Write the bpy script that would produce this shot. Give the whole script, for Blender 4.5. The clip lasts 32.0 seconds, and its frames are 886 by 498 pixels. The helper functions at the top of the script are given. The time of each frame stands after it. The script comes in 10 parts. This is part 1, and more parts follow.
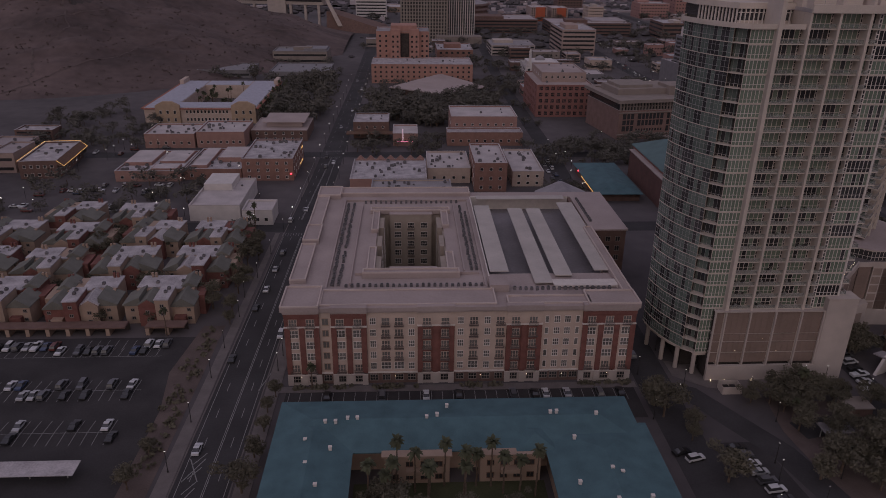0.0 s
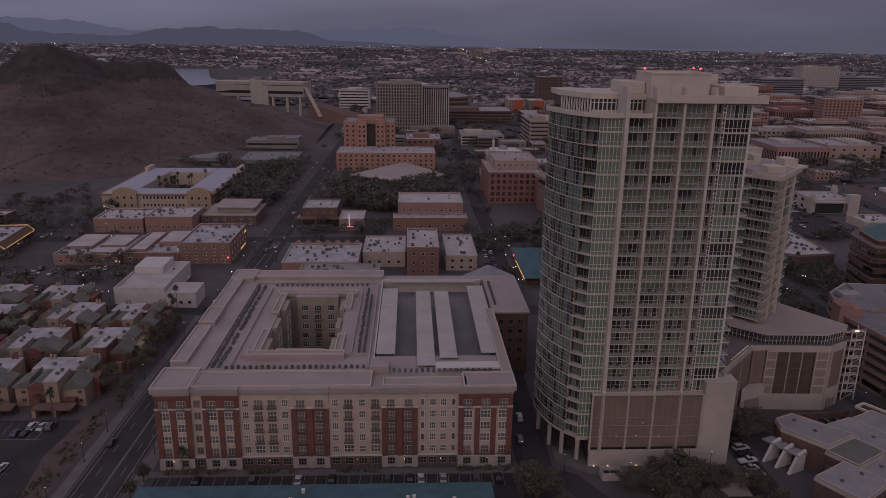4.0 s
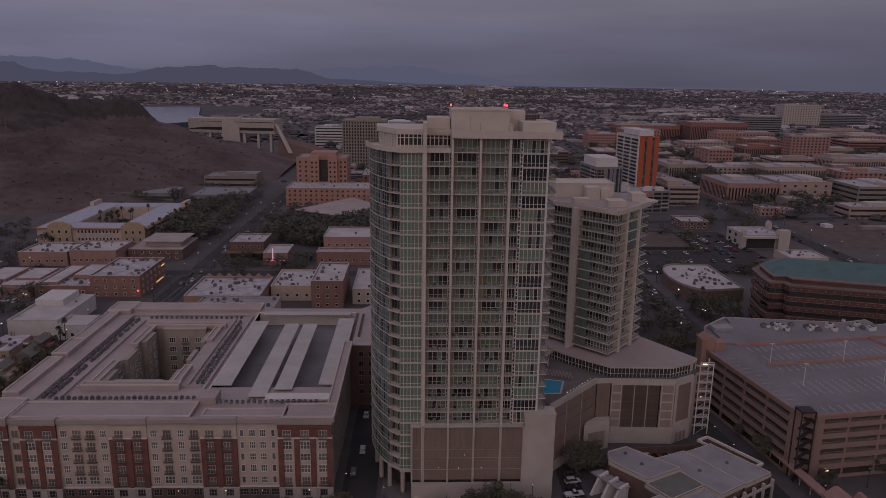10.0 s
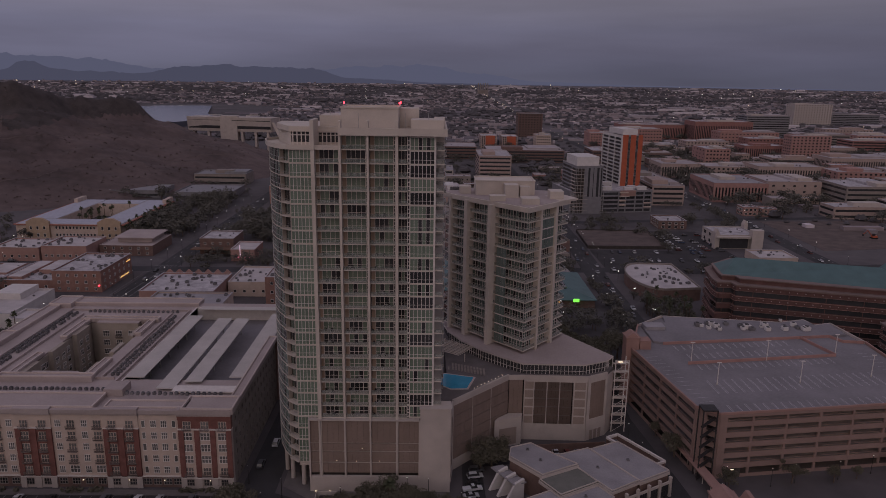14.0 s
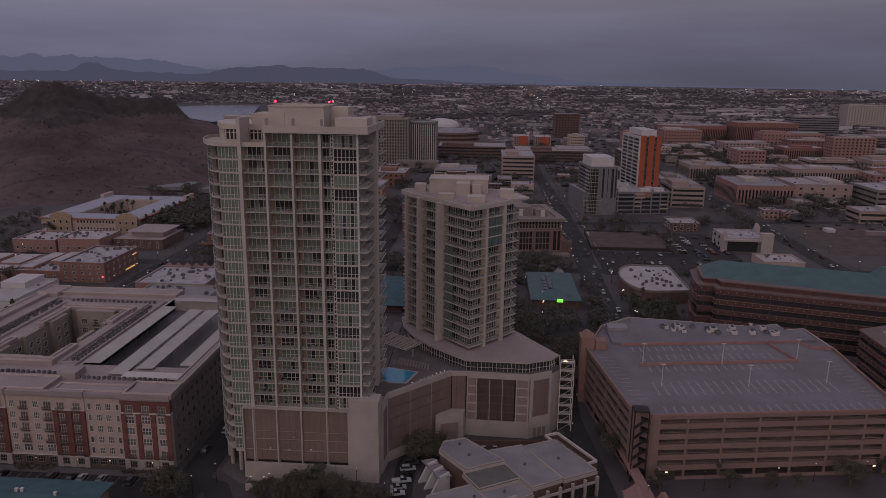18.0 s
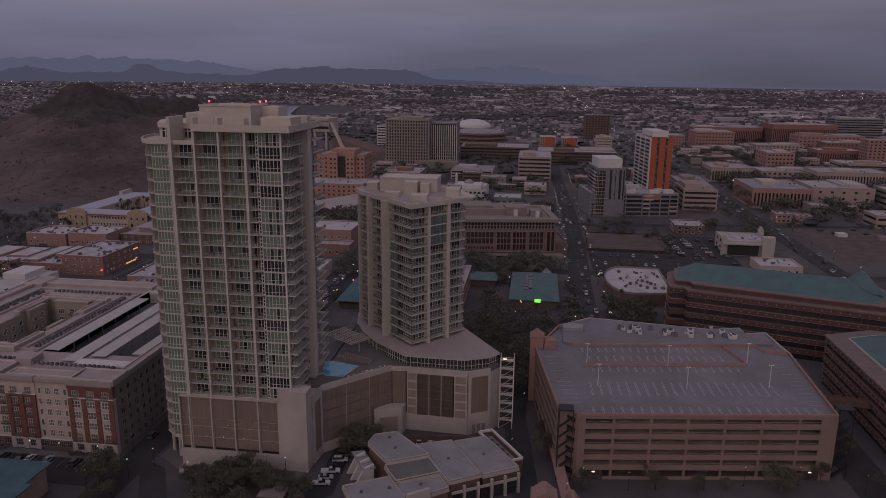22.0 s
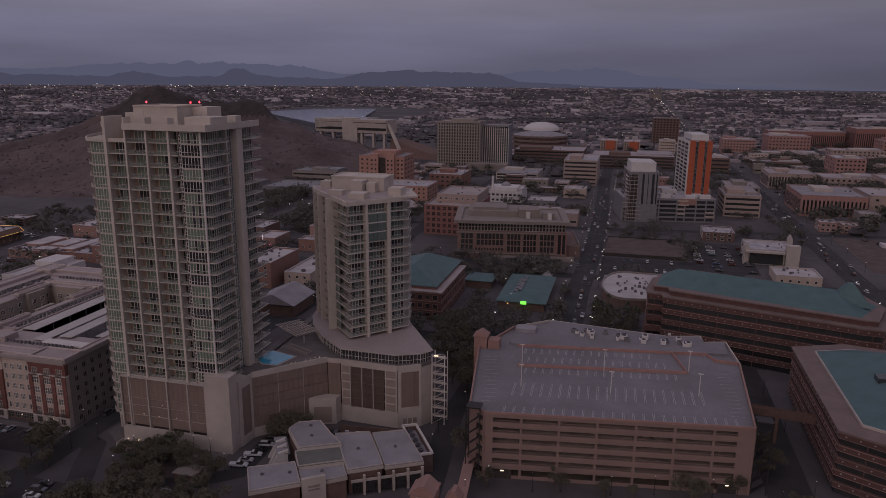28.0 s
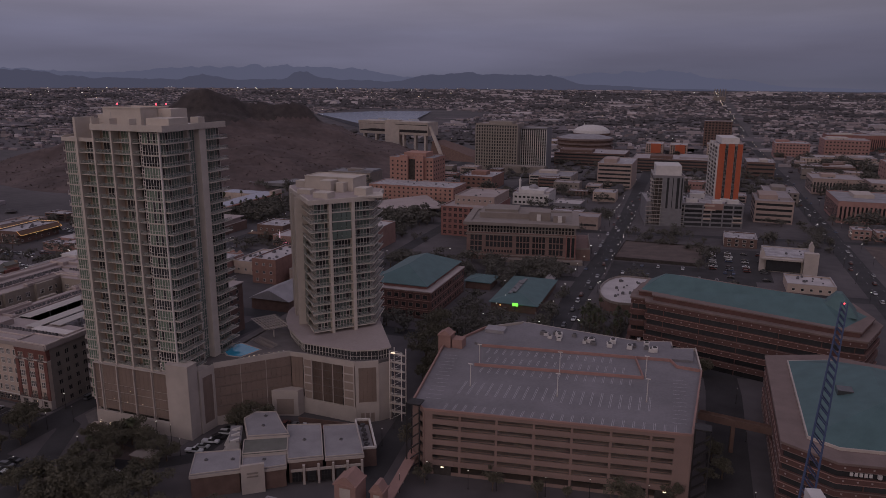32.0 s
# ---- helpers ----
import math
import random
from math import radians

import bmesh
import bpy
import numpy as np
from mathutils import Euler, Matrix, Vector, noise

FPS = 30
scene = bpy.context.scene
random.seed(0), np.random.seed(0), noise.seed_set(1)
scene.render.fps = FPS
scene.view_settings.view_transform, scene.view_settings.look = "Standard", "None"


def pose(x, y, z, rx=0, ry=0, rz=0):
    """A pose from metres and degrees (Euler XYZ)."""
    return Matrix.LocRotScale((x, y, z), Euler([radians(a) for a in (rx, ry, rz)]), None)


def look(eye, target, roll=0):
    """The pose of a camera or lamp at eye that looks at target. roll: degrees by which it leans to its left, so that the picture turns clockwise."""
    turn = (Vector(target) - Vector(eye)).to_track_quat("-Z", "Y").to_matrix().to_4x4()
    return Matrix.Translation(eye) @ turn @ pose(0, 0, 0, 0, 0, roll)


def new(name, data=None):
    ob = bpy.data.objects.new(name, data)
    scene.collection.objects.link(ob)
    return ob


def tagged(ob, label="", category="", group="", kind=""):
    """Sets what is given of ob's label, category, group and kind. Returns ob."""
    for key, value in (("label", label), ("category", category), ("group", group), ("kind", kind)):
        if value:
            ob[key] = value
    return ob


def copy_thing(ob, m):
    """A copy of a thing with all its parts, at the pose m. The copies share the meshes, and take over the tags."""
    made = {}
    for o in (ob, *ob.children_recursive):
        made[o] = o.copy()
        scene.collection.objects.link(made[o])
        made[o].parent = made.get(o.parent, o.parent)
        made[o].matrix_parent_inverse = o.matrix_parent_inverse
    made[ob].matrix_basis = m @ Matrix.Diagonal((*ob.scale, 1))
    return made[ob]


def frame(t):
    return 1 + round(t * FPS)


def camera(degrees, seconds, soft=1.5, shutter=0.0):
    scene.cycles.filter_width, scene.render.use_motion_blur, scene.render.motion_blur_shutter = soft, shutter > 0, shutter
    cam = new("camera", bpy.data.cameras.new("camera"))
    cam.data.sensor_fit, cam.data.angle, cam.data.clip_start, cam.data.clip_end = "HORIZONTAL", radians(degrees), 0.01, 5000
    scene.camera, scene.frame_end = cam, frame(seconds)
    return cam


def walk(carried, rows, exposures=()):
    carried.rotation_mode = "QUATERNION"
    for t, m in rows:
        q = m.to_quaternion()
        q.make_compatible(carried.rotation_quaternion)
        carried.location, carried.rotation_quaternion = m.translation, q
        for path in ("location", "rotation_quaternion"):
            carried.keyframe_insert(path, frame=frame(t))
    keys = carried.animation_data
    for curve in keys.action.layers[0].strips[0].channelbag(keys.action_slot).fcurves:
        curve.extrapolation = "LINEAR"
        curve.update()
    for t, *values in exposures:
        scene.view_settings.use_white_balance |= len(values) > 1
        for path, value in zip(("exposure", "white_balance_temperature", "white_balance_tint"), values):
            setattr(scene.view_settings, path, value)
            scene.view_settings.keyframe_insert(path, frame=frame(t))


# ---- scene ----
cam = camera(63.6, 32.0, soft=0.8)
METRES, EYE, TILT, LEAN, TURN = 275.0, 115.0, 0.0, 0.0, -3.0
ROWS = [
    (0.0, 0.0, 0.0, 0.0, 0.3, -23.35, -0.69),
    (0.5, 0.0158, -0.0007, 0.0001, 0.33, -22.5, -0.73),
    (1.0, 0.0314, -0.002, -0.0001, 0.34, -21.63, -0.74),
    (1.5, 0.0475, -0.0026, -0.0003, 0.37, -20.77, -0.74),
    (2.0, 0.0633, -0.0035, -0.0002, 0.39, -19.92, -0.72),
    (2.5, 0.0788, -0.0047, -0.0005, 0.4, -19.03, -0.77),
    (3.0, 0.0946, -0.0055, -0.0004, 0.42, -18.17, -0.76),
    (3.5, 0.1103, -0.0065, -0.0004, 0.44, -17.29, -0.78),
    (5.5, 0.1726, -0.0098, -0.0004, 0.58, -14.06, -0.77),
    (6.0, 0.1879, -0.0108, -0.0001, 0.6, -13.42, -0.77),
    (6.5, 0.203, -0.0119, -0.0001, 0.62, -13.21, -0.78),
    (7.0, 0.2185, -0.0125, -0.0, 0.68, -13.35, -0.79),
    (7.5, 0.234, -0.0131, 0.0002, 0.72, -13.41, -0.79),
    (8.0, 0.2493, -0.0138, 0.0004, 0.75, -13.45, -0.79),
    (8.5, 0.2645, -0.0147, 0.0006, 0.77, -13.49, -0.79),
    (9.0, 0.28, -0.0153, 0.0012, 0.82, -13.52, -0.82),
    (9.5, 0.2953, -0.0162, 0.0012, 0.84, -13.52, -0.8),
    (10.0, 0.3107, -0.0169, 0.0015, 0.87, -13.56, -0.81),
    (10.5, 0.3259, -0.0178, 0.0016, 0.9, -13.56, -0.81),
    (11.0, 0.3412, -0.0186, 0.0017, 0.95, -13.57, -0.82),
    (11.5, 0.3565, -0.0192, 0.0018, 1.03, -13.58, -0.81),
    (12.0, 0.372, -0.0199, 0.0015, 1.12, -13.57, -0.81),
    (12.5, 0.3875, -0.0204, 0.0018, 1.29, -13.6, -0.81),
    (13.0, 0.4027, -0.021, 0.002, 1.55, -13.63, -0.8),
    (13.5, 0.4182, -0.0215, 0.0021, 1.99, -13.64, -0.79),
    (14.0, 0.4335, -0.0221, 0.0022, 2.43, -13.65, -0.79),
    (14.5, 0.449, -0.0228, 0.0024, 2.94, -13.67, -0.78),
    (16.5, 0.5117, -0.0256, 0.0024, 5.15, -13.68, -0.74),
    (17.0, 0.5275, -0.0258, 0.0024, 5.73, -13.66, -0.74),
    (17.5, 0.5432, -0.0261, 0.0026, 6.23, -13.66, -0.71),
    (18.0, 0.5591, -0.0263, 0.0028, 6.68, -13.67, -0.71),
    (18.5, 0.5749, -0.0264, 0.0028, 7.13, -13.66, -0.69),
    (19.0, 0.5893, -0.0262, 0.0031, 7.57, -13.65, -0.7),
    (19.5, 0.6052, -0.0262, 0.0032, 7.98, -13.63, -0.67),
    (20.0, 0.621, -0.0259, 0.0033, 8.43, -13.6, -0.66),
    (20.5, 0.6368, -0.0256, 0.0034, 8.89, -13.6, -0.66),
    (21.0, 0.6525, -0.025, 0.0036, 9.37, -13.61, -0.65),
    (21.5, 0.668, -0.0241, 0.0038, 9.86, -13.62, -0.65),
    (22.0, 0.6834, -0.023, 0.0038, 10.38, -13.64, -0.65),
    (22.5, 0.6988, -0.0218, 0.0039, 10.92, -13.64, -0.63),
    (23.0, 0.7141, -0.0203, 0.004, 11.45, -13.64, -0.63),
    (23.5, 0.7293, -0.0187, 0.0041, 11.97, -13.65, -0.61),
    (24.0, 0.7445, -0.0168, 0.004, 12.5, -13.65, -0.6),
    (24.5, 0.7598, -0.0149, 0.0042, 13.04, -13.65, -0.59),
    (25.0, 0.775, -0.0128, 0.0043, 13.59, -13.64, -0.58),
    (25.5, 0.7904, -0.0105, 0.0044, 14.19, -13.63, -0.55),
    (27.5, 0.8528, -0.0, 0.0038, 16.84, -13.49, -0.44),
    (28.0, 0.8683, 0.003, 0.0039, 17.54, -13.47, -0.44),
    (28.5, 0.8839, 0.0061, 0.004, 18.14, -13.46, -0.43),
    (29.0, 0.8995, 0.0094, 0.0041, 18.73, -13.44, -0.4),
    (29.5, 0.915, 0.0128, 0.0042, 19.34, -13.42, -0.38),
    (30.0, 0.9307, 0.0164, 0.0044, 20.01, -13.41, -0.36),
    (30.5, 0.9463, 0.0202, 0.0046, 20.67, -13.39, -0.35),
    (31.0, 0.9621, 0.0243, 0.0048, 21.33, -13.37, -0.33),
    (31.5, 0.9779, 0.0287, 0.0048, 21.97, -13.35, -0.32),
    (32.0, 0.9937, 0.033, 0.0049, 22.64, -13.32, -0.32),
]
walk(cam, [(t, pose(0, 0, EYE, TILT, LEAN, TURN) @ pose(METRES * x, METRES * y, METRES * z, 90 + pitch, roll, yaw)) for t, x, y, z, yaw, pitch, roll in ROWS])

# ---- world, sun, exposure ----
scene.view_settings.exposure = 0.0
world = bpy.data.worlds.new("dusk_sky")
scene.world = world
world.use_nodes = True
wn, wl = world.node_tree.nodes, world.node_tree.links
bg = wn["Background"]
sky = wn.new("ShaderNodeTexSky")
sky.sky_type = "NISHITA"
sky.sun_disc = False
sky.sun_elevation, sky.sun_rotation = radians(2.0), radians(188)
sky.air_density, sky.dust_density, sky.ozone_density = 1.3, 2.5, 3.0
tc = wn.new("ShaderNodeTexCoord")
sep = wn.new("ShaderNodeSeparateXYZ")
wl.new(tc.outputs["Generated"], sep.inputs[0])
# dusk haze: slate blue at the horizon, mauve higher up
ramp = wn.new("ShaderNodeValToRGB")
wl.new(sep.outputs["Z"], ramp.inputs[0])
els = ramp.color_ramp.elements
els[0].position, els[0].color = 0.0, (0.106, 0.105, 0.154, 1)
els[1].position, els[1].color = 0.06, (0.141, 0.140, 0.214, 1)
for p, c in ((0.13, (0.205, 0.181, 0.242, 1)), (0.22, (0.222, 0.182, 0.226, 1)), (0.6, (0.29, 0.26, 0.34, 1))):
    e = els.new(p)
    e.color = c
# thin streaks of cloud lying along the horizon
mp = wn.new("ShaderNodeMapping")
mp.inputs["Scale"].default_value = (1.6, 1.6, 13.0)
wl.new(tc.outputs["Generated"], mp.inputs[0])
cl = wn.new("ShaderNodeTexNoise")
cl.inputs["Scale"].default_value, cl.inputs["Detail"].default_value = 1.7, 5.0
wl.new(mp.outputs[0], cl.inputs["Vector"])
clr = wn.new("ShaderNodeMapRange")
clr.inputs["From Min"].default_value, clr.inputs["From Max"].default_value = 0.35, 0.7
clr.inputs["To Min"].default_value, clr.inputs["To Max"].default_value = 0.88, 1.12
wl.new(cl.outputs["Fac"], clr.inputs["Value"])
mul = wn.new("ShaderNodeMix")
mul.data_type, mul.blend_type = "RGBA", "MULTIPLY"
mul.inputs["Factor"].default_value = 1.0
wl.new(ramp.outputs[0], mul.inputs[6])
wl.new(clr.outputs[0], mul.inputs[7])
sks = wn.new("ShaderNodeMix")
sks.data_type, sks.blend_type = "RGBA", "MULTIPLY"
sks.inputs["Factor"].default_value = 1.0
sks.inputs[7].default_value = (0.03, 0.03, 0.03, 1)
wl.new(sky.outputs[0], sks.inputs[6])
add = wn.new("ShaderNodeMix")
add.data_type, add.blend_type = "RGBA", "ADD"
add.inputs["Factor"].default_value = 1.0
# the west, to the left, keeps more of the glow than the east
side = wn.new("ShaderNodeMapRange")
side.inputs["From Min"].default_value, side.inputs["From Max"].default_value = -0.4, 0.4
side.inputs["To Min"].default_value, side.inputs["To Max"].default_value = 1.08, 0.81
wl.new(sep.outputs["X"], side.inputs["Value"])
lean = wn.new("ShaderNodeMix")
lean.data_type, lean.blend_type = "RGBA", "MULTIPLY"
lean.inputs["Factor"].default_value = 1.0
wl.new(mul.outputs[2], lean.inputs[6])
wl.new(side.outputs[0], lean.inputs[7])
wl.new(lean.outputs[2], add.inputs[6])
wl.new(sks.outputs[2], add.inputs[7])
wl.new(add.outputs[2], bg.inputs[0])
bg.inputs[1].default_value = 1.0

# afterglow from the sunset side, behind the first camera
sun = new("afterglow_sun", bpy.data.lights.new("afterglow_sun", "SUN"))
sun.data.energy, sun.data.angle, sun.data.color = 0.43, radians(70), (1.0, 0.82, 0.71)
sun.matrix_world = look((0, 0, 50), (0.22, 1.0, 49.5 - 0.0))

# ---- materials ----
def mat(name, base, rough=0.85, var=0.25, scale=0.4, fine=6.0, bump=0.15, metal=0.0, spec=0.4, rnd=0.0, island=0.0, stain=None):
    """Surface with variation at two scales, fine relief, and a shift from piece to piece."""
    m = bpy.data.materials.new(name)
    m.use_nodes = True
    n, l = m.node_tree.nodes, m.node_tree.links
    b = n["Principled BSDF"]
    geo = n.new("ShaderNodeNewGeometry")
    n1 = n.new("ShaderNodeTexNoise")
    n1.inputs["Scale"].default_value, n1.inputs["Detail"].default_value = scale, 5
    n2 = n.new("ShaderNodeTexNoise")
    n2.inputs["Scale"].default_value, n2.inputs["Detail"].default_value = fine, 3
    l.new(geo.outputs["Position"], n1.inputs["Vector"])
    l.new(geo.outputs["Position"], n2.inputs["Vector"])
    ad = n.new("ShaderNodeMath")
    ad.operation = "MULTIPLY_ADD"
    l.new(n2.outputs["Fac"], ad.inputs[0])
    ad.inputs[1].default_value = 0.45
    l.new(n1.outputs["Fac"], ad.inputs[2])
    last = ad
    for amount, src in ((rnd, "o"), (island, "i")):
        if amount:
            node = n.new("ShaderNodeObjectInfo") if src == "o" else geo
            k = n.new("ShaderNodeMath")
            k.operation = "MULTIPLY_ADD"
            l.new(node.outputs["Random" if src == "o" else "Random Per Island"], k.inputs[0])
            k.inputs[1].default_value = amount
            l.new(last.outputs[0], k.inputs[2])
            last = k
    mr = n.new("ShaderNodeMapRange")
    mr.inputs["From Min"].default_value = 0.42
    mr.inputs["From Max"].default_value = 1.02 + rnd + island
    l.new(last.outputs[0], mr.inputs["Value"])
    mix = n.new("ShaderNodeMix")
    mix.data_type = "RGBA"
    lo = [c * (1 - var) for c in base] if stain is None else stain
    mix.inputs[6].default_value = (*lo, 1)
    mix.inputs[7].default_value = (*[min(1, c * (1 + var)) for c in base], 1)
    l.new(mr.outputs[0], mix.inputs[0])
    l.new(mix.outputs[2], b.inputs["Base Color"])
    b.inputs["Roughness"].default_value = rough
    b.inputs["Metallic"].default_value = metal
    b.inputs["Specular IOR Level"].default_value = spec
    if bump:
        bp = n.new("ShaderNodeBump")
        bp.inputs["Strength"].default_value = bump
        bp.inputs["Distance"].default_value = 0.05
        l.new(n2.outputs["Fac"], bp.inputs["Height"])
        l.new(bp.outputs[0], b.inputs["Normal"])
    return m


def glow(name, colour, strength):
    m = bpy.data.materials.new(name)
    m.use_nodes = True
    b = m.node_tree.nodes["Principled BSDF"]
    b.inputs["Base Color"].default_value = (*colour, 1)
    b.inputs["Emission Color"].default_value = (*colour, 1)
    b.inputs["Emission Strength"].default_value = strength
    return m


M_ASPHALT = mat("asphalt", (0.047, 0.044, 0.046), 0.95, 0.35, 0.08, 2.0, 0.2)
M_ASPHALT2 = mat("worn_asphalt", (0.044, 0.040, 0.041), 0.95, 0.35, 0.1, 2.0, 0.2)
M_PAINT = mat("road_paint", (0.24, 0.235, 0.23), 0.8, 0.3, 1.0, 8.0, 0.05)
M_WALK = mat("concrete_paving", (0.155, 0.135, 0.13), 0.9, 0.2, 0.3, 4.0, 0.15)
M_DIRT = mat("desert_gravel", (0.118, 0.089, 0.080), 0.97, 0.35, 0.12, 3.0, 0.4)
M_GRASS = mat("dry_grass", (0.065, 0.07, 0.035), 0.97, 0.4, 0.15, 2.0, 0.4)
M_HILL = mat("rocky_hillside", (0.108, 0.078, 0.073), 0.97, 0.55, 0.014, 0.12, 1.0)
M_ROCK = mat("dark_rock_outcrop", (0.062, 0.050, 0.047), 0.95, 0.5, 0.08, 0.8, 1.0)
M_TRAIL = mat("pale_trail_dirt", (0.112, 0.084, 0.077), 0.97, 0.3, 0.1, 2.0, 0.2)
M_LINE = mat("deck_line_paint", (0.40, 0.375, 0.385), 0.8, 0.25, 0.6, 6.0, 0.0)
M_ROOF = mat("white_roof_membrane", (0.475, 0.43, 0.425), 0.85, 0.22, 0.12, 2.5, 0.1)
M_ROOF2 = mat("grey_roof_membrane", (0.30, 0.28, 0.29), 0.88, 0.25, 0.12, 2.5, 0.1)
M_ROOF3 = mat("aged_white_roof", (0.41, 0.38, 0.39), 0.85, 0.4, 0.25, 2.0, 0.15)
M_PINKROOF = mat("pale_tan_roof_coating", (0.385, 0.318, 0.30), 0.85, 0.16, 0.08, 1.5, 0.1)
M_DECK = mat("parking_deck_concrete", (0.215, 0.198, 0.208), 0.9, 0.22, 0.07, 1.2, 0.1)
M_CREAM = mat("cream_stucco", (0.51, 0.405, 0.342), 0.9, 0.14, 0.35, 5.0, 0.12)
M_TAN = mat("tan_stucco", (0.36, 0.265, 0.205), 0.9, 0.16, 0.35, 5.0, 0.12, rnd=0.15)
M_BRICK = mat("red_brickwork", (0.185, 0.080, 0.067), 0.92, 0.28, 0.5, 9.0, 0.3)
M_BRICK2 = mat("orange_brickwork", (0.275, 0.155, 0.125), 0.92, 0.22, 0.4, 7.0, 0.3, rnd=0.1)
M_BRICK3 = mat("brown_brickwork", (0.165, 0.105, 0.088), 0.92, 0.25, 0.4, 7.0, 0.3, rnd=0.1)
M_SALMON = mat("salmon_stucco", (0.335, 0.203, 0.172), 0.9, 0.16, 0.3, 5.0, 0.12, rnd=0.1)
M_CONC = mat("pale_concrete", (0.475, 0.41, 0.37), 0.88, 0.14, 0.2, 4.0, 0.12)
M_CONC2 = mat("tower_concrete", (0.56, 0.49, 0.43), 0.85, 0.12, 0.25, 4.0, 0.1)
M_WHITE = mat("white_painted_stucco", (0.60, 0.56, 0.54), 0.85, 0.12, 0.3, 4.0, 0.1)
M_DARK = mat("dark_bronze_metal", (0.045, 0.040, 0.040), 0.6, 0.3, 1.0, 8.0, 0.05, metal=0.3)
M_STEEL = mat("grey_painted_steel", (0.36, 0.35, 0.34), 0.5, 0.15, 1.0, 8.0, 0.03, metal=0.3)
M_TEAL = mat("teal_shingle_roof", (0.075, 0.140, 0.158), 0.9, 0.22, 0.25, 4.0, 0.35)
M_TEAL2 = mat("teal_metal_roof", (0.080, 0.142, 0.142), 0.55, 0.18, 0.2, 3.0, 0.1)
# near-black colour painting shade inside cores, decks and recesses; also a dark wall
M_SHADE = mat("interior_shade_and_dark_wall", (0.060, 0.050, 0.045), 0.95, 0.4, 0.5, 3.0, 0.1)
M_SCREEN = mat("tan_mesh_screen", (0.235, 0.172, 0.142), 0.75, 0.2, 0.16, 2.0, 0.1, rnd=0.16)
M_SCREENPALE = mat("pale_mesh_panel", (0.30, 0.235, 0.20), 0.8, 0.16, 0.3, 3.0, 0.1)
M_TRIM = mat("white_trim", (0.66, 0.60, 0.56), 0.8, 0.1, 0.8, 6.0, 0.05)
M_WOOD = mat("brown_timber", (0.16, 0.095, 0.065), 0.85, 0.3, 1.0, 8.0, 0.2)
M_BARK = mat("bark", (0.13, 0.095, 0.07), 0.95, 0.3, 2.0, 8.0, 0.4)
M_LEAF = mat("dusty_foliage", (0.116, 0.104, 0.074), 0.9, 0.4, 0.4, 3.0, 0.0, rnd=0.4, island=0.3)
M_LEAF2 = mat("palm_fronds", (0.075, 0.080, 0.045), 0.85, 0.35, 0.6, 3.0, 0.0, rnd=0.3, island=0.4)
M_AC = mat("galvanised_casing", (0.17, 0.16, 0.165), 0.6, 0.5, 1.5, 8.0, 0.05, metal=0.2, rnd=0.5)
M_ACDK = mat("dark_fan_grille", (0.06, 0.055, 0.055), 0.7, 0.3, 1.0, 6.0, 0.05)
M_GLASS = mat("green_tinted_glazing", (0.168, 0.212, 0.162), 0.16, 0.30, 0.15, 1.0, 0.0, spec=1.0, rnd=0.6, island=0.7)
M_GLASSB = mat("blue_grey_glazing", (0.128, 0.162, 0.142), 0.14, 0.36, 0.15, 1.0, 0.0, spec=1.0, rnd=0.5, island=0.8)
M_PANE = mat("window_pane", (0.042, 0.042, 0.044), 0.12, 0.6, 0.3, 1.0, 0.0, spec=0.8, rnd=0.9)
M_RAILGL = mat("clear_rail_glass", (0.30, 0.34, 0.31), 0.2, 0.2, 0.4, 2.0, 0.0, spec=0.8)
M_POOL = mat("pool_water", (0.055, 0.34, 0.52), 0.08, 0.15, 0.3, 1.0, 0.05, spec=0.8)
M_LAKE = mat("lake_water", (0.10, 0.106, 0.132), 0.12, 0.1, 0.01, 0.1, 0.0, spec=0.5)
M_ORANGE = mat("orange_metal_panel", (0.44, 0.105, 0.05), 0.6, 0.12, 0.3, 3.0, 0.05)
M_BLUE = mat("blue_painted_steel", (0.034, 0.050, 0.105), 0.5, 0.25, 0.8, 5.0, 0.05)
M_TILE = mat("clay_tile_roof", (0.30, 0.125, 0.09), 0.9, 0.25, 0.5, 5.0, 0.3)
M_YELLOW = mat("ochre_stucco", (0.41, 0.305, 0.215), 0.9, 0.14, 0.4, 5.0, 0.1)
M_CAR = [mat("car_paint_" + k, c, 0.3, 0.05, 1, 4, 0.0, spec=0.7) for k, c in
         (("white", (0.55, 0.55, 0.56)), ("silver", (0.38, 0.38, 0.39)), ("black", (0.02, 0.02, 0.022)), ("grey", (0.10, 0.10, 0.11)), ("red", (0.12, 0.03, 0.026)), ("blue", (0.04, 0.06, 0.12)))]
M_TYRE = mat("tyre_rubber", (0.02, 0.02, 0.02), 0.9, 0.2, 2, 8, 0.0)
L_WARM = glow("warm_lamp_glow", (1.0, 0.80, 0.55), 1.6)
L_COOL = glow("cool_lamp_glow", (1.0, 0.95, 0.88), 1.9)
L_RED = glow("red_lamp_glow", (1.0, 0.05, 0.08), 4.0)
L_GREEN = glow("green_sign_glow", (0.25, 1.0, 0.10), 1.0)
L_AMBER = glow("amber_lamp_glow", (1.0, 0.55, 0.18), 0.7)
M_GREENROOF = mat("grey_green_shingles", (0.165, 0.162, 0.142), 0.9, 0.2, 0.3, 4.0, 0.3)
M_PANEAPT = mat("curtained_window_pane", (0.15, 0.142, 0.135), 0.25, 0.5, 0.3, 1.0, 0.0, spec=0.7, rnd=0.9)
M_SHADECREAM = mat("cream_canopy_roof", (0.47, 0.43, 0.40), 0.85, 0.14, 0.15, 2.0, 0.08)
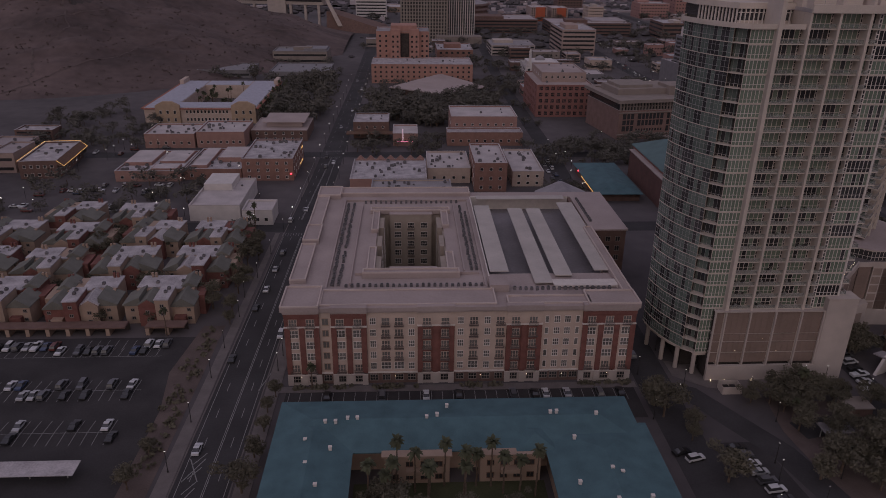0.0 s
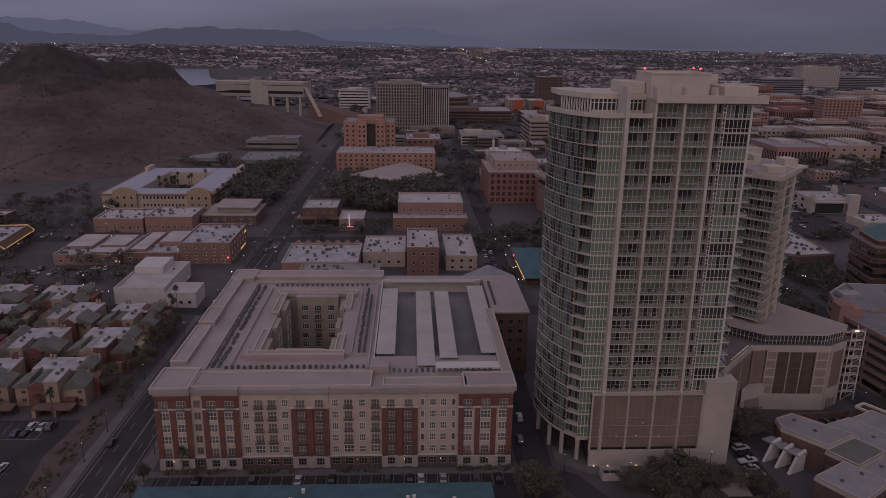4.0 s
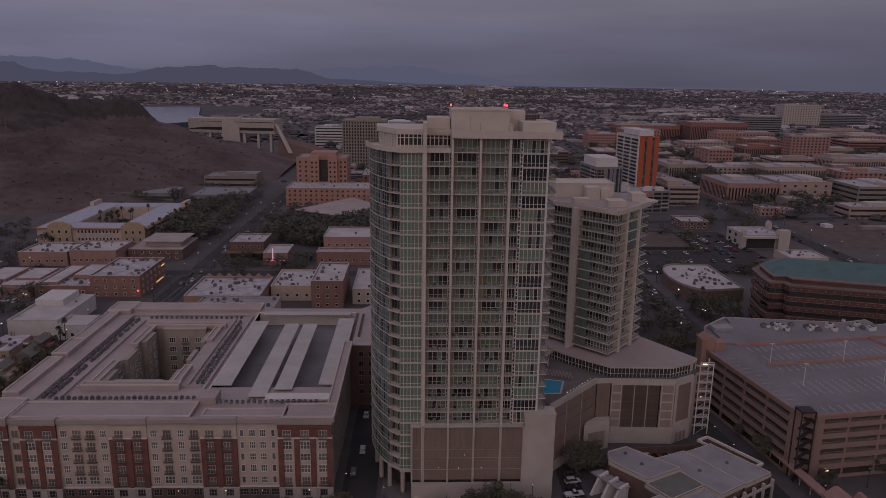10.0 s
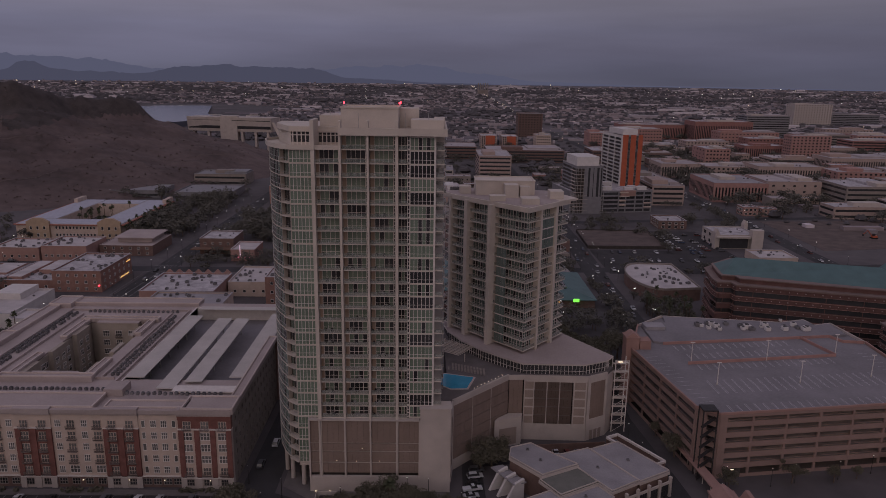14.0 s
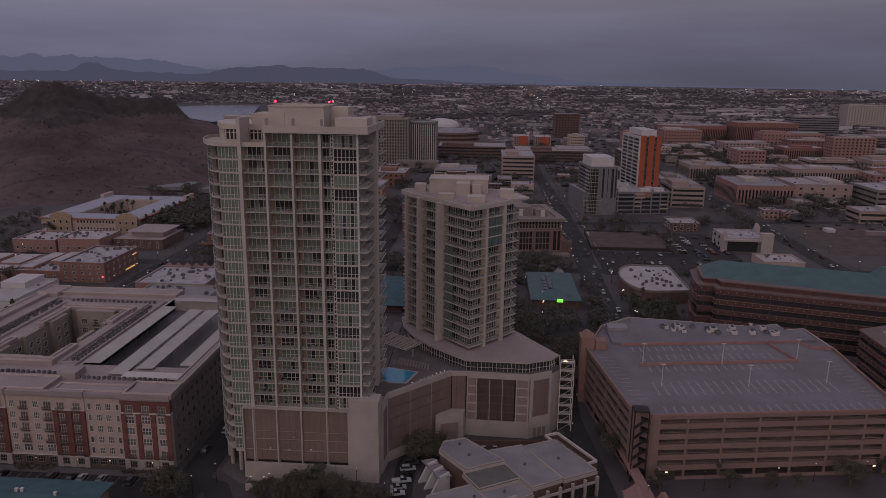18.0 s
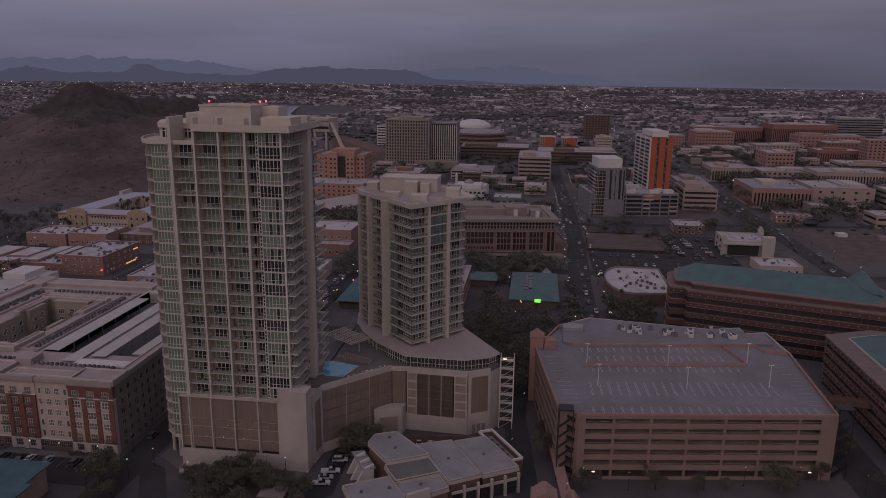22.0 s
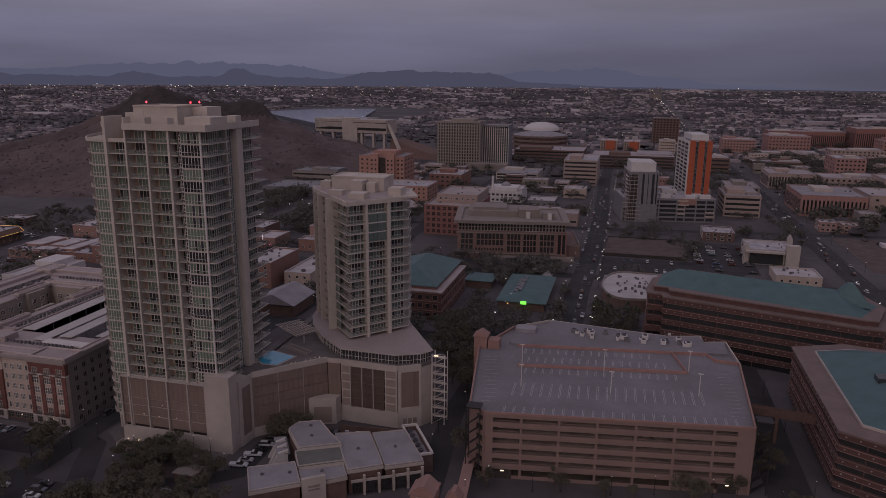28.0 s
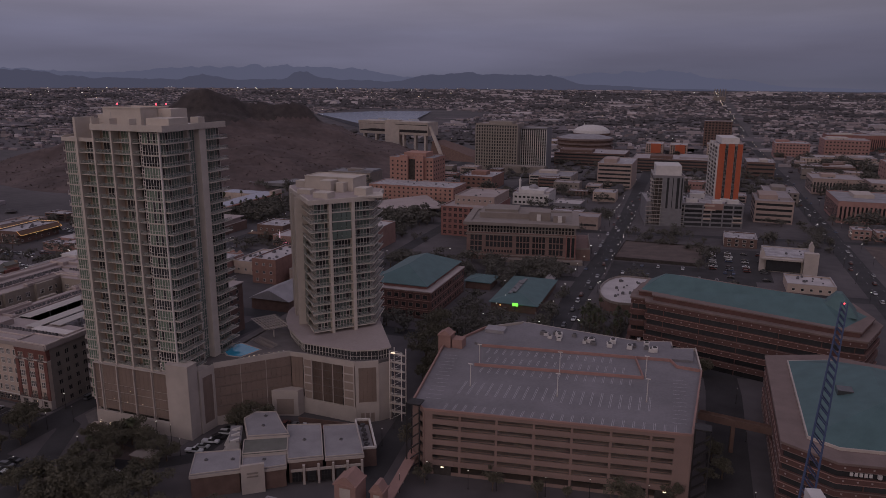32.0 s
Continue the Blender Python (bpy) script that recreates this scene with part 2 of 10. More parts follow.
M_BANDBRICK = mat("dark_red_brick_bands", (0.130, 0.068, 0.060), 0.92, 0.2, 0.3, 6.0, 0.25)
M_IRON = mat("brown_iron_railing", (0.165, 0.130, 0.118), 0.6, 0.2, 1.0, 6.0, 0.0)
M_DRAB = mat("drab_tan_concrete", (0.265, 0.225, 0.20), 0.9, 0.16, 0.2, 4.0, 0.12)


def see_through(m, share):
    """Let part of the light straight through a thin pane."""
    n, l = m.node_tree.nodes, m.node_tree.links
    out, b = n["Material Output"], n["Principled BSDF"]
    tr, mx = n.new("ShaderNodeBsdfTransparent"), n.new("ShaderNodeMixShader")
    mx.inputs[0].default_value = share
    l.new(b.outputs[0], mx.inputs[1])
    l.new(tr.outputs[0], mx.inputs[2])
    l.new(mx.outputs[0], out.inputs["Surface"])


see_through(M_RAILGL, 0.76)
# darker copy of the cream stucco, with the court's shade in its colour
M_COURT = mat("shaded_court_stucco", (0.35, 0.295, 0.25), 0.9, 0.14, 0.35, 5.0, 0.12)
M_CTAN = mat("campus_tan_stucco", (0.385, 0.292, 0.256), 0.9, 0.16, 0.35, 5.0, 0.12, rnd=0.25)
M_CROOF = mat("campus_gravel_roof", (0.37, 0.325, 0.325), 0.9, 0.3, 0.1, 2.0, 0.15, rnd=0.35)
M_CPINK = mat("campus_pink_brick", (0.37, 0.212, 0.185), 0.92, 0.2, 0.35, 6.0, 0.2, rnd=0.15)
M_CRED = mat("campus_red_brick", (0.285, 0.142, 0.124), 0.92, 0.2, 0.35, 6.0, 0.2, rnd=0.1)
M_SLATE = mat("grey_metal_cladding", (0.215, 0.205, 0.215), 0.6, 0.15, 0.3, 4.0, 0.05)

# ---- mesh tools ----
class Geo:
    """Collects faces of several materials into one mesh."""

    def __init__(s):
        s.v, s.f, s.k = [], [], []

    def face(s, pts, k=0):
        i = len(s.v)
        s.v += [tuple(p) for p in pts]
        s.f.append(tuple(range(i, i + len(pts))))
        s.k.append(k)
        return s

    def solid(s, lo, hi, k=0, top=None):
        n, i = len(lo), len(s.v)
        s.v += [tuple(p) for p in lo] + [tuple(p) for p in hi]
        s.f.append(tuple(i + j for j in reversed(range(n))))
        s.f.append(tuple(i + n + j for j in range(n)))
        s.k += [k, k if top is None else top]
        for j in range(n):
            s.f.append((i + j, i + (j + 1) % n, i + n + (j + 1) % n, i + n + j))
            s.k.append(k)
        return s

    def prism(s, pts, z0, z1, k=0, top=None):
        return s.solid([(x, y, z0) for x, y in pts], [(x, y, z1) for x, y in pts], k, top)

    def box(s, x0, y0, z0, x1, y1, z1, k=0, top=None):
        return s.prism([(x0, y0), (x1, y0), (x1, y1), (x0, y1)], z0, z1, k, top)

    def obox(s, cx, cy, z0, lx, ly, h, ang=0.0, k=0, top=None):
        c, t = math.cos(ang), math.sin(ang)
        return s.prism([(cx + c * a - t * b, cy + t * a + c * b) for a, b in ((-lx / 2, -ly / 2), (lx / 2, -ly / 2), (lx / 2, ly / 2), (-lx / 2, ly / 2))], z0, z0 + h, k, top)

    def slab(s, p, q, z0, z1, out, inn=0.0, k=0):
        """Upright plate along p to q; out and inn: how far it reaches to the right and left of that line."""
        d = Vector((q[0] - p[0], q[1] - p[1]))
        n = Vector((d.y, -d.x)).normalized()
        a, b = Vector(p[:2]), Vector(q[:2])
        pts = [a + n * out, b + n * out, b - n * inn, a - n * inn]
        return s.prism([(v.x, v.y) for v in pts], z0, z1, k)

    def cyl(s, x, y, z0, z1, r0, r1=None, n=8, k=0):
        r1 = r0 if r1 is None else r1
        ring = [(math.cos(2 * math.pi * j / n), math.sin(2 * math.pi * j / n)) for j in range(n)]
        return s.solid([(x + r0 * a, y + r0 * b, z0) for a, b in ring], [(x + r1 * a, y + r1 * b, z1) for a, b in ring], k)

    def tube(s, p, q, r, n=5, k=0, r1=None):
        p, q = Vector(p), Vector(q)
        z = (q - p).normalized()
        x = z.orthogonal().normalized()
        y = z.cross(x)
        r1 = r if r1 is None else r1
        ring = [x * math.cos(2 * math.pi * j / n) + y * math.sin(2 * math.pi * j / n) for j in range(n)]
        return s.solid([p + v * r for v in ring], [q + v * r1 for v in ring], k)

    def mesh(s, name, mats):
        me = bpy.data.meshes.new(name)
        me.from_pydata(s.v, [], s.f)
        for m in (mats if isinstance(mats, (list, tuple)) else [mats]):
            me.materials.append(m)
        if any(s.k):
            me.polygons.foreach_set("material_index", s.k)
        me.update()
        return me


def inset(pts, d):
    """A polygon (counterclockwise) drawn in by d metres on every side; negative d draws it out."""
    n, out = len(pts), []
    for i in range(n):
        a, b, c = Vector(pts[i - 1]), Vector(pts[i]), Vector(pts[(i + 1) % n])
        u, w = (b - a).normalized(), (c - b).normalized()
        n1, n2 = Vector((-u.y, u.x)), Vector((-w.y, w.x))
        m = n1 + n2
        m = m / max(0.3, m.dot(m) / 2)
        p = b + m * d
        out.append((p.x, p.y))
    return out


def thing(name, label, category, at=(0, 0, 0), group="", kind=""):
    return_ob = new(name)
    return_ob.location = at
    return_ob.empty_display_size = 0.5
    return tagged(return_ob, label, category, group, kind)


def hang(ob, parent):
    """Make ob a part of parent; the part's own numbers stay in world places."""
    ob.parent = parent
    base = Matrix.Identity(4)
    p = parent
    while p is not None:
        base = Matrix.Translation(p.location) @ base if p.parent is None else base
        p = p.parent
    ob.matrix_parent_inverse = base.inverted() if parent.parent is None else Matrix.Identity(4)
    return ob


def part(name, geo, material, parent=None, label=""):
    ob = new(name, geo.mesh(name, material))
    if parent is not None:
        hang(ob, parent)
    if label:
        tagged(ob, label)
    return ob


def put(name, data, parent, x, y, z, ang=0.0, label=""):
    """One more piece on a shared mesh."""
    ob = new(name, data)
    hang(ob, parent)
    ob.matrix_basis = Matrix.Translation((x, y, z)) @ Matrix.Rotation(ang, 4, "Z")
    if label:
        tagged(ob, label)
    return ob


def along(p, q, n, margin=0.0):
    """n places evenly along p to q, with the turn that makes local -y look to the right of the line."""
    a, b = Vector(p), Vector(q)
    d = (b - a).normalized()
    ln = (b - a).length - 2 * margin
    ang = math.atan2(d.y, d.x)
    return [(a + d * (margin + ln * (i + 0.5) / n), ang) for i in range(n)]


window_cache = {}


def window_mesh(w, h, style="plain", frame_mat=None, pane=None):
    """A window: frame, bars and a pane set back in it."""
    key = (round(w, 2), round(h, 2), style, frame_mat, pane)
    if key in window_cache:
        return window_cache[key]
    g = Geo()
    t = 0.12
    for x0, x1, z0, z1 in ((-w / 2, w / 2, -0.05, t), (-w / 2, w / 2, h - t, h), (-w / 2, -w / 2 + t, t, h - t), (w / 2 - t, w / 2, t, h - t)):
        g.box(x0, -0.14, z0, x1, 0.05, z1, 0)
    if style in ("pair", "bars"):
        for i in range(1, 2 if style == "pair" else 3):
            c = -w / 2 + w * i / (2 if style == "pair" else 3)
            g.box(c - 0.06, -0.12, t, c + 0.06, 0.05, h - t, 0)
    if style == "bars":
        g.box(-w / 2 + t, -0.11, h * 0.5 - 0.05, w / 2 - t, 0.05, h * 0.5 + 0.05, 0)
    g.face([(-w / 2 + t, -0.03, t), (w / 2 - t, -0.03, t), (w / 2 - t, -0.03, h - t), (-w / 2 + t, -0.03, h - t)], 1)
    window_cache[key] = g.mesh("window", [frame_mat or M_TRIM, pane or M_PANE])
    return window_cache[key]


def window_rows(parent, p, q, n, zs, w, h, style="plain", frame_mat=None, margin=1.0):
    """Rows of windows on a wall; on far blocks, where none can be picked apart, they are one part."""
    if min(p[1], q[1]) > 600:
        g = Geo()
        for v, ang in along(p, q, n, margin):
            c, t = math.cos(ang), math.sin(ang)
            for z in zs:
                g.slab((v.x - c * w / 2, v.y - t * w / 2), (v.x + c * w / 2, v.y + t * w / 2), z, z + h, 0.08, 0.0)
        part("window_grid", g, M_PANE, parent)["kind"] = "stuff"
        return
    me = window_mesh(w, h, style, frame_mat)
    for v, ang in along(p, q, n, margin):
        for z in zs:
            put("window", me, parent, v.x, v.y, z, ang)


ac_unit, ac_geo = None, None
far_plant = Geo()


def stamp(dst, src, m):
    """Add src, moved by m, to dst."""
    i = len(dst.v)
    dst.v += [tuple(m @ Vector(v)) for v in src.v]
    dst.f += [tuple(i + j for j in f) for f in src.f]
    dst.k += src.k


def roof_units(x0, y0, x1, y1, z, n, seed, size=1.1, unit=None):
    """Air handlers scattered over a flat roof; those of far roofs are joined."""
    rr = random.Random(seed)
    for _ in range(n):
        s = size * rr.uniform(0.7, 1.5)
        m = Matrix.Translation((rr.uniform(x0 + 2, max(x0 + 2.1, x1 - 2)), rr.uniform(y0 + 2, max(y0 + 2.1, y1 - 2)), z)) @ Matrix.Rotation(rr.choice((0, 0, math.pi / 2)), 4, "Z")
        sc = (s, s * rr.uniform(0.8, 1.3), s * 0.8)
        if y0 > 300:
            stamp(far_plant, ac_geo, m @ Matrix.Diagonal((*sc, 1)))
        else:
            copy_thing(unit or ac_unit, m).scale = sc


def building(name, label, x0, y0, x1, y1, h, wall, roof, floors=2, bays=0, side=0, style="plain", parapet=0.8, units=0, band=None, seed=1, look="grid", plant=False,
             category="building", win=(1.6, 1.6), frame_mat=None, group="", left=True, right=False):
    """Flat-roofed block with parapet, coping, window rows on the sides that show, and air handlers."""
    b = thing(name, label, category, ((x0 + x1) / 2, (y0 + y1) / 2, 0), group)
    g = Geo().box(x0, y0, 0, x1, y1, h - 0.05)
    part("wall", g, wall, b)
    part("roof", Geo().box(x0 + 0.35, y0 + 0.35, h - 0.045, x1 - 0.35, y1 - 0.35, h + 0.1), roof, b)
    g = Geo()
    t = 0.35
    for a in ((x0, y0, x1, y0 + t), (x0, y1 - t, x1, y1), (x0, y0 + t, x0 + t, y1 - t), (x1 - t, y0 + t, x1, y1 - t)):
        g.box(a[0], a[1], h - 0.05, a[2], a[3], h + parapet)
    part("parapet", g, wall, b)
    g = Geo()
    t = 0.5
    for a in ((x0 - 0.1, y0 - 0.1, x1 + 0.1, y0 + t), (x0 - 0.1, y1 - t, x1 + 0.1, y1 + 0.1), (x0 - 0.1, y0 + t, x0 + t, y1 - t), (x1 - t, y0 + t, x1 + 0.1, y1 - t)):
        g.box(a[0], a[1], h + parapet, a[2], a[3], h + parapet + 0.18)
    part("coping", g, band or roof, b)
    fh = h / floors
    zs = [fh * i + fh * 0.3 for i in range(floors)]
    wh = min(win[1], fh * 0.62)
    if look == "band":
        for z in zs:
            part("window_band", Geo().box(x0 + 1.2, y0 - 0.06, z, x1 - 1.2, y0 + 0.1, z + wh).box(x0 - 0.06, y0 + 1.2, z, x0 + 0.1, y1 - 1.2, z + wh), M_PANE, b)
        bays = side = 0
    elif look == "slots":
        zs, wh = [h * 0.12], h * 0.68
        bays, side = int((x1 - x0) / 3.2), int((y1 - y0) / 3.2)
        win = (1.5, wh)
    if plant:
        rq = random.Random(seed * 7)
        w_, d_ = (x1 - x0) * rq.uniform(0.25, 0.5), (y1 - y0) * rq.uniform(0.3, 0.6)
        px_, py_ = x0 + 2 + rq.random() * (x1 - x0 - w_ - 4), y0 + 2 + rq.random() * (y1 - y0 - d_ - 4)
        part("plant_room", Geo().box(px_, py_, h + 0.1, px_ + w_, py_ + d_, h + rq.uniform(2.5, 4.5)), wall if rq.random() < 0.6 else M_CONC, b)
        if rq.random() < 0.6:
            part("upper_storey", Geo().box(x0 + (x1 - x0) * 0.55, y0 + (y1 - y0) * 0.3, h + 0.1, x1 - 1.5, y1 - 1, h + 2.2), roof, b)
    if bays:
        window_rows(b, (x0, y0), (x1, y0), bays, zs, min(win[0], (x1 - x0) / bays * 0.75), wh, style, frame_mat)
    if side and left:
        window_rows(b, (x0, y1), (x0, y0), side, zs, min(win[0], (y1 - y0) / side * 0.75), wh, style, frame_mat)
    if side and right:
        window_rows(b, (x1, y0), (x1, y1), side, zs, min(win[0], (y1 - y0) / side * 0.75), wh, style, frame_mat)
    if units:
        roof_units(x0, y0, x1, y1, h + 0.1, units, seed)
    return b

# ---- ground, roads, paving ----
def ground_height(x, y):
    r = math.hypot(x - 140, y)
    return 62.0 * max(0.0, min(1.0, (r - 1500) / 3250)) ** 1.25


RIDGE = [(-590, 640, 6), (-503, 700, 30), (-472, 740, 47), (-428, 762, 62), (-398, 784, 78), (-374, 800, 98), (-350, 803, 104), (-334, 820, 96), (-318, 850, 87), (-290, 875, 87), (-258, 902, 83), (-249, 910, 66), (-218, 916, 50), (-180, 918, 37), (-145, 918, 22), (-112, 918, 6)]


def hill_height(x, y):
    """The bare rocky butte beyond the old town: a crooked ridge with falling flanks."""
    best = 0.0
    for (ax, ay, ah), (bx, by, bh) in zip(RIDGE, RIDGE[1:]):
        dx, dy = bx - ax, by - ay
        t = max(0.0, min(1.0, ((x - ax) * dx + (y - ay) * dy) / (dx * dx + dy * dy)))
        d = math.hypot(x - ax - t * dx, y - ay - t * dy)
        top = ah + (bh - ah) * t
        reach = 70 + 1.75 * top
        if d < reach:
            u = d / reach
            h = top * (0.80 * (1 - u) ** 1.25 + 0.20 * max(0.0, 1 - d / 26))
            best = max(best, h)
    if best > 0.3:
        k = min(1, best / 22)
        best += k * (6.0 * noise.noise((x / 60, y / 60, 1.7)) + 3.2 * noise.noise((x / 21, y / 21, 4.0)) + 1.5 * noise.noise((x / 8, y / 8, 7.0)))
    return max(best, 0.0)


g = Geo()
N = 72
rings = [0, 120, 240, 400, 600, 900, 1250, 1500, 1800, 2200, 2700, 3300, 4000, 4780]
for r in rings[1:]:
    for j in range(N):
        a = 2 * math.pi * j / N
        x, y = 140 + r * math.cos(a), r * math.sin(a)
        g.v.append((x, y, ground_height(x, y)))
g.v.append((140, 0, 0))
for i in range(len(rings) - 2):
    for j in range(N):
        g.f.append((i * N + j, (i + 1) * N + j, (i + 1) * N + (j + 1) % N, i * N + (j + 1) % N))
        g.k.append(0)
for j in range(N):
    g.f.append((j, (j + 1) % N, len(g.v) - 1))
    g.k.append(0)
M_GROUND = mat("town_ground", (0.092, 0.080, 0.082), 0.97, 0.5, 0.012, 0.12, 0.2, stain=(0.056, 0.051, 0.053))
tagged(part("ground", g, M_GROUND), "dusty town ground of asphalt, gravel and dry planting", "ground", kind="structure")

g = Geo()
x0, x1, y0, y1, n = -760, -70, 480, 1180, 140
for i in range(n + 1):
    for j in range(n + 1):
        x, y = x0 + (x1 - x0) * i / n, y0 + (y1 - y0) * j / n
        h = hill_height(x, y)
        g.v.append((x, y, h if h > 0.05 else -0.6))
for i in range(n):
    for j in range(n):
        a = i * (n + 1) + j
        g.f.append((a, a + n + 1, a + n + 2, a + 1))
        x, y, z = g.v[a]
        g.k.append(1 if z > 62 + 16 * noise.noise((x / 30, y / 30, 2.0)) and -420 < x < -235 else 0)
hill = tagged(part("butte", g, [M_HILL, M_ROCK]), "bare brown rocky desert butte with worn paths", "hill", kind="structure")
hill.data.polygons.foreach_set("use_smooth", [True] * len(hill.data.polygons))

for pts in ([(-330, 545), (-300, 590), (-262, 650), (-222, 715), (-175, 790), (-130, 850), (-105, 900)], [(-430, 640), (-380, 668), (-330, 700), (-290, 745), (-262, 790), (-236, 840)], [(-300, 590), (-318, 640), (-308, 690), (-330, 740), (-345, 770)], [(-460, 690), (-410, 715), (-380, 745), (-362, 775)]):
    g = Geo()
    fine = []
    for (ax, ay), (bx, by) in zip(pts, pts[1:]):
        for k in range(12):
            t = k / 12
            fine.append((ax + (bx - ax) * t + 5 * noise.noise((ax + 40 * t, ay, 9.0)), ay + (by - ay) * t))
    for p, q in zip(fine, fine[1:]):
        d = (Vector(q) - Vector(p)).normalized()
        nn = Vector((-d.y, d.x)) * 0.75
        cs = [(p[0] - nn.x, p[1] - nn.y), (q[0] - nn.x, q[1] - nn.y), (q[0] + nn.x, q[1] + nn.y), (p[0] + nn.x, p[1] + nn.y)]
        g.face([(cx, cy, max(hill_height(cx, cy), hill_height(cx + 2, cy - 2)) + 0.25) for cx, cy in cs])
    tagged(part("trail", g, M_TRAIL), "pale worn dirt trail on the butte", "trail", kind="structure")


def strip(pts, w):
    """A ribbon of width w along a line of ground points."""
    g = Geo()
    left, right = [], []
    for i, p in enumerate(pts):
        a, b = Vector(pts[max(0, i - 1)]), Vector(pts[min(len(pts) - 1, i + 1)])
        d = (b - a).normalized()
        nn = Vector((-d.y, d.x)) * w / 2
        left.append((p[0] + nn.x, p[1] + nn.y))
        right.append((p[0] - nn.x, p[1] - nn.y))
    return left, right


def road(pts, w, z=0.03, name="road", material=None, label="dark asphalt town street"):
    left, right = strip(pts, w)
    g = Geo()
    for i in range(len(pts) - 1):
        g.face([(*right[i], z + ground_height(*right[i])), (*right[i + 1], z + ground_height(*right[i + 1])), (*left[i + 1], z + ground_height(*left[i + 1])), (*left[i], z + ground_height(*left[i]))])
    return tagged(part(name, g, material or M_ASPHALT), label, "road", kind="structure")


def kerb(pts, w=0.3, h=0.15, name="kerb"):
    left, right = strip(pts, w)
    g = Geo()
    for i in range(len(pts) - 1):
        g.prism([right[i], right[i + 1], left[i + 1], left[i]], -0.05, h)
    return tagged(part(name, g, M_WALK), "pale concrete street kerb", "kerb", kind="structure")


def pave(pts, z=0.12, name="pavement", material=None, label="pale concrete pavement", cat="pavement"):
    return tagged(part(name, Geo().prism(pts, -0.1, z), material or M_WALK), label, cat, kind="structure")


main = [(-47.5, -60), (-47.5, 130), (-47, 200), (-46.5, 260), (-45.5, 300), (-44, 366), (-43, 497), (-41, 652), (-41, 831), (-44, 1000), (-60, 1150)]
road(main, 13.0, 0.04, label="dark asphalt avenue with lane markings")
road([(-330, 290), (-120, 292), (0, 290), (110, 290), (172, 290), (185, 300)], 11.0, 0.034)
road([(-330, 405), (-48, 405), (100, 405), (330, 420), (520, 440)], 11.0, 0.046)
road([(-48, 540), (120, 545), (330, 575), (520, 600)], 10.0, 0.05)
road([(69.5, 100), (69.5, 165), (70, 225), (80, 300), (84, 420), (82, 640), (90, 900)], 10.0, 0.06)
road([(216, 270), (216, 380), (219, 482), (219, 613), (214, 828), (214, 1000)], 13.0, 0.07, label="asphalt street with queueing traffic")
road([(378, 150), (376, 388), (375, 490), (374, 735), (372, 1000), (366, 1560), (352, 3000)], 14.0, 0.055, label="broad asphalt avenue with traffic")
road([(191, 60), (192, 130), (188, 175), (184, 215), (186, 262), (200, 280), (230, 284), (370, 300)], 8.0, 0.065)
road([(290, 160), (290, 270), (288, 300)], 13.0, 0.045, label="dark service court between office blocks", material=M_ASPHALT2)
# drive that winds in front of the towers
road([(66, 168), (78, 163), (84, 152), (92, 138), (97, 118), (100, 80)], 7.5, 0.075, label="curving asphalt driveway")
road([(100, 146), (118, 150), (131, 160), (131, 185), (150, 190)], 7.0, 0.08, label="asphalt lane to the parking bays")
for side in (-1, 1):
    kerb([(p[0] + side * 6.8, p[1]) for p in main[:6]])
pave([(-59, 60), (-54.6, 60), (-54.6, 284), (-56.5, 284)], 0.13, label="pale pavement with gravel beds beside the avenue")
pave([(-40.2, 60), (-36.5, 60), (-36.0, 169), (-35.8, 284), (-39.5, 284)], 0.13)
pave([(-36, 166.8), (64, 166.8), (64, 169.6), (-36, 169.6)], 0.14)
pave([(76, 172), (84, 166), (96, 163), (123, 165), (123, 169), (76, 180)], 0.12)
pave([(-66, -60), (-59.2, -60), (-59.2, 205), (-66, 205), (-69, 178), (-66, 160)], 0.05, "gravel_bed", M_DIRT, "reddish desert gravel with small shrubs", "gravel")
pave([(118, 120), (190, 130), (190, 60), (118, 60)], 0.04, "planting_bed", M_DIRT, "dim planted ground under trees", "planting")
pave([(101, 100), (118, 120), (118, 158), (98, 160), (96, 146)], 0.05, "planting_bed", M_DIRT, "dim planted ground under trees", "planting")

# parking lot beside the avenue
pave([(-175, 100), (-66, 100), (-66, 160), (-69, 178), (-66, 198), (-175, 198)], 0.035, "parking_lot", M_ASPHALT2, "dark asphalt parking lot with white bay lines", "parking lot")
pave([(-34, 153), (63, 153), (63, 166.7), (-34, 166.7)], 0.035, "parking_lot", M_ASPHALT2, "asphalt parking strip behind teal roofed flats", "parking lot")
pave([(66, 108), (92, 108), (88, 142), (66, 142)], 0.035, "parking_lot", M_ASPHALT2, "small asphalt parking court", "parking lot")
lw_ = [(226, 470), (281, 470), (283, 524), (228, 524)]
for i in range(4):
    tagged(part("lot_wall", Geo().slab(lw_[i], lw_[(i + 1) % 4], 0, 2.2, 0.15, 0.15), M_SHADE), "dark wall round the vacant lot", "wall", kind="structure")
pave([(226, 405), (312, 408), (312, 466), (226, 466)], 0.05, "parking_lot", M_ASPHALT2, "dark asphalt parking lot with a few cars", "parking lot")
pave([(226, 470), (281, 470), (283, 524), (228, 524)], 1.6, "vacant_lot", M_DIRT, "fenced vacant lot of brown earth", "lot")
pave([(284, 440), (322, 445), (322, 530), (284, 530)], 0.06, "parking_lot", M_ASPHALT2, "asphalt parking lot with parked cars", "parking lot")
pave([(392, 470), (560, 500), (560, 584), (392, 574)], 0.1, "building_site", M_DIRT, "bare earth building site beside the avenue", "building site")


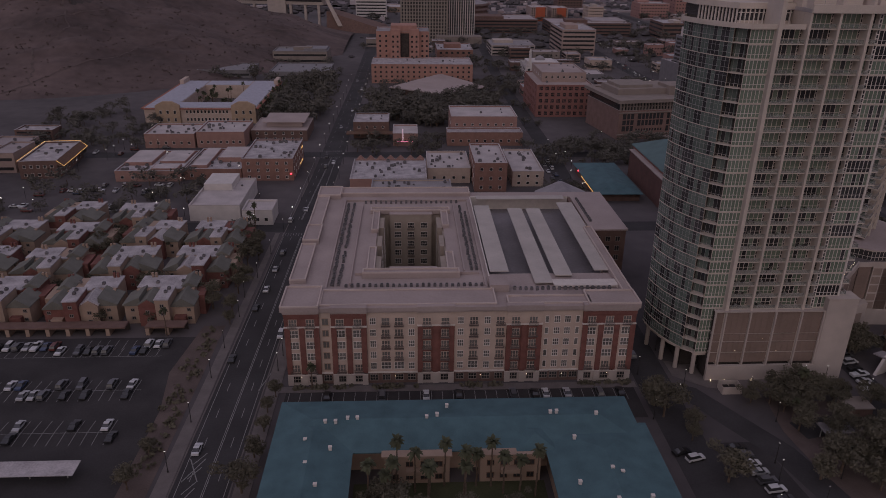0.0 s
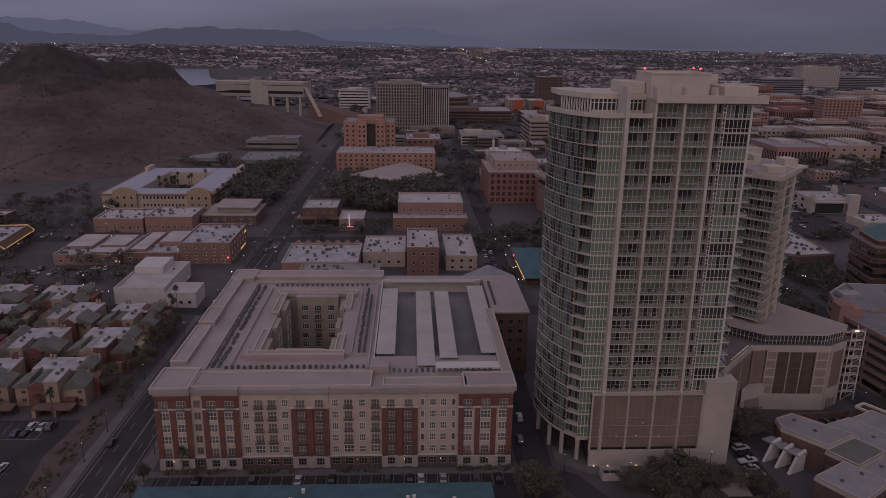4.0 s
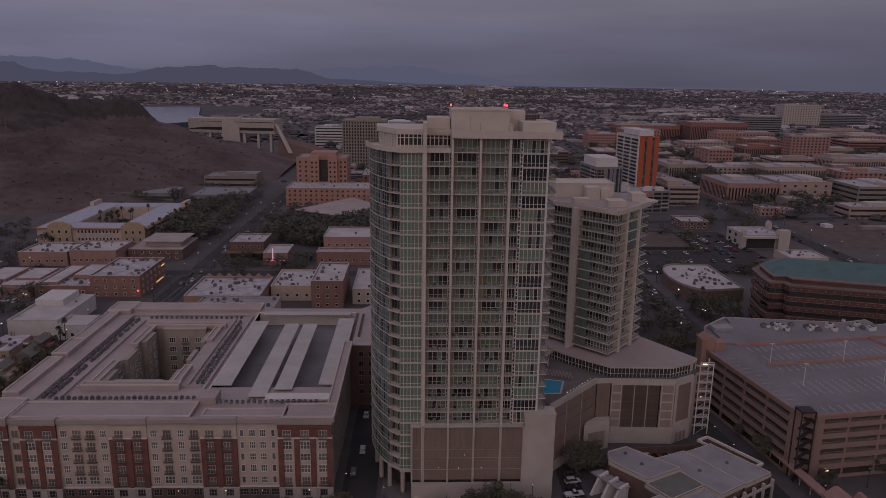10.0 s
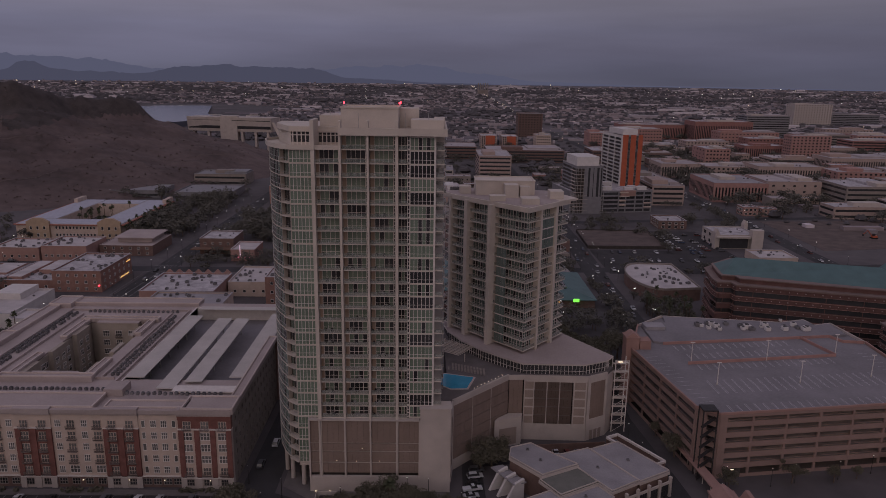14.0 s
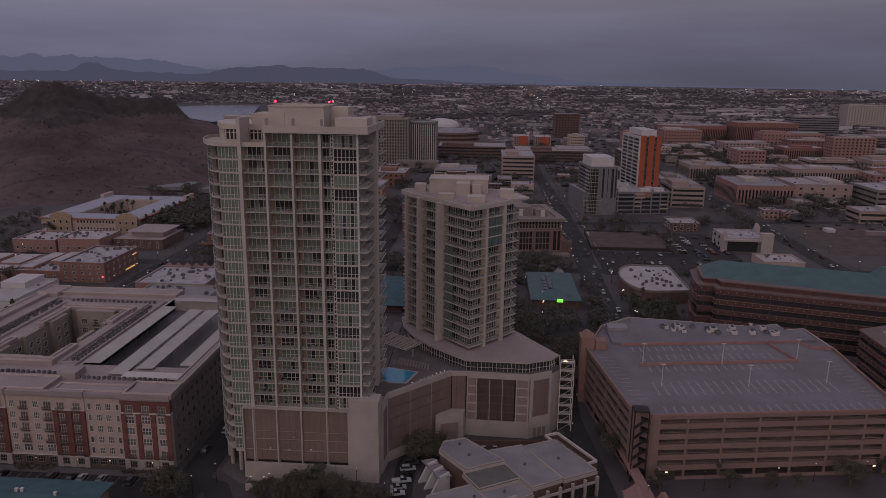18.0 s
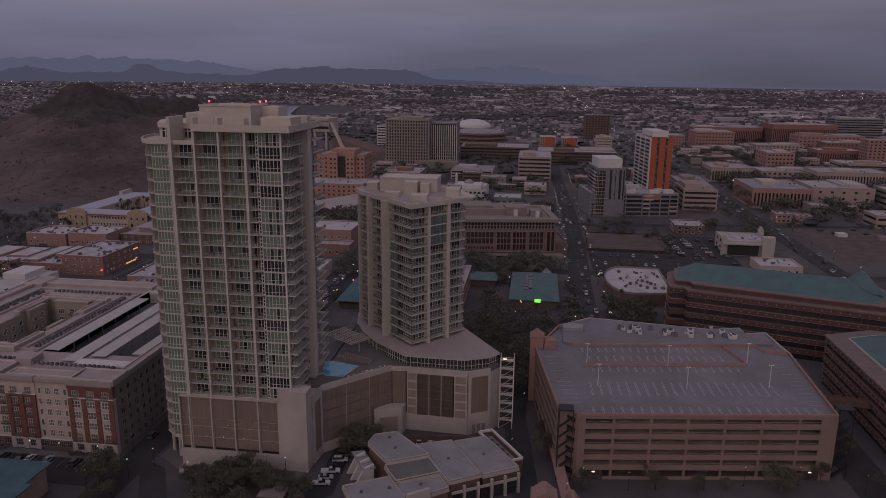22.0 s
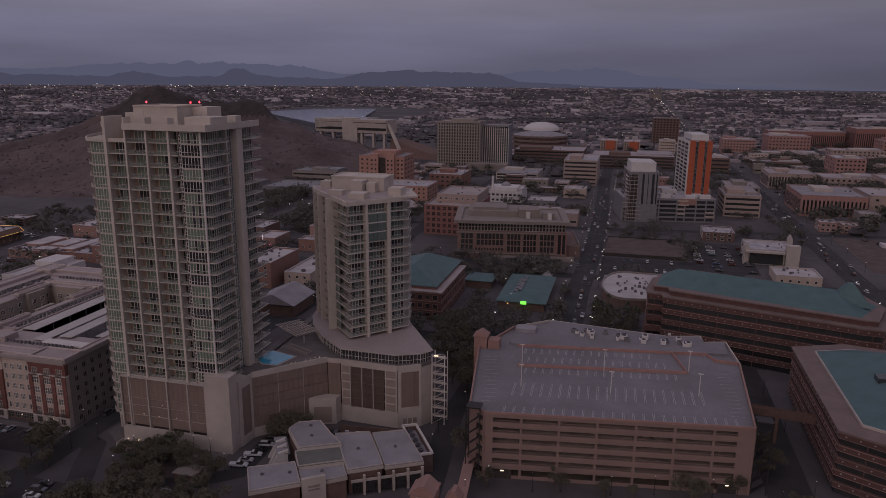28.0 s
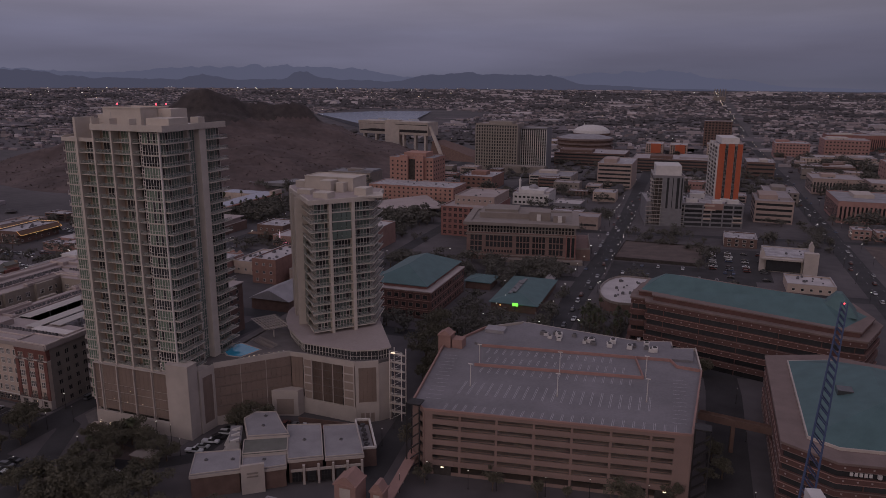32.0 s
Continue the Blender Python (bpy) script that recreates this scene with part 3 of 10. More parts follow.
def line_set(name, segs, w=0.14, z=0.1, label="white painted lines", kind="stuff", material=None):
    g = Geo()
    for p, q in segs:
        d = Vector((q[0] - p[0], q[1] - p[1])).normalized()
        nn = Vector((-d.y, d.x)) * w / 2
        g.face([(p[0] - nn.x, p[1] - nn.y, z), (q[0] - nn.x, q[1] - nn.y, z), (q[0] + nn.x, q[1] + nn.y, z), (p[0] + nn.x, p[1] + nn.y, z)])
    return tagged(part(name, g, material or M_PAINT), label, "road marking", kind=kind)


segs = []
for ya, off in ((187, 0), (169.5, 0), (151, 0)):
    segs.append(((-130, ya), (-74, ya)))
    for i in range(20):
        xx = -128 + 2.75 * i
        segs.append(((xx, ya), (xx + 0.2, ya + 5)))
        if ya < 180:
            segs.append(((xx, ya), (xx + 0.2, ya - 5)))
for i in range(9):
    segs.append(((-98 + 2.75 * i, 190.5), (-98 + 2.75 * i, 196.5)))
line_set("bay_lines", segs, 0.16, 0.06)
segs = [((-33 + 3.0 * i, 161.3), (-33 + 3.0 * i, 166.4)) for i in range(32)]
line_set("bay_lines", segs, 0.15, 0.06)
segs = []
for i in range(60):
    y = 60 + 12 * i
    c = -47.5 + max(0, y - 130) * 0.0115
    segs += [((c - 3.3, y), (c - 3.3, y + 4)), ((c + 3.3, y), (c + 3.3, y + 4))]
for y0, y1 in ((60, 280), (300, 398)):
    segs += [((-47.7, y0), (-47.0 + 0.0115 * (y1 - 130), y1)), ((-47.3, y0), (-46.6 + 0.0115 * (y1 - 130), y1)), ((-53.2, y0), (-52.4, y1)), ((-42.3, y0), (-40.8, y1))]
for i in range(12):
    segs += [((-53 + i * 1.1, 281), (-53 + i * 1.1, 284)), ((-51.5 + i * 1.1, 398), (-51.5 + i * 1.1, 400.6)), ((-51.5 + i * 1.1, 411), (-51.5 + i * 1.1, 414))]
line_set("lane_lines", segs, 0.18, 0.09, "worn white lane lines and crossings on the avenue")
segs = []
for i in range(12):
    y = 128 + 5 * i
    segs.append(((-51.5, y), (-49.2, y + 4)))
line_set("median_hatching", [((-52.6, 132), (-49, 140)), ((-52.6, 140), (-49, 132)), ((-52.6, 122), (-49, 130)), ((-41.8, 168), (-39.5, 178))] + segs[:3], 0.25, 0.092, "white hatched road marking")
segs = [((x, 280 + 14 * i), (x, 284 + 14 * i)) for i in range(50) for x in (374, 380)] + [((x, 300 + 14 * i), (x, 304 + 14 * i)) for i in range(30) for x in (217.5,)]
line_set("lane_lines", segs, 0.2, 0.12, "white lane lines on the distant avenues")
lake = Geo().prism([(-847, 1976), (-560, 1640), (-440, 1500), (-367, 1640), (-463, 1850), (-600, 2343), (-748, 2265)], 0, 13)
tagged(part("lake", lake, M_LAKE), "pale lake reflecting the dusk sky", "lake", kind="structure")

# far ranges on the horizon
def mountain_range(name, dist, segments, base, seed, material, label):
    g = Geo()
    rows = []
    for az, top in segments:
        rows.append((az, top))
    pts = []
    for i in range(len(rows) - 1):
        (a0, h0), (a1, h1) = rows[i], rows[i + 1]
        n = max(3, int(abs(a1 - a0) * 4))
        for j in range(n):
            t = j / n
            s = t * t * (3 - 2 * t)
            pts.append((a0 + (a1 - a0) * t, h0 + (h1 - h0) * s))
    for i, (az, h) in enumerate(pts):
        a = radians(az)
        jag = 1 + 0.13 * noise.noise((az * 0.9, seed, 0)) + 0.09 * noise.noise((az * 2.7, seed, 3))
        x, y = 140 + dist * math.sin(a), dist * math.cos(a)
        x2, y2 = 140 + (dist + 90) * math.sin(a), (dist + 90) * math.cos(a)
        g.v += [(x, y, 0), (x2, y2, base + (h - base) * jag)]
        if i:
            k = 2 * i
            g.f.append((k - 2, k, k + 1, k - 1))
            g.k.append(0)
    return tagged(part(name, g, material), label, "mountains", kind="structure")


# black surface that glows: haze is painted into the mountains' emission colour
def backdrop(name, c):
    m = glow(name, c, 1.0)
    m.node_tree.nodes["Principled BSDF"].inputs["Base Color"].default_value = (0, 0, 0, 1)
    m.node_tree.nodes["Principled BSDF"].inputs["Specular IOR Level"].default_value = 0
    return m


mountain_range("far_mountains", 4740, [(-75, 170), (-60, 150), (-52, 175), (-43, 150), (-38, 185), (-31, 200), (-26, 190), (-20, 130), (-12, 120), (-6, 165), (-1, 180), (3, 130), (8, 84), (16, 70), (30, 68), (60, 68)], 60, 3.0, backdrop("far_mountain_haze_glow", (0.090, 0.093, 0.146)), "pale blue mountains far away in haze")
mountain_range("near_mountains", 4600, [(-80, 150), (-62, 140), (-55, 165), (-49, 160), (-44, 120), (-38.5, 112), (-36.5, 140), (-34, 110), (-31, 115), (-29, 165), (-27.3, 118), (-22, 105), (-19, 150), (-16.5, 160), (-13, 150), (-10, 150), (-7, 92), (0, 70), (6, 62), (30, 58), (60, 58)], 50, 9.0, backdrop("slate_mountain_haze_glow", (0.064, 0.065, 0.102)), "desert mountains on the horizon, hazed slate blue")

# ---- air handler, built once and copied ----
g = Geo().box(-0.5, -0.5, 0.08, 0.5, 0.5, 0.95).box(-0.42, -0.42, 0, 0.42, 0.42, 0.09).cyl(0, 0, 0.95, 1.06, 0.36, 0.36, 8, 1)
ac_geo = g
ac_unit = tagged(new("air_handler", g.mesh("air_handler", [M_AC, M_ACDK])), "grey metal rooftop air handler on a flat roof", "air conditioner", "rooftop air handlers")
ac_unit.location = (60.0, 215.0, 18.6)

pale_unit = tagged(new("air_handler", g.mesh("air_handler", [M_WHITE, M_ACDK])), "white metal rooftop air handler on the garage plant deck", "air conditioner", "rooftop air handlers")
pale_unit.location = (258.0, 258.0, 21.7)

# ---- six-storey courtyard apartment block ----
apt = thing("apartment_block", "six-storey cream and red brick courtyard apartment block with flat tan roof", "apartment building", (14, 220, 0))
FH = 3.55
AX0, AX1, AY0, AY1 = -33.8, 62.6, 170.6, 271.0
CX0, CX1, CY0, CY1 = -10.2, 11.6, 193.6, 244.5
ROOF = 22.9
bays = [(-33.8, -24.4, "r"), (-24.4, -21.2, "c"), (-21.2, -11.6, "r"), (-11.6, 2.3, "c"), (2.3, 12.4, "b"), (12.4, 26.8, "c"), (26.8, 36.6, "b"), (36.6, 47.8, "c"), (47.8, 62.6, "r")]
# core walls round the court and outer sides
g = Geo()
g.box(AX0 + 1, AY0 + 1.5, 0, AX1 - 0.5, CY0, ROOF)
g.box(AX0 + 1, CY0, 0, CX0, CY1, ROOF)
g.box(AX0 + 1, CY1, 0, 24, AY1 - 1, ROOF)
g.box(CX1, CY0, 0, 24, CY1, ROOF)
for i in range(4):
    q_ = Geo()
    q_.v, q_.f, q_.k = [g.v[j] for j in range(8 * i, 8 * i + 8)], [tuple(v - 8 * i for v in f) for f in g.f[6 * i:6 * i + 6]], [0] * 6
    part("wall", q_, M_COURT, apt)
g = Geo().box(24, CY0, 0, AX1 - 0.5, AY1 - 1, 18.2)
part("garage_core", g, M_CREAM, apt)
part("side_wall", Geo().box(AX1 - 0.49, AY0 + 1.52, 0, AX1 - 0.2, 228.4, ROOF - 0.1), M_DRAB, apt, "brown stucco side wall")
g = Geo().box(AX1 - 0.5, 228.5, 0, 76, 268, ROOF)
part("wing", g, M_BRICK3, apt, "brown brick rear wing")
part("stone_base", Geo().box(AX0 + 0.7, AY0 + 1.2, 0, AX1 - 0.3, AY0 + 1.6, 3.4), M_CONC, apt)
balcony_data = Geo().box(-1.3, -0.85, 0, 1.3, 0.1, 0.12).mesh("balcony", M_IRON)
g = Geo()
for i in range(13):
    xx = -1.25 + 2.5 * i / 12
    g.box(xx - 0.03, -0.85, 0.12, xx + 0.03, -0.79, 1.05)
g.box(-1.3, -0.87, 1.03, 1.3, -0.77, 1.12)
balcony_rail = g.mesh("railing", M_IRON)


def put_balcony(x, y, z, ang=0.0):
    b_ = put("balcony", balcony_data, apt, x, y, z, ang)
    hang(new("railing", balcony_rail), b_)


def put_window(me, x, y, z, ang=0.0):
    """A window whose pane is a piece of its own."""
    if me not in split_panes:
        f_, p_ = Geo(), Geo()
        for poly in me.polygons:
            d_ = p_ if poly.material_index else f_
            d_.face([tuple(me.vertices[v].co) for v in poly.vertices])
        split_panes[me] = (f_.mesh("window", me.materials[0]), p_.mesh("pane", me.materials[1]))
    w_ = put("window", split_panes[me][0], apt, x, y, z, ang)
    hang(new("pane", split_panes[me][1]), w_)


split_panes = {}
COLUMNS = {-33.8: "WW", -24.4: "T", -21.2: "WW", -11.6: "NBBN", 2.3: "BB", 12.4: "NBNB", 26.8: "BB", 36.6: "nNNn", 47.8: "WWW"}
wide_w, narrow_w, slim_w = window_mesh(2.75, 2.35, "bars", None, M_PANEAPT), window_mesh(1.75, 2.15, "bars", None, M_PANEAPT), window_mesh(1.1, 2.15, "plain", None, M_PANEAPT)
door_w, tan_w = window_mesh(2.3, 2.5, "bars", M_CREAM, M_PANEAPT), window_mesh(1.8, 2.1, "pair", M_TAN, M_PANEAPT)
ground_w = window_mesh(2.3, 2.0, "bars", M_DRAB)
for x0, x1, kind in bays:
    proud = {"r": 0.0, "b": 0.3, "c": 0.6}[kind]
    y = AY0 + proud
    w = x1 - x0
    cols = COLUMNS[x0]
    centres = [x0 + w * (i + 0.5) / len(cols) for i in range(len(cols))] if len(cols) < 4 else [x0 + w * f for f in (0.12, 0.37, 0.63, 0.88)]
    part("facade_bay", Geo().box(x0 + 0.01, y, 3.5, x1 - 0.01, AY0 + 1.5, 18.35 if kind != "c" else 22.6), M_CREAM if kind != "b" else M_BRICK, apt)
    part("bay_base", Geo().box(x0 + 0.01, y - 0.12, 0, x1 - 0.01, AY0 + 1.5, 3.45), M_CONC if kind != "c" else M_BRICK3, apt)
    part("base_moulding", Geo().box(x0 - 0.05, y - 0.3, 3.3, x1 + 0.05, y + 0.02, 3.7), M_TRIM, apt)
    if kind != "c":
        part("attic", Geo().box(x0 + 0.01, y + 0.08, 18.65, x1 - 0.01, AY0 + 1.5, 22.6), M_BRICK if kind == "r" else M_CREAM, apt)
        part("string_course", Geo().box(x0 - 0.12, y - 0.32, 18.35, x1 + 0.12, AY0 + 1.5, 18.65), M_TRIM, apt)
    part("cornice", Geo().box(x0 - 0.1, y - 0.42, 22.6, x1 + 0.1, AY0 + 1.5, 23.1).box(x0 - 0.2, y - 0.7, 23.1, x1 + 0.2, AY0 + 1.5, 24.2 if kind == "c" else 24.6), M_PINKROOF, apt)
    if kind == "r":
        part("cornice_band", Geo().box(x0 - 0.05, y - 0.25, 21.5, x1 + 0.05, y + 0.1, 22.5), M_BRICK, apt)
    if kind in "rb":
        n = len(cols)
        for i in range(n + 1):
            xx = x0 + 0.75 + (w - 1.5) * i / n
            part("pilaster", Geo().box(xx - 0.75, y - 0.3, 3.5, xx + 0.75, y - 0.01, 18.35), M_BRICK, apt)
            part("pilaster_foot", Geo().box(xx - 0.8, y - 0.4, 0, xx + 0.8, y - 0.13, 3.3), M_CONC, apt)
    for cx, c in zip(centres, cols):
        for f in range(6):
            z = FH * f + 0.95
            yy = y + (0.08 if f == 5 and kind != "c" else 0)
            if f == 0:
                put_window(ground_w, cx, y - 0.13, z)
                continue
            balc = c == "B" and not (kind == "c" and f == 1) or c == "W" and f in (1, 5)
            me = door_w if balc else {"W": wide_w, "N": narrow_w, "n": slim_w, "T": tan_w, "B": wide_w}[c]
            put_window(me, cx, yy, z - (0.35 if balc else 0))
            if balc:
                put_balcony(cx, yy, z - 0.45)
# side and court windows
window_rows(apt, (AX1 - 0.2, AY0 + 2), (AX1 - 0.2, 228), 14, [FH * f + 1.0 for f in range(6)], 1.7, 1.9, "pair", M_DRAB)
window_rows(apt, (AX1 + 1, 228.5), (76, 228.5), 3, [FH * f + 1.0 for f in range(1, 6)], 1.7, 1.9, "pair", M_DRAB)
window_rows(apt, (76, 229), (76, 267), 8, [FH * f + 1.0 for f in range(1, 6)], 1.7, 1.9, "pair", M_DRAB)
window_rows(apt, (AX0 + 1, AY1 - 2), (AX0 + 1, AY0 + 2), 18, [FH * f + 1.0 for f in range(1, 6)], 1.9, 2.0, "pair")
window_rows(apt, (CX0, CY0), (CX0, CY1), 10, [FH * f + 1.0 for f in range(1, 6)], 1.9, 2.1, "pair")
window_rows(apt, (CX1, CY1), (CX1, CY0), 10, [FH * f + 1.0 for f in range(1, 6)], 1.9, 2.1, "pair")
for v, ang in along((-6.6, CY1 - 2.4), (8.4, CY1 - 2.4), 3, 0.4)[1:2]:
    for f in range(1, 6):
        put_balcony(v.x, v.y, FH * f + 0.6, ang)
# roof planes
g = Geo()
g.box(AX0 - 0.6, AY0 + 1.5, ROOF, AX1 + 0.6, CY0 - 0.5, ROOF + 0.4)
g.box(AX0 - 0.6, CY0 - 0.5, ROOF, CX0 - 0.5, CY1 + 0.5, ROOF + 0.4)
g.box(AX0 - 0.6, CY1 + 0.5, ROOF, 24, AY1, ROOF + 0.4)
g.box(CX1 + 0.5, CY0 - 0.5, ROOF, 24, CY1 + 0.5, ROOF + 0.4)
for i in range(4):
    q_ = Geo()
    q_.v, q_.f, q_.k = [g.v[j] for j in range(8 * i, 8 * i + 8)], [tuple(v - 8 * i for v in f) for f in g.f[6 * i:6 * i + 6]], [0] * 6
    part("roof", q_, M_PINKROOF, apt)
part("wing_roof", Geo().box(AX1 + 0.6, 228, ROOF, 76.5, 268.5, ROOF + 0.5), M_PINKROOF, apt)
part("rear_roof", Geo().box(24, 262.5, ROOF, AX1 + 0.6, 268, ROOF + 0.6), M_PINKROOF, apt)
# raised outer rim, stepping in and out
rim = [(AX0 - 0.8, AY0 - 0.6, AX0 + 9.5, AY0 + 12, 24.7), (AX0 - 0.8, AY0 + 17, AX0 + 4, AY0 + 44, 24.3), (AX0 - 0.8, AY0 + 46, AX0 + 4.5, AY0 + 60, 24.7), (AX0 - 0.8, AY0 + 60, AX0 + 4, AY1 - 10, 24.3),
       (AX0 - 0.8, AY1 - 10, AX0 + 8, AY1 + 0.5, 24.8), (AX0 + 8, AY1 - 7, 24, AY1 + 0.3, 24.4), (AX0 + 9.5, AY0 + 1.2, 24, AY0 + 10.5, 24.25), (27, AY0 + 1.2, 50, AY0 + 6, 24.25), (49, AY0 - 0.4, AX1 + 0.8, AY0 + 8, 24.7), (AX1 - 2.2, AY0 + 8, AX1 + 0.8, 228, 24.4)]
M_COPE = mat("pale_roof_coping", (0.52, 0.435, 0.40), 0.85, 0.14, 0.2, 3.0, 0.05)


def coping(x0, y0, x1, y1, z):
    g = Geo()
    for b_ in ((x0, y0, x1, y0 + 0.4), (x0, y1 - 0.4, x1, y1), (x0, y0 + 0.4, x0 + 0.4, y1 - 0.4), (x1 - 0.4, y0 + 0.4, x1, y1 - 0.4)):
        g.box(b_[0], b_[1], z, b_[2], b_[3], z + 0.45)
    part("coping", g, M_COPE, apt)


for a in rim:
    part("parapet", Geo().box(a[0], a[1], ROOF + 0.4, a[2], a[3], a[4]), M_PINKROOF, apt)
    coping(*a)
for a in ((-24, 183, -23.4, 258), (-17.2, 186, -16.8, 253), (-24, 182.5, 22.5, 183.1), (-16, 192.8, 21, 193.2), (22, 183, 22.6, 257), (-24, 258, 22.6, 258.6), (16.5, 194, 17, 254)):
    part("parapet", Geo().box(a[0], a[1], ROOF + 0.4, a[2], a[3], ROOF + 1.2), M_PINKROOF, apt)
for a in ((CX0 - 3.5, CY0 - 3, CX1 + 3.5, CY0, 1.6), (CX0 - 3.5, CY1, CX1 + 3.5, CY1 + 3, 1.3), (CX0 - 2.5, CY0, CX0, CY0 + 18, 0.9), (CX0 - 2.5, CY1 - 18, CX0, CY1, 0.9), (CX1, CY0, CX1 + 2.5, CY0 + 14, 0.9), (CX1, CY1 - 14, CX1 + 2.5, CY1, 0.9)):
    part("court_rim", Geo().box(a[0], a[1], ROOF + 0.4, a[2], a[3], ROOF + 0.4 + a[4]), M_PINKROOF, apt)
    coping(a[0], a[1], a[2], a[3], ROOF + 0.4 + a[4])
# parking deck with long white shade roofs
part("parking_deck", Geo().box(24, 184.5, 18.2, 61, 262.5, 18.6), M_DECK, apt, "grey concrete rooftop parking deck")
for x0, x1, y0, y1 in ((24.3, 30.0, 193, 251), (36.6, 41.9, 185, 248), (43.4, 48.6, 190, 248), (56.0, 62.0, 193.5, 254)):
    part("shade_roof", Geo().box(x0, y0, 23.9, x1, y1, 24.15), M_SHADECREAM, apt, "long white shade roof over parking bays")
    for i in range(7):
        yy = y0 + 3 + (y1 - y0 - 6) * i / 6
        part("post", Geo().box((x0 + x1) / 2 - 0.15, yy - 0.15, 18.6, (x0 + x1) / 2 + 0.15, yy + 0.15, 23.9), M_STEEL, apt)
part("deck_wall", Geo().box(23.6, 184, 18.6, 24, 262.5, 23.6), M_TRIM, apt)
part("deck_wall", Geo().box(24, 262, 18.6, 62, 262.5, 23.8), M_TRIM, apt)
part("car_shelter", Geo().box(41.9, 182.9, 23.7, 61.0, 187.0, 24.25).box(41.9, 182.9, 18.6, 43.6, 184.0, 23.7).box(60.2, 182.9, 18.6, 61.0, 187.0, 23.7), M_TRIM, apt, "white framed car shelter")
part("shade_roof", Geo().box(26, 258.2, 23.9, 60, 262, 24.2), M_SHADECREAM, apt, "long white shade roof over parking bays")
part("stair_head", Geo().box(23, 181, ROOF, 28.5, 187, ROOF + 2.6), M_PINKROOF, apt)
for y0_, y1_, d_ in ((CY0 + 3, CY0 + 12, 1.7), (CY0 + 20, CY0 + 29, 1.5), (CY0 + 36, CY0 + 46, 1.7)):
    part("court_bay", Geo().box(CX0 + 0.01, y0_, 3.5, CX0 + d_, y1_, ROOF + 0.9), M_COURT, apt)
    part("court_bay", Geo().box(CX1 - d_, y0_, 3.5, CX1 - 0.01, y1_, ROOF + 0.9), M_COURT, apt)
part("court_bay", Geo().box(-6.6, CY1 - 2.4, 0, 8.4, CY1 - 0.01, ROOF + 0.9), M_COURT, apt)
part("court_bay", Geo().box(-5.6, CY0 + 0.01, 3.5, 8.4, CY0 + 2.6, ROOF + 1.3), M_COURT, apt)
part("court_coping", Geo().box(-6.8, CY1 - 2.6, ROOF + 0.9, 8.6, CY1 + 0.3, ROOF + 1.3), M_PINKROOF, apt)
part("court_coping", Geo().box(-5.8, CY0 - 0.3, ROOF + 1.3, 8.6, CY0 + 2.8, ROOF + 1.6), M_PINKROOF, apt)
window_rows(apt, (-6.6, CY1 - 2.4), (8.4, CY1 - 2.4), 3, [FH * f + 1.0 for f in range(1, 6)], 2.4, 2.2, "bars", None, 0.4)
for d_, y0_, y1_, n_ in ((1.7, 3, 12, 2), (0, 12.5, 19.5, 1), (1.5, 20, 29, 2), (0, 29.5, 35.5, 1), (1.7, 36, 46, 2)):
    window_rows(apt, (CX0 + d_, CY0 + y0_), (CX0 + d_, CY0 + y1_), n_, [FH * f + 1.0 for f in range(1, 6)], 2.2, 2.2, "bars", None, 0.4)
pave([(CX0, CY0), (CX1, CY0), (CX1, CY1), (CX0, CY1)], 0.1, "courtyard", M_GRASS, "shaded planted courtyard", "courtyard")
# condensers in long rows
rr = random.Random(5)
row_spots = [(-22.2 + rr.uniform(-.2, .2), 186 + 1.62 * i) for i in range(43)] + [(-20.2 + rr.uniform(-.2, .2), 186 + 1.62 * i) for i in range(43) if rr.random() < 0.8] \
    + [(-18 + 1.7 * i, 185 + rr.uniform(-.2, .2)) for i in range(24)] + [(18.9 + rr.uniform(-.3, .3), 196 + 1.9 * i) for i in range(30)] + [(20.6, 196 + 2.3 * i) for i in range(22)] \
    + [(-16 + 1.9 * i, 256.2) for i in range(19)] + [(30 + 1.6 * i, 180.3 + rr.uniform(-.2, .2)) for i in range(18)] + [(65, 236 + 1.8 * i) for i in range(14)]
for i, (x, y) in enumerate(row_spots):
    ob = copy_thing(ac_unit, Matrix.Translation((x, y, ROOF + (0.4 if y > 181 else 1.35))))
    tagged(ob, "small grey condenser unit in a rooftop row", "air conditioner", "rooftop condensers")
    ob.scale = (0.85, 0.85, rr.uniform(0.8, 1.1))

# ---- tall glass apartment tower ----
tower = thing("glass_tower", "tall residential tower with green glazing, concrete piers and recessed balconies", "tower block", (97, 186, 0))
FT, Z0, NF = 3.55, 22.45, 22
ZT = Z0 + FT * NF
curve = [(81.2, 171.7), (78.3, 174.4), (75.9, 178.2), (74.0, 182.6), (72.7, 187.5), (72.3, 191.2), (77.0, 200)]
core_poly = [(81.2, 173.8), (81.2, 172.2), (87.0, 172.2), (87.0, 173.3), (111.9, 173.3), (111.9, 172.0), (118.6, 172.0), (118.6, 200), (77.8, 200), (72.9, 191.2), (73.3, 187.6), (74.6, 182.8), (76.5, 178.5), (78.9, 175.6)]
# dark block behind the glazing: the shaded depth is in its colour
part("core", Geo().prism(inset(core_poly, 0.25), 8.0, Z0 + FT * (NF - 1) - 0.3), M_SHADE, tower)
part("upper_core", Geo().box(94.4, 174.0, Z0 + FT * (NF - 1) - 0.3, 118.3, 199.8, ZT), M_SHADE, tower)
piers = [(87.05, 88.0, 104.3), (94.2, 94.75, 104.2), (101.3, 101.85, 104.2), (108.7, 109.4, 104.2)]
for x0, x1, zt in piers:
    part("pier", Geo().box(x0, 170.25, 4.8, x1, 173.3, zt), M_CONC2, tower)
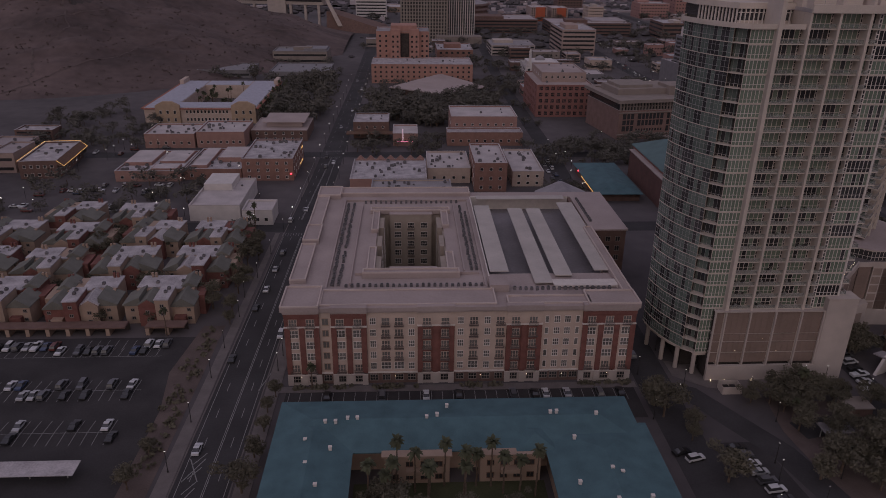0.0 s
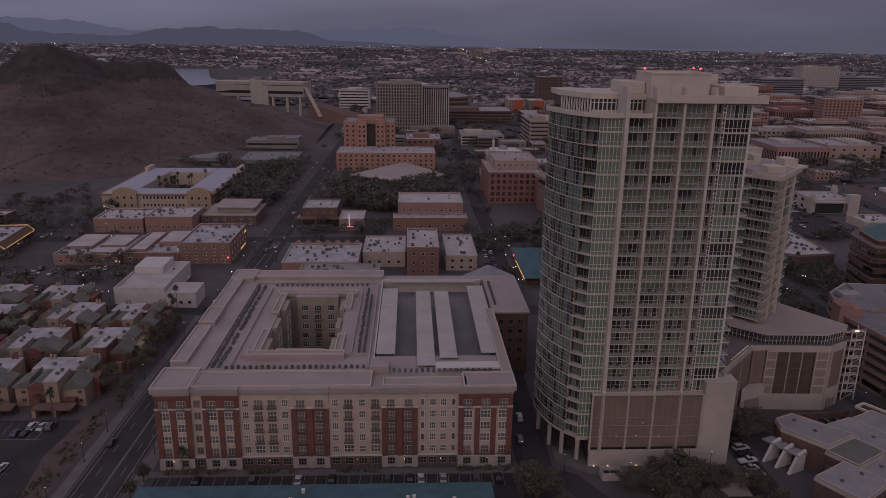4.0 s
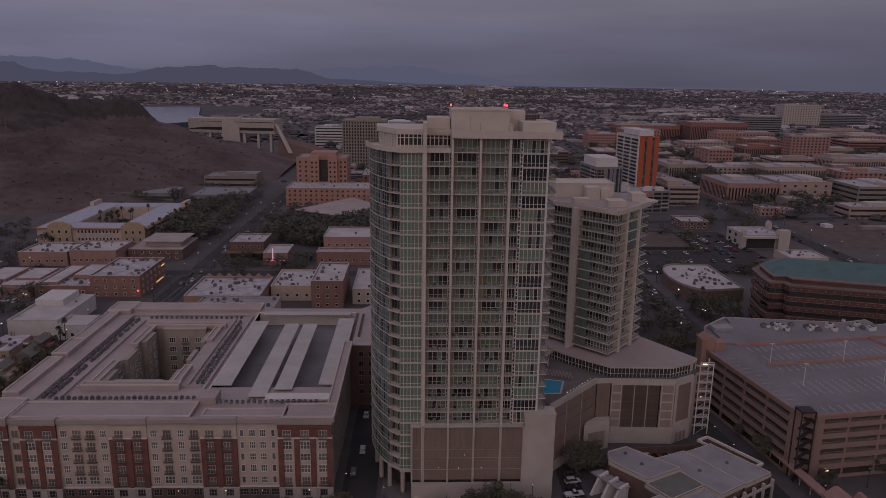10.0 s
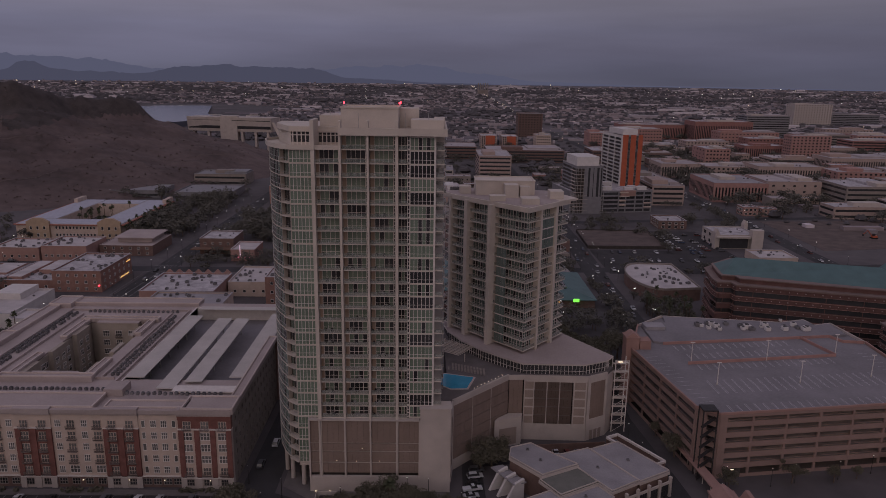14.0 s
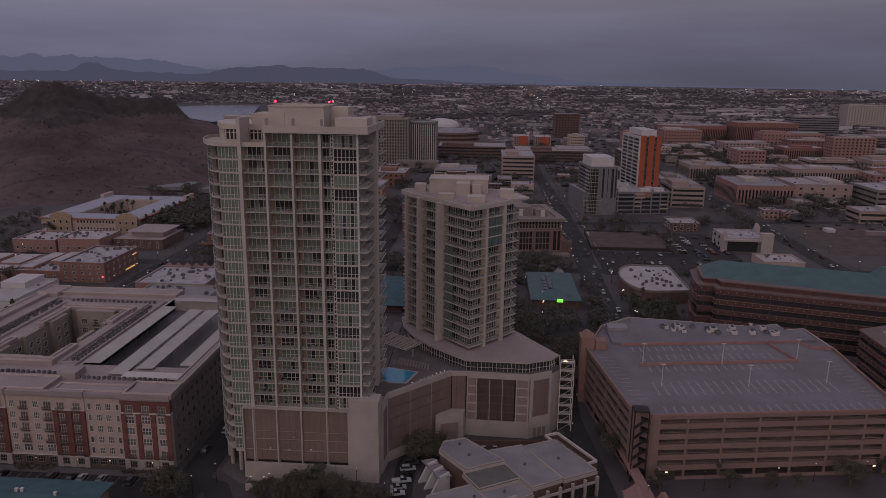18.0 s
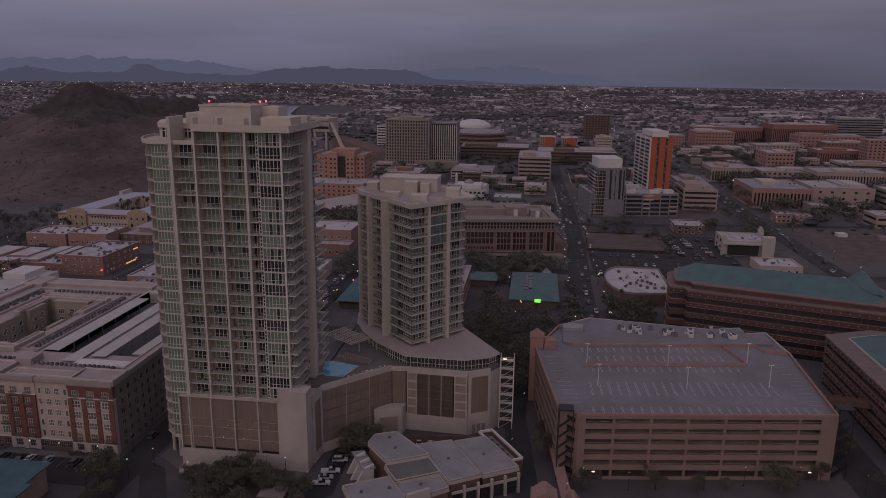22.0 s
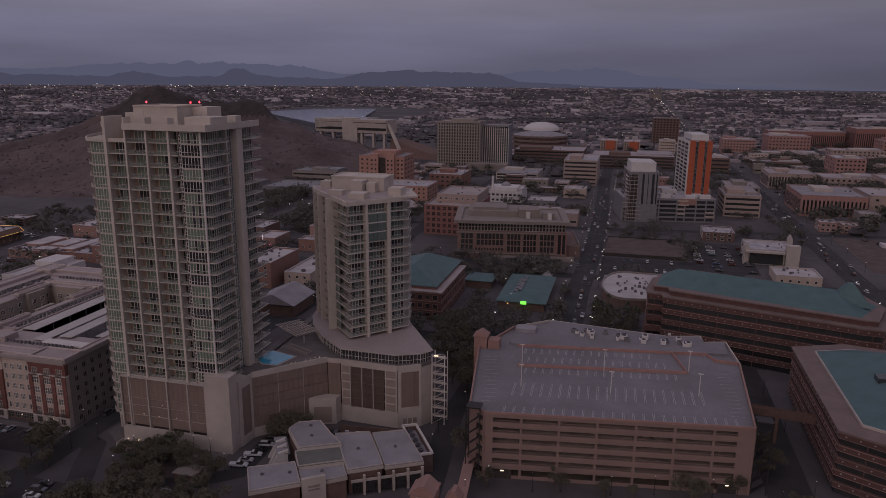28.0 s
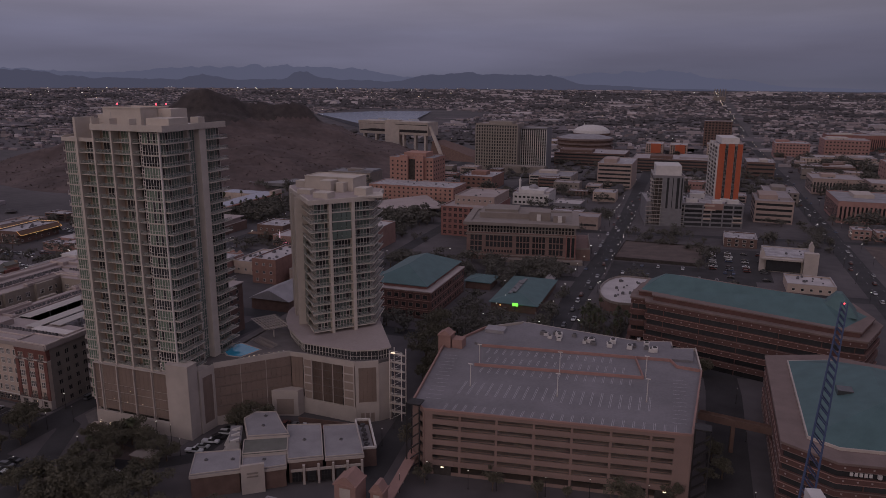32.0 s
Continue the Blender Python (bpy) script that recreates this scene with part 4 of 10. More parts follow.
slab_bay = Geo().box(-3.4, -2.2, -0.22, 3.4, 0.3, 0).mesh("balcony_slab", M_CONC2)
rg = Geo()
rg.box(-3.35, -2.14, 0.08, 3.35, -2.1, 1.0, 0)
rg.box(-3.4, -2.16, 1.0, 3.4, -2.08, 1.05, 1)
for i in range(5):
    rg.box(-3.35 + 6.7 * i / 4 - 0.03, -2.16, 0, -3.35 + 6.7 * i / 4 + 0.03, -2.08, 1.0, 1)
rail_bay = rg.mesh("railing", [M_RAILGL, M_STEEL])


def glazing(w, h, n, glass, spandrel=0.0, seed=0, dim=0.14, shift=0.0):
    """A storey-high glazed bay: panes of their own, mullions and transoms."""
    rr = random.Random(seed)
    g = Geo()
    for i in range(n):
        a, b = shift - w / 2 + w * i / n, shift - w / 2 + w * (i + 1) / n
        d = rr.uniform(-0.015, 0.015)
        g.face([(a + .05, -0.02 + d, spandrel), (b - .05, -0.02 - d, spandrel), (b - .05, -0.02 - d, h), (a + .05, -0.02 + d, h)], 2 if rr.random() < dim else 0)
        g.box(a - 0.06, -0.14, 0, a + 0.06, 0.03, h, 1)
    g.box(shift + w / 2 - 0.05, -0.12, 0, shift + w / 2 + 0.05, 0.03, h, 1)
    g.box(shift - w / 2, -0.1, h * 0.27, shift + w / 2, 0.02, h * 0.27 + 0.08, 1)
    g.box(shift - w / 2, -0.11, h - 0.16, shift + w / 2, 0.02, h, 1)
    return g.mesh("glazing", [glass, M_TRIM, M_PANE])


glaz_bay = [glazing(4.9, FT - 0.22, 4, M_GLASS, 0, s, d, 0.25) for s, d in enumerate((0.3, 0.1, 0.4, 0.6, 0.8, 0.3, 0.5, 1.0, 0.3, 0.1, 0.5, 0.3, 0.7, 0.2, 0.3, 0.5))]
end_wall = Geo().box(-3.3, -0.05, 0, -2.2, 0.05, FT - 0.22).mesh("end_wall", M_TAN)
fs_ = Geo().box(2.72, -0.06, 0, 3.3, 0.05, FT - 0.22, 1)
for i in range(3):
    fs_.box(2.86, -0.1, 0.25 + 1.05 * i, 3.12, -0.05, 1.05 + 1.05 * i, 2)
for me_ in glaz_bay:
    q_ = Geo()
    q_.v, q_.f, q_.k = [tuple(v.co) for v in me_.vertices], [tuple(p_.vertices) for p_ in me_.polygons], [p_.material_index for p_ in me_.polygons]
    stamp(q_, fs_, Matrix.Identity(4))
    me_.clear_geometry()
    me_.from_pydata(q_.v, [], q_.f)
    me_.polygons.foreach_set("material_index", q_.k)
    me_.update()
glaz_r = [glazing(6.3, FT - 0.32, 6, M_GLASS, 0, s, d) for s, d in enumerate((0.0, 0.05, 0.1, 0.4, 1.0, 0.0, 0.0, 0.7, 0.1, 0.3, 0.0, 0.9, 0.2))]
glaz_l = [glazing(5.7, FT - 0.32, 6, M_GLASS, 0, s + 9, d) for s, d in enumerate((0.0, 0.05, 0.1, 0.45, 0.0, 0.0))]
slab_r = Geo().box(-3.3, -0.3, -0.32, 3.25, 2, 0).mesh("floor_edge", M_CONC2)
# narrow recessed balcony beside the last pier, closed by a strip of small panes
glaz_n = [glazing(2.55, FT - 0.22, 3, M_GLASS, 0, s + 50, d) for s, d in enumerate((0.3, 0.6, 1.0))]
slab_n = Geo().box(-1.35, -2.3, -0.22, 1.2, 0.3, 0).mesh("balcony_slab", M_CONC2)
rail_n = Geo().box(-1.3, -2.24, 0.08, 1.15, -2.2, 1.0, 0).box(-1.35, -2.26, 1.0, 1.2, -2.18, 1.05, 1).box(-0.1, -2.26, 0, -0.04, -2.18, 1.0, 1).mesh("railing", [M_RAILGL, M_STEEL])
strip_n = Geo().box(-0.4, -0.08, 0, 0.4, 1.5, FT - 0.3, 0)
for i in range(3):
    strip_n.box(-0.2, -0.12, 0.3 + 1.05 * i, 0.2, -0.05, 1.1 + 1.05 * i, 1)
strip_n = strip_n.mesh("pane_strip", [M_TRIM, M_PANE])
slab_l = Geo().box(-2.85, -0.3, -0.32, 3.35, 2, 0).mesh("floor_edge", M_CONC2)
rr = random.Random(12)
for k in range(NF):
    z = Z0 + FT * k
    for cx in (91.05, 98.05, 105.3)[(1 if k == NF - 1 else 0):]:
        put("balcony_slab", slab_bay, tower, cx, 173.0, z)
        put("railing", rail_bay, tower, cx, 173.0, z)
        put("glazing", rr.choice(glaz_bay), tower, cx, 173.2, z)
        put("end_wall", end_wall, tower, cx, 173.2, z)
    put("floor_edge", slab_r, tower, 115.5, 171.6, z)
    put("glazing", rr.choice(glaz_r), tower, 115.6, 171.6, z)
    put("pane_strip", strip_n, tower, 112.05, 171.6, z)
    put("balcony_slab", slab_n, tower, 110.65, 173.0, z)
    put("railing", rail_n, tower, 110.65, 173.0, z)
    put("glazing", rr.choice(glaz_n), tower, 110.6, 173.2, z)
for k in range(-4, NF - 1):
    z = Z0 + FT * k
    put("floor_edge", slab_l, tower, 84.1, 171.9, z)
    put("glazing", rr.choice(glaz_l), tower, 84.1, 171.9, z)
# curved western wall: storey-high glass, slab edges and corner balconies
for k in range(-4, NF - 1):
    z = Z0 + FT * k
    g, e = Geo(), Geo()
    for i in range(len(curve) - 1):
        p, q = Vector(curve[i]), Vector(curve[i + 1])
        n = max(3, round((q - p).length / 1.1))
        for j in range(n):
            a, b = p.lerp(q, j / n), p.lerp(q, (j + 1) / n)
            if i == 0:
                a, b = a + Vector((0.75, 1.45)), b + Vector((0.75, 1.45))
            kk = 2 if rr.random() < (0.4 if i == 0 else 0.36) else 0
            g.face([(b.x, b.y, z), (a.x, a.y, z), (a.x, a.y, z + FT - 0.3), (b.x, b.y, z + FT - 0.3)], kk)
            g.slab((b.x, b.y), (b.x + (a.x - b.x) * 0.055, b.y + (a.y - b.y) * 0.055), z, z + FT - 0.22, 0.05, 0.0, 1)
        e.slab(tuple(q), tuple(p), z - 0.2, z, 0.14 if i else 0.55, 1.0 if i else 2.0)
        e.slab(tuple(q), tuple(p), z + 1.0, z + 1.07, 0.12 if i else 0.52, 0.0 if i else -0.44, 1)
        if i:
            e.slab(tuple(q), tuple(p), z + 2.5, z + 2.55, 0.06, 0.0, 1)
        else:
            for v_ in (p, q):
                e.slab(tuple(v_ + Vector((0.85, 1.6))), tuple(v_ + Vector((0.02, 0.05))), z, z + FT - 0.24, 0.08, 0.08)
            for t_ in (0.02, 0.25, 0.5, 0.75, 0.98):
                v_ = q.lerp(p, t_)
                e.box(v_.x - 0.2, v_.y - 0.48, z, v_.x - 0.14, v_.y - 0.42, z + 1.0)
    part("glazing", g, [M_GLASSB, M_STEEL, M_PANE], tower)
    part("floor_edge", e, [M_CONC2, M_STEEL], tower)
# eastern flank
east_slab = Geo().box(-0.2, -5.6, -0.3, 2.7, 5.6, 0).mesh("balcony_slab", M_CONC2)
er = Geo().box(2.55, -5.5, 0.08, 2.6, 5.5, 1.0, 0).box(2.5, -5.6, 1.0, 2.66, 5.6, 1.07, 1).box(-0.2, -5.55, 0.08, 2.6, -5.5, 1.0, 0).box(-0.2, 5.5, 0.08, 2.6, 5.55, 1.0, 0)
for i in range(6):
    er.box(2.52, -5.5 + 2.2 * i - 0.03, 0, 2.64, -5.5 + 2.2 * i + 0.03, 1.0, 1)
east_rail = er.mesh("railing", [M_RAILGL, M_STEEL])
rear_slab = Geo().box(-0.2, -5.0, -0.3, 3.5, 5.4, 0).mesh("balcony_slab", M_CONC2)
rr2 = Geo().box(3.35, -4.9, 0.08, 3.4, 5.3, 1.0, 0).box(-0.2, -4.95, 0.08, 3.4, -4.9, 1.0, 0).box(3.3, -5.0, 1.0, 3.45, 5.4, 1.07, 1)
rear_rail = rr2.mesh("railing", [M_RAILGL, M_STEEL])
glaz_e = [glazing(10.8, FT - 0.32, 9, M_GLASSB, 0, s + 3) for s in range(3)]
glaz_e2 = [glazing(10.0, FT - 0.32, 7, M_GLASSB, 0, s + 30) for s in range(3)]
glaz_slot = glazing(3.3, FT, 3, M_GLASSB, 0, 77)
for k in range(NF):
    z = Z0 + FT * k
    put("balcony_slab", east_slab, tower, 118.6, 177.4, z)
    put("railing", east_rail, tower, 118.6, 177.4, z)
    put("glazing", rr.choice(glaz_e), tower, 118.75, 177.4, z, math.pi / 2)
    put("glazing", glaz_slot, tower, 119.3, 185.5, z, math.pi / 2)
    put("balcony_slab", rear_slab, tower, 118.6, 195.6, z)
    put("railing", rear_rail, tower, 118.6, 195.6, z)
    put("glazing", rr.choice(glaz_e2), tower, 118.75, 195.6, z, math.pi / 2)
part("pier", Geo().box(118.4, 187.2, Z0, 121.45, 190.4, 104.3), M_CONC2, tower)
part("pier", Geo().box(118.4, 183.25, Z0, 120.1, 183.8, 103.0), M_CONC2, tower)
part("corner_post", Geo().box(118.6, 171.3, Z0, 119.1, 171.8, ZT), M_TRIM, tower)
# crown
part("roof", Geo().box(88.1, 178.2, ZT, 94.1, 200.5, ZT + 0.9).box(94.1, 170.3, ZT, 121.3, 200.5, ZT + 0.9), M_ROOF, tower)
part("fascia", Geo().box(94.2, 169.7, ZT + 0.02, 121.9, 170.2, ZT + 1.9).box(121.4, 170.2, ZT + 0.02, 121.9, 200.6, ZT + 1.9).box(94.76, 170.2, ZT + 0.92, 121.4, 173.0, ZT + 1.2), M_CONC2, tower)
zl = Z0 + FT * (NF - 1)
lp = [(94.0, 171.0), (94.0, 200), (76.2, 200), (71.3, 191.4), (71.7, 187.4), (73.1, 182.3), (75.1, 177.8), (77.6, 173.9), (80.8, 171.0)]
part("terrace_roof", Geo().prism(lp, zl - 0.25, zl + 0.2), M_CONC2, tower)
g = Geo()
for i in range(2, len(lp)):
    part("terrace_parapet", Geo().slab(lp[i], lp[(i + 1) % len(lp)], zl + 0.2, zl + 0.95, 0.0, 0.3), M_CONC2, tower)
ph = [(80.6, 178.6), (94.0, 178.6), (94.0, 199), (74.6, 199), (75.0, 190.5)]
part("penthouse", Geo().prism(inset(ph, 0.3), zl + 0.2, ZT + 0.2), M_PANE, tower)
part("penthouse_sill", Geo().slab(ph[0], ph[1], zl + 0.2, zl + 1.0, 0.05, 0.2), M_CONC2, tower)
part("penthouse_transom", Geo().slab(ph[0], ph[1], ZT - 0.8, ZT - 0.6, 0.0, 0.25), M_TRIM, tower)
for p_, q_, n_ in ((ph[0], ph[1], 12), (ph[4], ph[0], 12)):
    for v, ang in along(p_, q_, n_, 0.0):
        part("penthouse_mullion", Geo().obox(v.x, v.y, zl + 0.2, 0.24, 0.4, ZT - zl, ang), M_TRIM, tower)
part("penthouse_roof", Geo().prism(inset(ph, -0.55), ZT + 0.2, ZT + 1.6), M_CONC2, tower)
part("fin_wall", Geo().box(87.05, 173.3, zl + 0.2, 88.0, 178.2, 104.3), M_CONC2, tower, "pale fin wall rising past the terrace")
part("upper_floor", Geo().box(94.2, 173.4, zl, 94.75, 182, ZT), M_CONC2, tower)
part("mechanical_room", Geo().box(94.3, 175.6, ZT + 0.9, 109.2, 188, 107.1), M_CONC2, tower)
part("mechanical_room", Geo().box(109.3, 183.2, ZT + 0.9, 114.3, 191, 106.9), M_CONC2, tower)
part("plant_box", Geo().box(88.2, 179.5, ZT + 1.65, 94.1, 190, 105.0), M_CONC2, tower)
part("plant_box", Geo().box(112.5, 174, ZT + 0.9, 121.0, 182.8, 104.4), M_CONC2, tower)
part("rim", Geo().box(94.15, 175.4, 107.1, 109.4, 175.8, 107.5).box(94.15, 187.8, 107.1, 109.4, 188.2, 107.5).box(94.15, 175.8, 107.1, 94.55, 187.8, 107.5).box(109.0, 175.8, 107.1, 109.4, 187.8, 107.5), M_CONC2, tower)
for x, y in ((94.4, 181.9), (109.2, 182.7), (109.2, 187.4)):
    lamp = thing("warning_light", "red aviation warning light on the tower roof", "warning light", (x, y, 107.3), "roof warning lights")
    part("stem", Geo().cyl(x, y, 106.8, 108.0, 0.08), M_STEEL, lamp)
    part("lens", Geo().cyl(x, y, 108.0, 108.5, 0.26, 0.2), L_RED, lamp)
for x, y in ((91, 180.5), (99, 174), (111, 175), (117, 176)):
    part("mast", Geo().cyl(x, y, ZT + 0.9, 106.0, 0.06), M_STEEL, tower)
# round columns under the glazed corner
for x, y in ((75.6, 181.5), (78.2, 176.6), (82.0, 173.4), (73.9, 190)):
    part("column", Geo().cyl(x, y, 0, 8, 0.65, 0.65, 12), M_CONC, tower)
part("soffit", Geo().prism(inset(core_poly, -0.1), 6.9, 7.9), M_CONC2, tower)
# the lobby is one dark block, coloured as shade
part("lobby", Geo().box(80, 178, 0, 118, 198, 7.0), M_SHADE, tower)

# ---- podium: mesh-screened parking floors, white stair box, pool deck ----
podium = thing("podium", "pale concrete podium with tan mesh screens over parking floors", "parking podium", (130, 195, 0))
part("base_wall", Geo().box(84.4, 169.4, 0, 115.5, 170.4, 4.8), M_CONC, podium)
# solid dark block painting the shade of the decks behind the screens
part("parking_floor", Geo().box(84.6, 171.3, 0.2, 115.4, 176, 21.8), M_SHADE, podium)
for x0, x1 in ((84.6, 87.0), (88.0, 94.2), (94.75, 101.3), (101.9, 108.7), (109.4, 115.5)):
    n = max(2, round((x1 - x0) / 1.7))
    for i in range(n):
        a, b = x0 + (x1 - x0) * i / n, x0 + (x1 - x0) * (i + 1) / n
        for z0_, z1_ in ((5.6, 8.6), (8.95, 12.1), (12.4, 14.65), (14.9, 21.9)):
            part("mesh_screen", Geo().box(a + 0.02, 170.3, z0_, b - 0.02, 170.42, z1_), M_SCREEN, podium)
    for z in (8.78, 12.25, 14.78):
        part("floor_slab", Geo().box(x0, 170.6, z - 0.3, x1, 171.28, z + 0.3), M_CONC, podium)
for x in (84.5, 87.5, 94.45, 101.6, 109.05, 115.3):
    part("fin", Geo().box(x - 0.22, 169.7, 0 if x > 100 else 4.6, x + 0.22, 170.24, 21.9), M_CONC, podium)
part("ledge", Geo().box(84.3, 169.6, 21.9, 115.28, 171.2, 22.15), M_CONC, podium)
part("stair_box", Geo().box(115.5, 169.5, 0, 124.0, 174.2, 25.6).box(115.3, 169.3, 25.6, 124.2, 174.4, 25.9), M_CONC, podium, "blank pale concrete stair box")
part("deck_wall", Geo().box(115.6, 174.5, 0, 123.9, 180.8, 22.2), M_CONC, podium)
wl_ = [(124.2, 174.6), (124.95, 181.5), (143.2, 200.4), (148.3, 200.75), (168.8, 199.9), (175.8, 203.8), (178.7, 208.0), (163, 233.6), (158, 247), (122, 248)]
# same dark filling here: shade of the decks put into colour
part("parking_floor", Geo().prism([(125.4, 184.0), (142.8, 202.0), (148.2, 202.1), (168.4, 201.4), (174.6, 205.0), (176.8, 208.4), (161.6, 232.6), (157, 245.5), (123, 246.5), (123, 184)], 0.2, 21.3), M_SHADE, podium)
part("deck", Geo().prism(wl_, 21.4, 22.4), M_WALK, podium, "paved pool deck")
part("deck", Geo().box(118.7, 181.0, 21.4, 123.9, 200.0, 22.3), M_WALK, podium)
part("deck", Geo().box(118.7, 200.0, 21.4, 121.9, 246, 22.3), M_WALK, podium)
for i in range(5):
    part("parapet", Geo().slab(wl_[i], wl_[i + 1], 21.0, 22.9 if i == 1 else 22.55, 0.2, 0.35), M_CONC, podium)
for i, h_ in ((0, 3.0), (1, 3.4), (2, 6.0), (3, 5.6), (4, 5.8), (5, 21.4), (6, 21.4)):
    part("base_wall", Geo().slab(wl_[i], wl_[i + 1], 0, h_, 0.2, 0.4), M_CONC, podium)


def screens(p, q, z0, z1, n, tiers=1, out=0.0, seam=0.015, posts=0):
    """Hung mesh panels, floor by floor, with narrow seams."""
    p, q = Vector(p), Vector(q)
    h = (z1 - z0) / tiers
    for i in range(n):
        a, b = p.lerp(q, (i + seam) / n), p.lerp(q, (i + 1 - seam) / n)
        for k in range(tiers):
            part("mesh_screen", Geo().slab(tuple(a), tuple(b), z0 + h * k + (0.16 if k else 0), z0 + h * (k + 1) - 0.06, out + 0.06, 0.06), M_SCREEN, podium)
        if posts and i and i % posts == 0:
            part("post", Geo().slab(tuple(p.lerp(q, (i - 0.05) / n)), tuple(p.lerp(q, (i + 0.05) / n)), z0, z1, out + 0.16, 0.0), M_CONC, podium)
    for k in range(1, tiers):
        part("floor_slab", Geo().slab(tuple(p), tuple(q), z0 + h * k - 0.4, z0 + h * k + 0.3, out - 0.3, 0.9), M_DRAB, podium)


def on_wall(i, t):
    return tuple(Vector(wl_[i]).lerp(Vector(wl_[i + 1]), t))


screens(on_wall(0, 0.2), on_wall(0, 0.85), 3.0, 19.6, 3, 1, 0.0)
for a_, b_ in ((0.0, 0.2), (0.85, 1.0)):
    part("pier", Geo().slab(on_wall(0, a_), on_wall(0, b_), 3.0, 21.0, 0.2, 0.4), M_CONC, podium)
part("upper_wall", Geo().slab(on_wall(0, 0.2), on_wall(0, 0.85), 19.6, 21.0, 0.2, 0.4), M_CONC, podium)
screens(wl_[1], wl_[2], 3.4, 21.0, 15, 5, 0.0, posts=5)
screens(on_wall(2, 0.05), on_wall(2, 0.92), 6.0, 21.0, 3, 1, 0.0)
# three bays of dark screens between pale piers with square panels
for t0_, t1_ in ((0.0, 0.165), (0.775, 0.985)):
    p, q = on_wall(3, t0_), on_wall(3, t1_)
    part("pier", Geo().slab(p, q, 5.6, 21.0, 0.25, 0.5), M_CONC, podium)
    for i in range(5):
        part("panel", Geo().slab(tuple(Vector(p).lerp(Vector(q), 0.1)), tuple(Vector(p).lerp(Vector(q), 0.9)), 6.0 + 3.0 * i, 8.45 + 3.0 * i, 0.31, 0.0), M_SCREENPALE, podium, "pale tan mesh panel")
for j in range(3):
    a_, b_ = 0.17 + 0.2 * j, 0.17 + 0.2 * j + 0.185
    screens(on_wall(3, a_), on_wall(3, b_), 5.8, 20.4, 3, 5, -0.12)
    if j:
        part("mullion", Geo().slab(on_wall(3, a_ - 0.014), on_wall(3, a_ - 0.001), 5.6, 20.4, 0.1, 0.3), M_CONC, podium)
part("upper_wall", Geo().slab(on_wall(3, 0.165), on_wall(3, 0.775), 20.4, 21.0, 0.2, 0.4), M_CONC, podium)
screens(on_wall(4, 0.14), on_wall(4, 0.9), 7.4, 20.2, 4, 1, 0.0)
for a_, b_ in ((0.0, 0.14), (0.9, 1.0)):
    part("pier", Geo().slab(on_wall(4, a_), on_wall(4, b_), 5.8, 21.0, 0.2, 0.5), M_CONC, podium)
part("upper_wall", Geo().slab(on_wall(4, 0.14), on_wall(4, 0.9), 20.2, 21.0, 0.2, 0.4), M_CONC, podium)
part("upper_wall", Geo().slab(on_wall(4, 0.14), on_wall(4, 0.9), 5.8, 7.4, 0.2, 0.4), M_CONC, podium)
for i in range(3):
    part("service_door", Geo().slab(on_wall(4, 0.2 + 0.22 * i), on_wall(4, 0.36 + 0.22 * i), 0.1, 3.4, 0.26, -0.1), M_SCREENPALE, podium, "pale louvred service door")
part("entry_hood", Geo().prism([(138.6, 194.4), (147.4, 197.4), (148.0, 200.2), (143.4, 199.9), (139.6, 196.3)], 0, 9.6), M_CONC, podium, "pale concrete entry block")
part("entry_shutter", Geo().slab((140.2, 194.95), (145.9, 196.89), 0.6, 6.4, 0.06, 0.0), M_SCREENPALE, podium, "tan roller shutter")
part("ramp_wall", Geo().slab((151, 191.5), (174, 193.8), 0, 3.0, 0.2, 0.2), M_BRICK3, podium, "reddish brown yard wall")
# glazed band and roof over it
band = [(129.0, 222.0), (135.5, 213.2), (142.9, 206.2), (148.0, 201.9), (167.4, 201.3), (175.4, 205.0), (177.9, 208.6), (162.4, 233.2), (157.4, 246), (138, 250), (122.6, 241), (124.6, 231)]
g = Geo().prism(inset(band, 0.4), 22.4, 25.75)
part("clubhouse", g, M_PANE, podium)
for i in (11, 0, 1, 2, 3, 4, 5):
    p, q = Vector(band[i]), Vector(band[(i + 1) % len(band)])
    n = max(2, round((q - p).length / 1.25))
    for j in range(n):
        c = p.lerp(q, j / n)
        d = (q - p).normalized() * 0.045
        part("mullion", Geo().slab(tuple(c - d), tuple(c + d), 22.4, 25.75, -0.25, 0.42), M_TRIM, podium)
    part("transom", Geo().slab(tuple(p), tuple(q), 23.5, 23.57, -0.28, 0.42), M_TRIM, podium)
part("club_roof", Geo().prism(inset(band, -0.55), 25.75, 26.15), M_CONC, podium)
part("club_roof_top", Geo().prism(inset(band, -0.4), 26.15, 26.25), M_PINKROOF, podium)
pool = thing("swimming_pool", "bright blue swimming pool on the podium deck", "pool", (127, 194, 22.4))
pp_ = [(121.6, 192.6), (124.5, 190.2), (129.3, 190.4), (131.8, 198.6), (122.6, 201.3), (120.6, 200)]
part("water", Geo().prism(pp_, 22.4, 22.52), M_POOL, pool)
part("pool_edge", Geo().prism(inset(pp_, -0.6), 22.4, 22.48), M_CONC, pool)
lounger = thing("sun_lounger", "tan sun lounger beside the pool", "sun lounger", (124, 205.2, 22.4), "pool loungers")
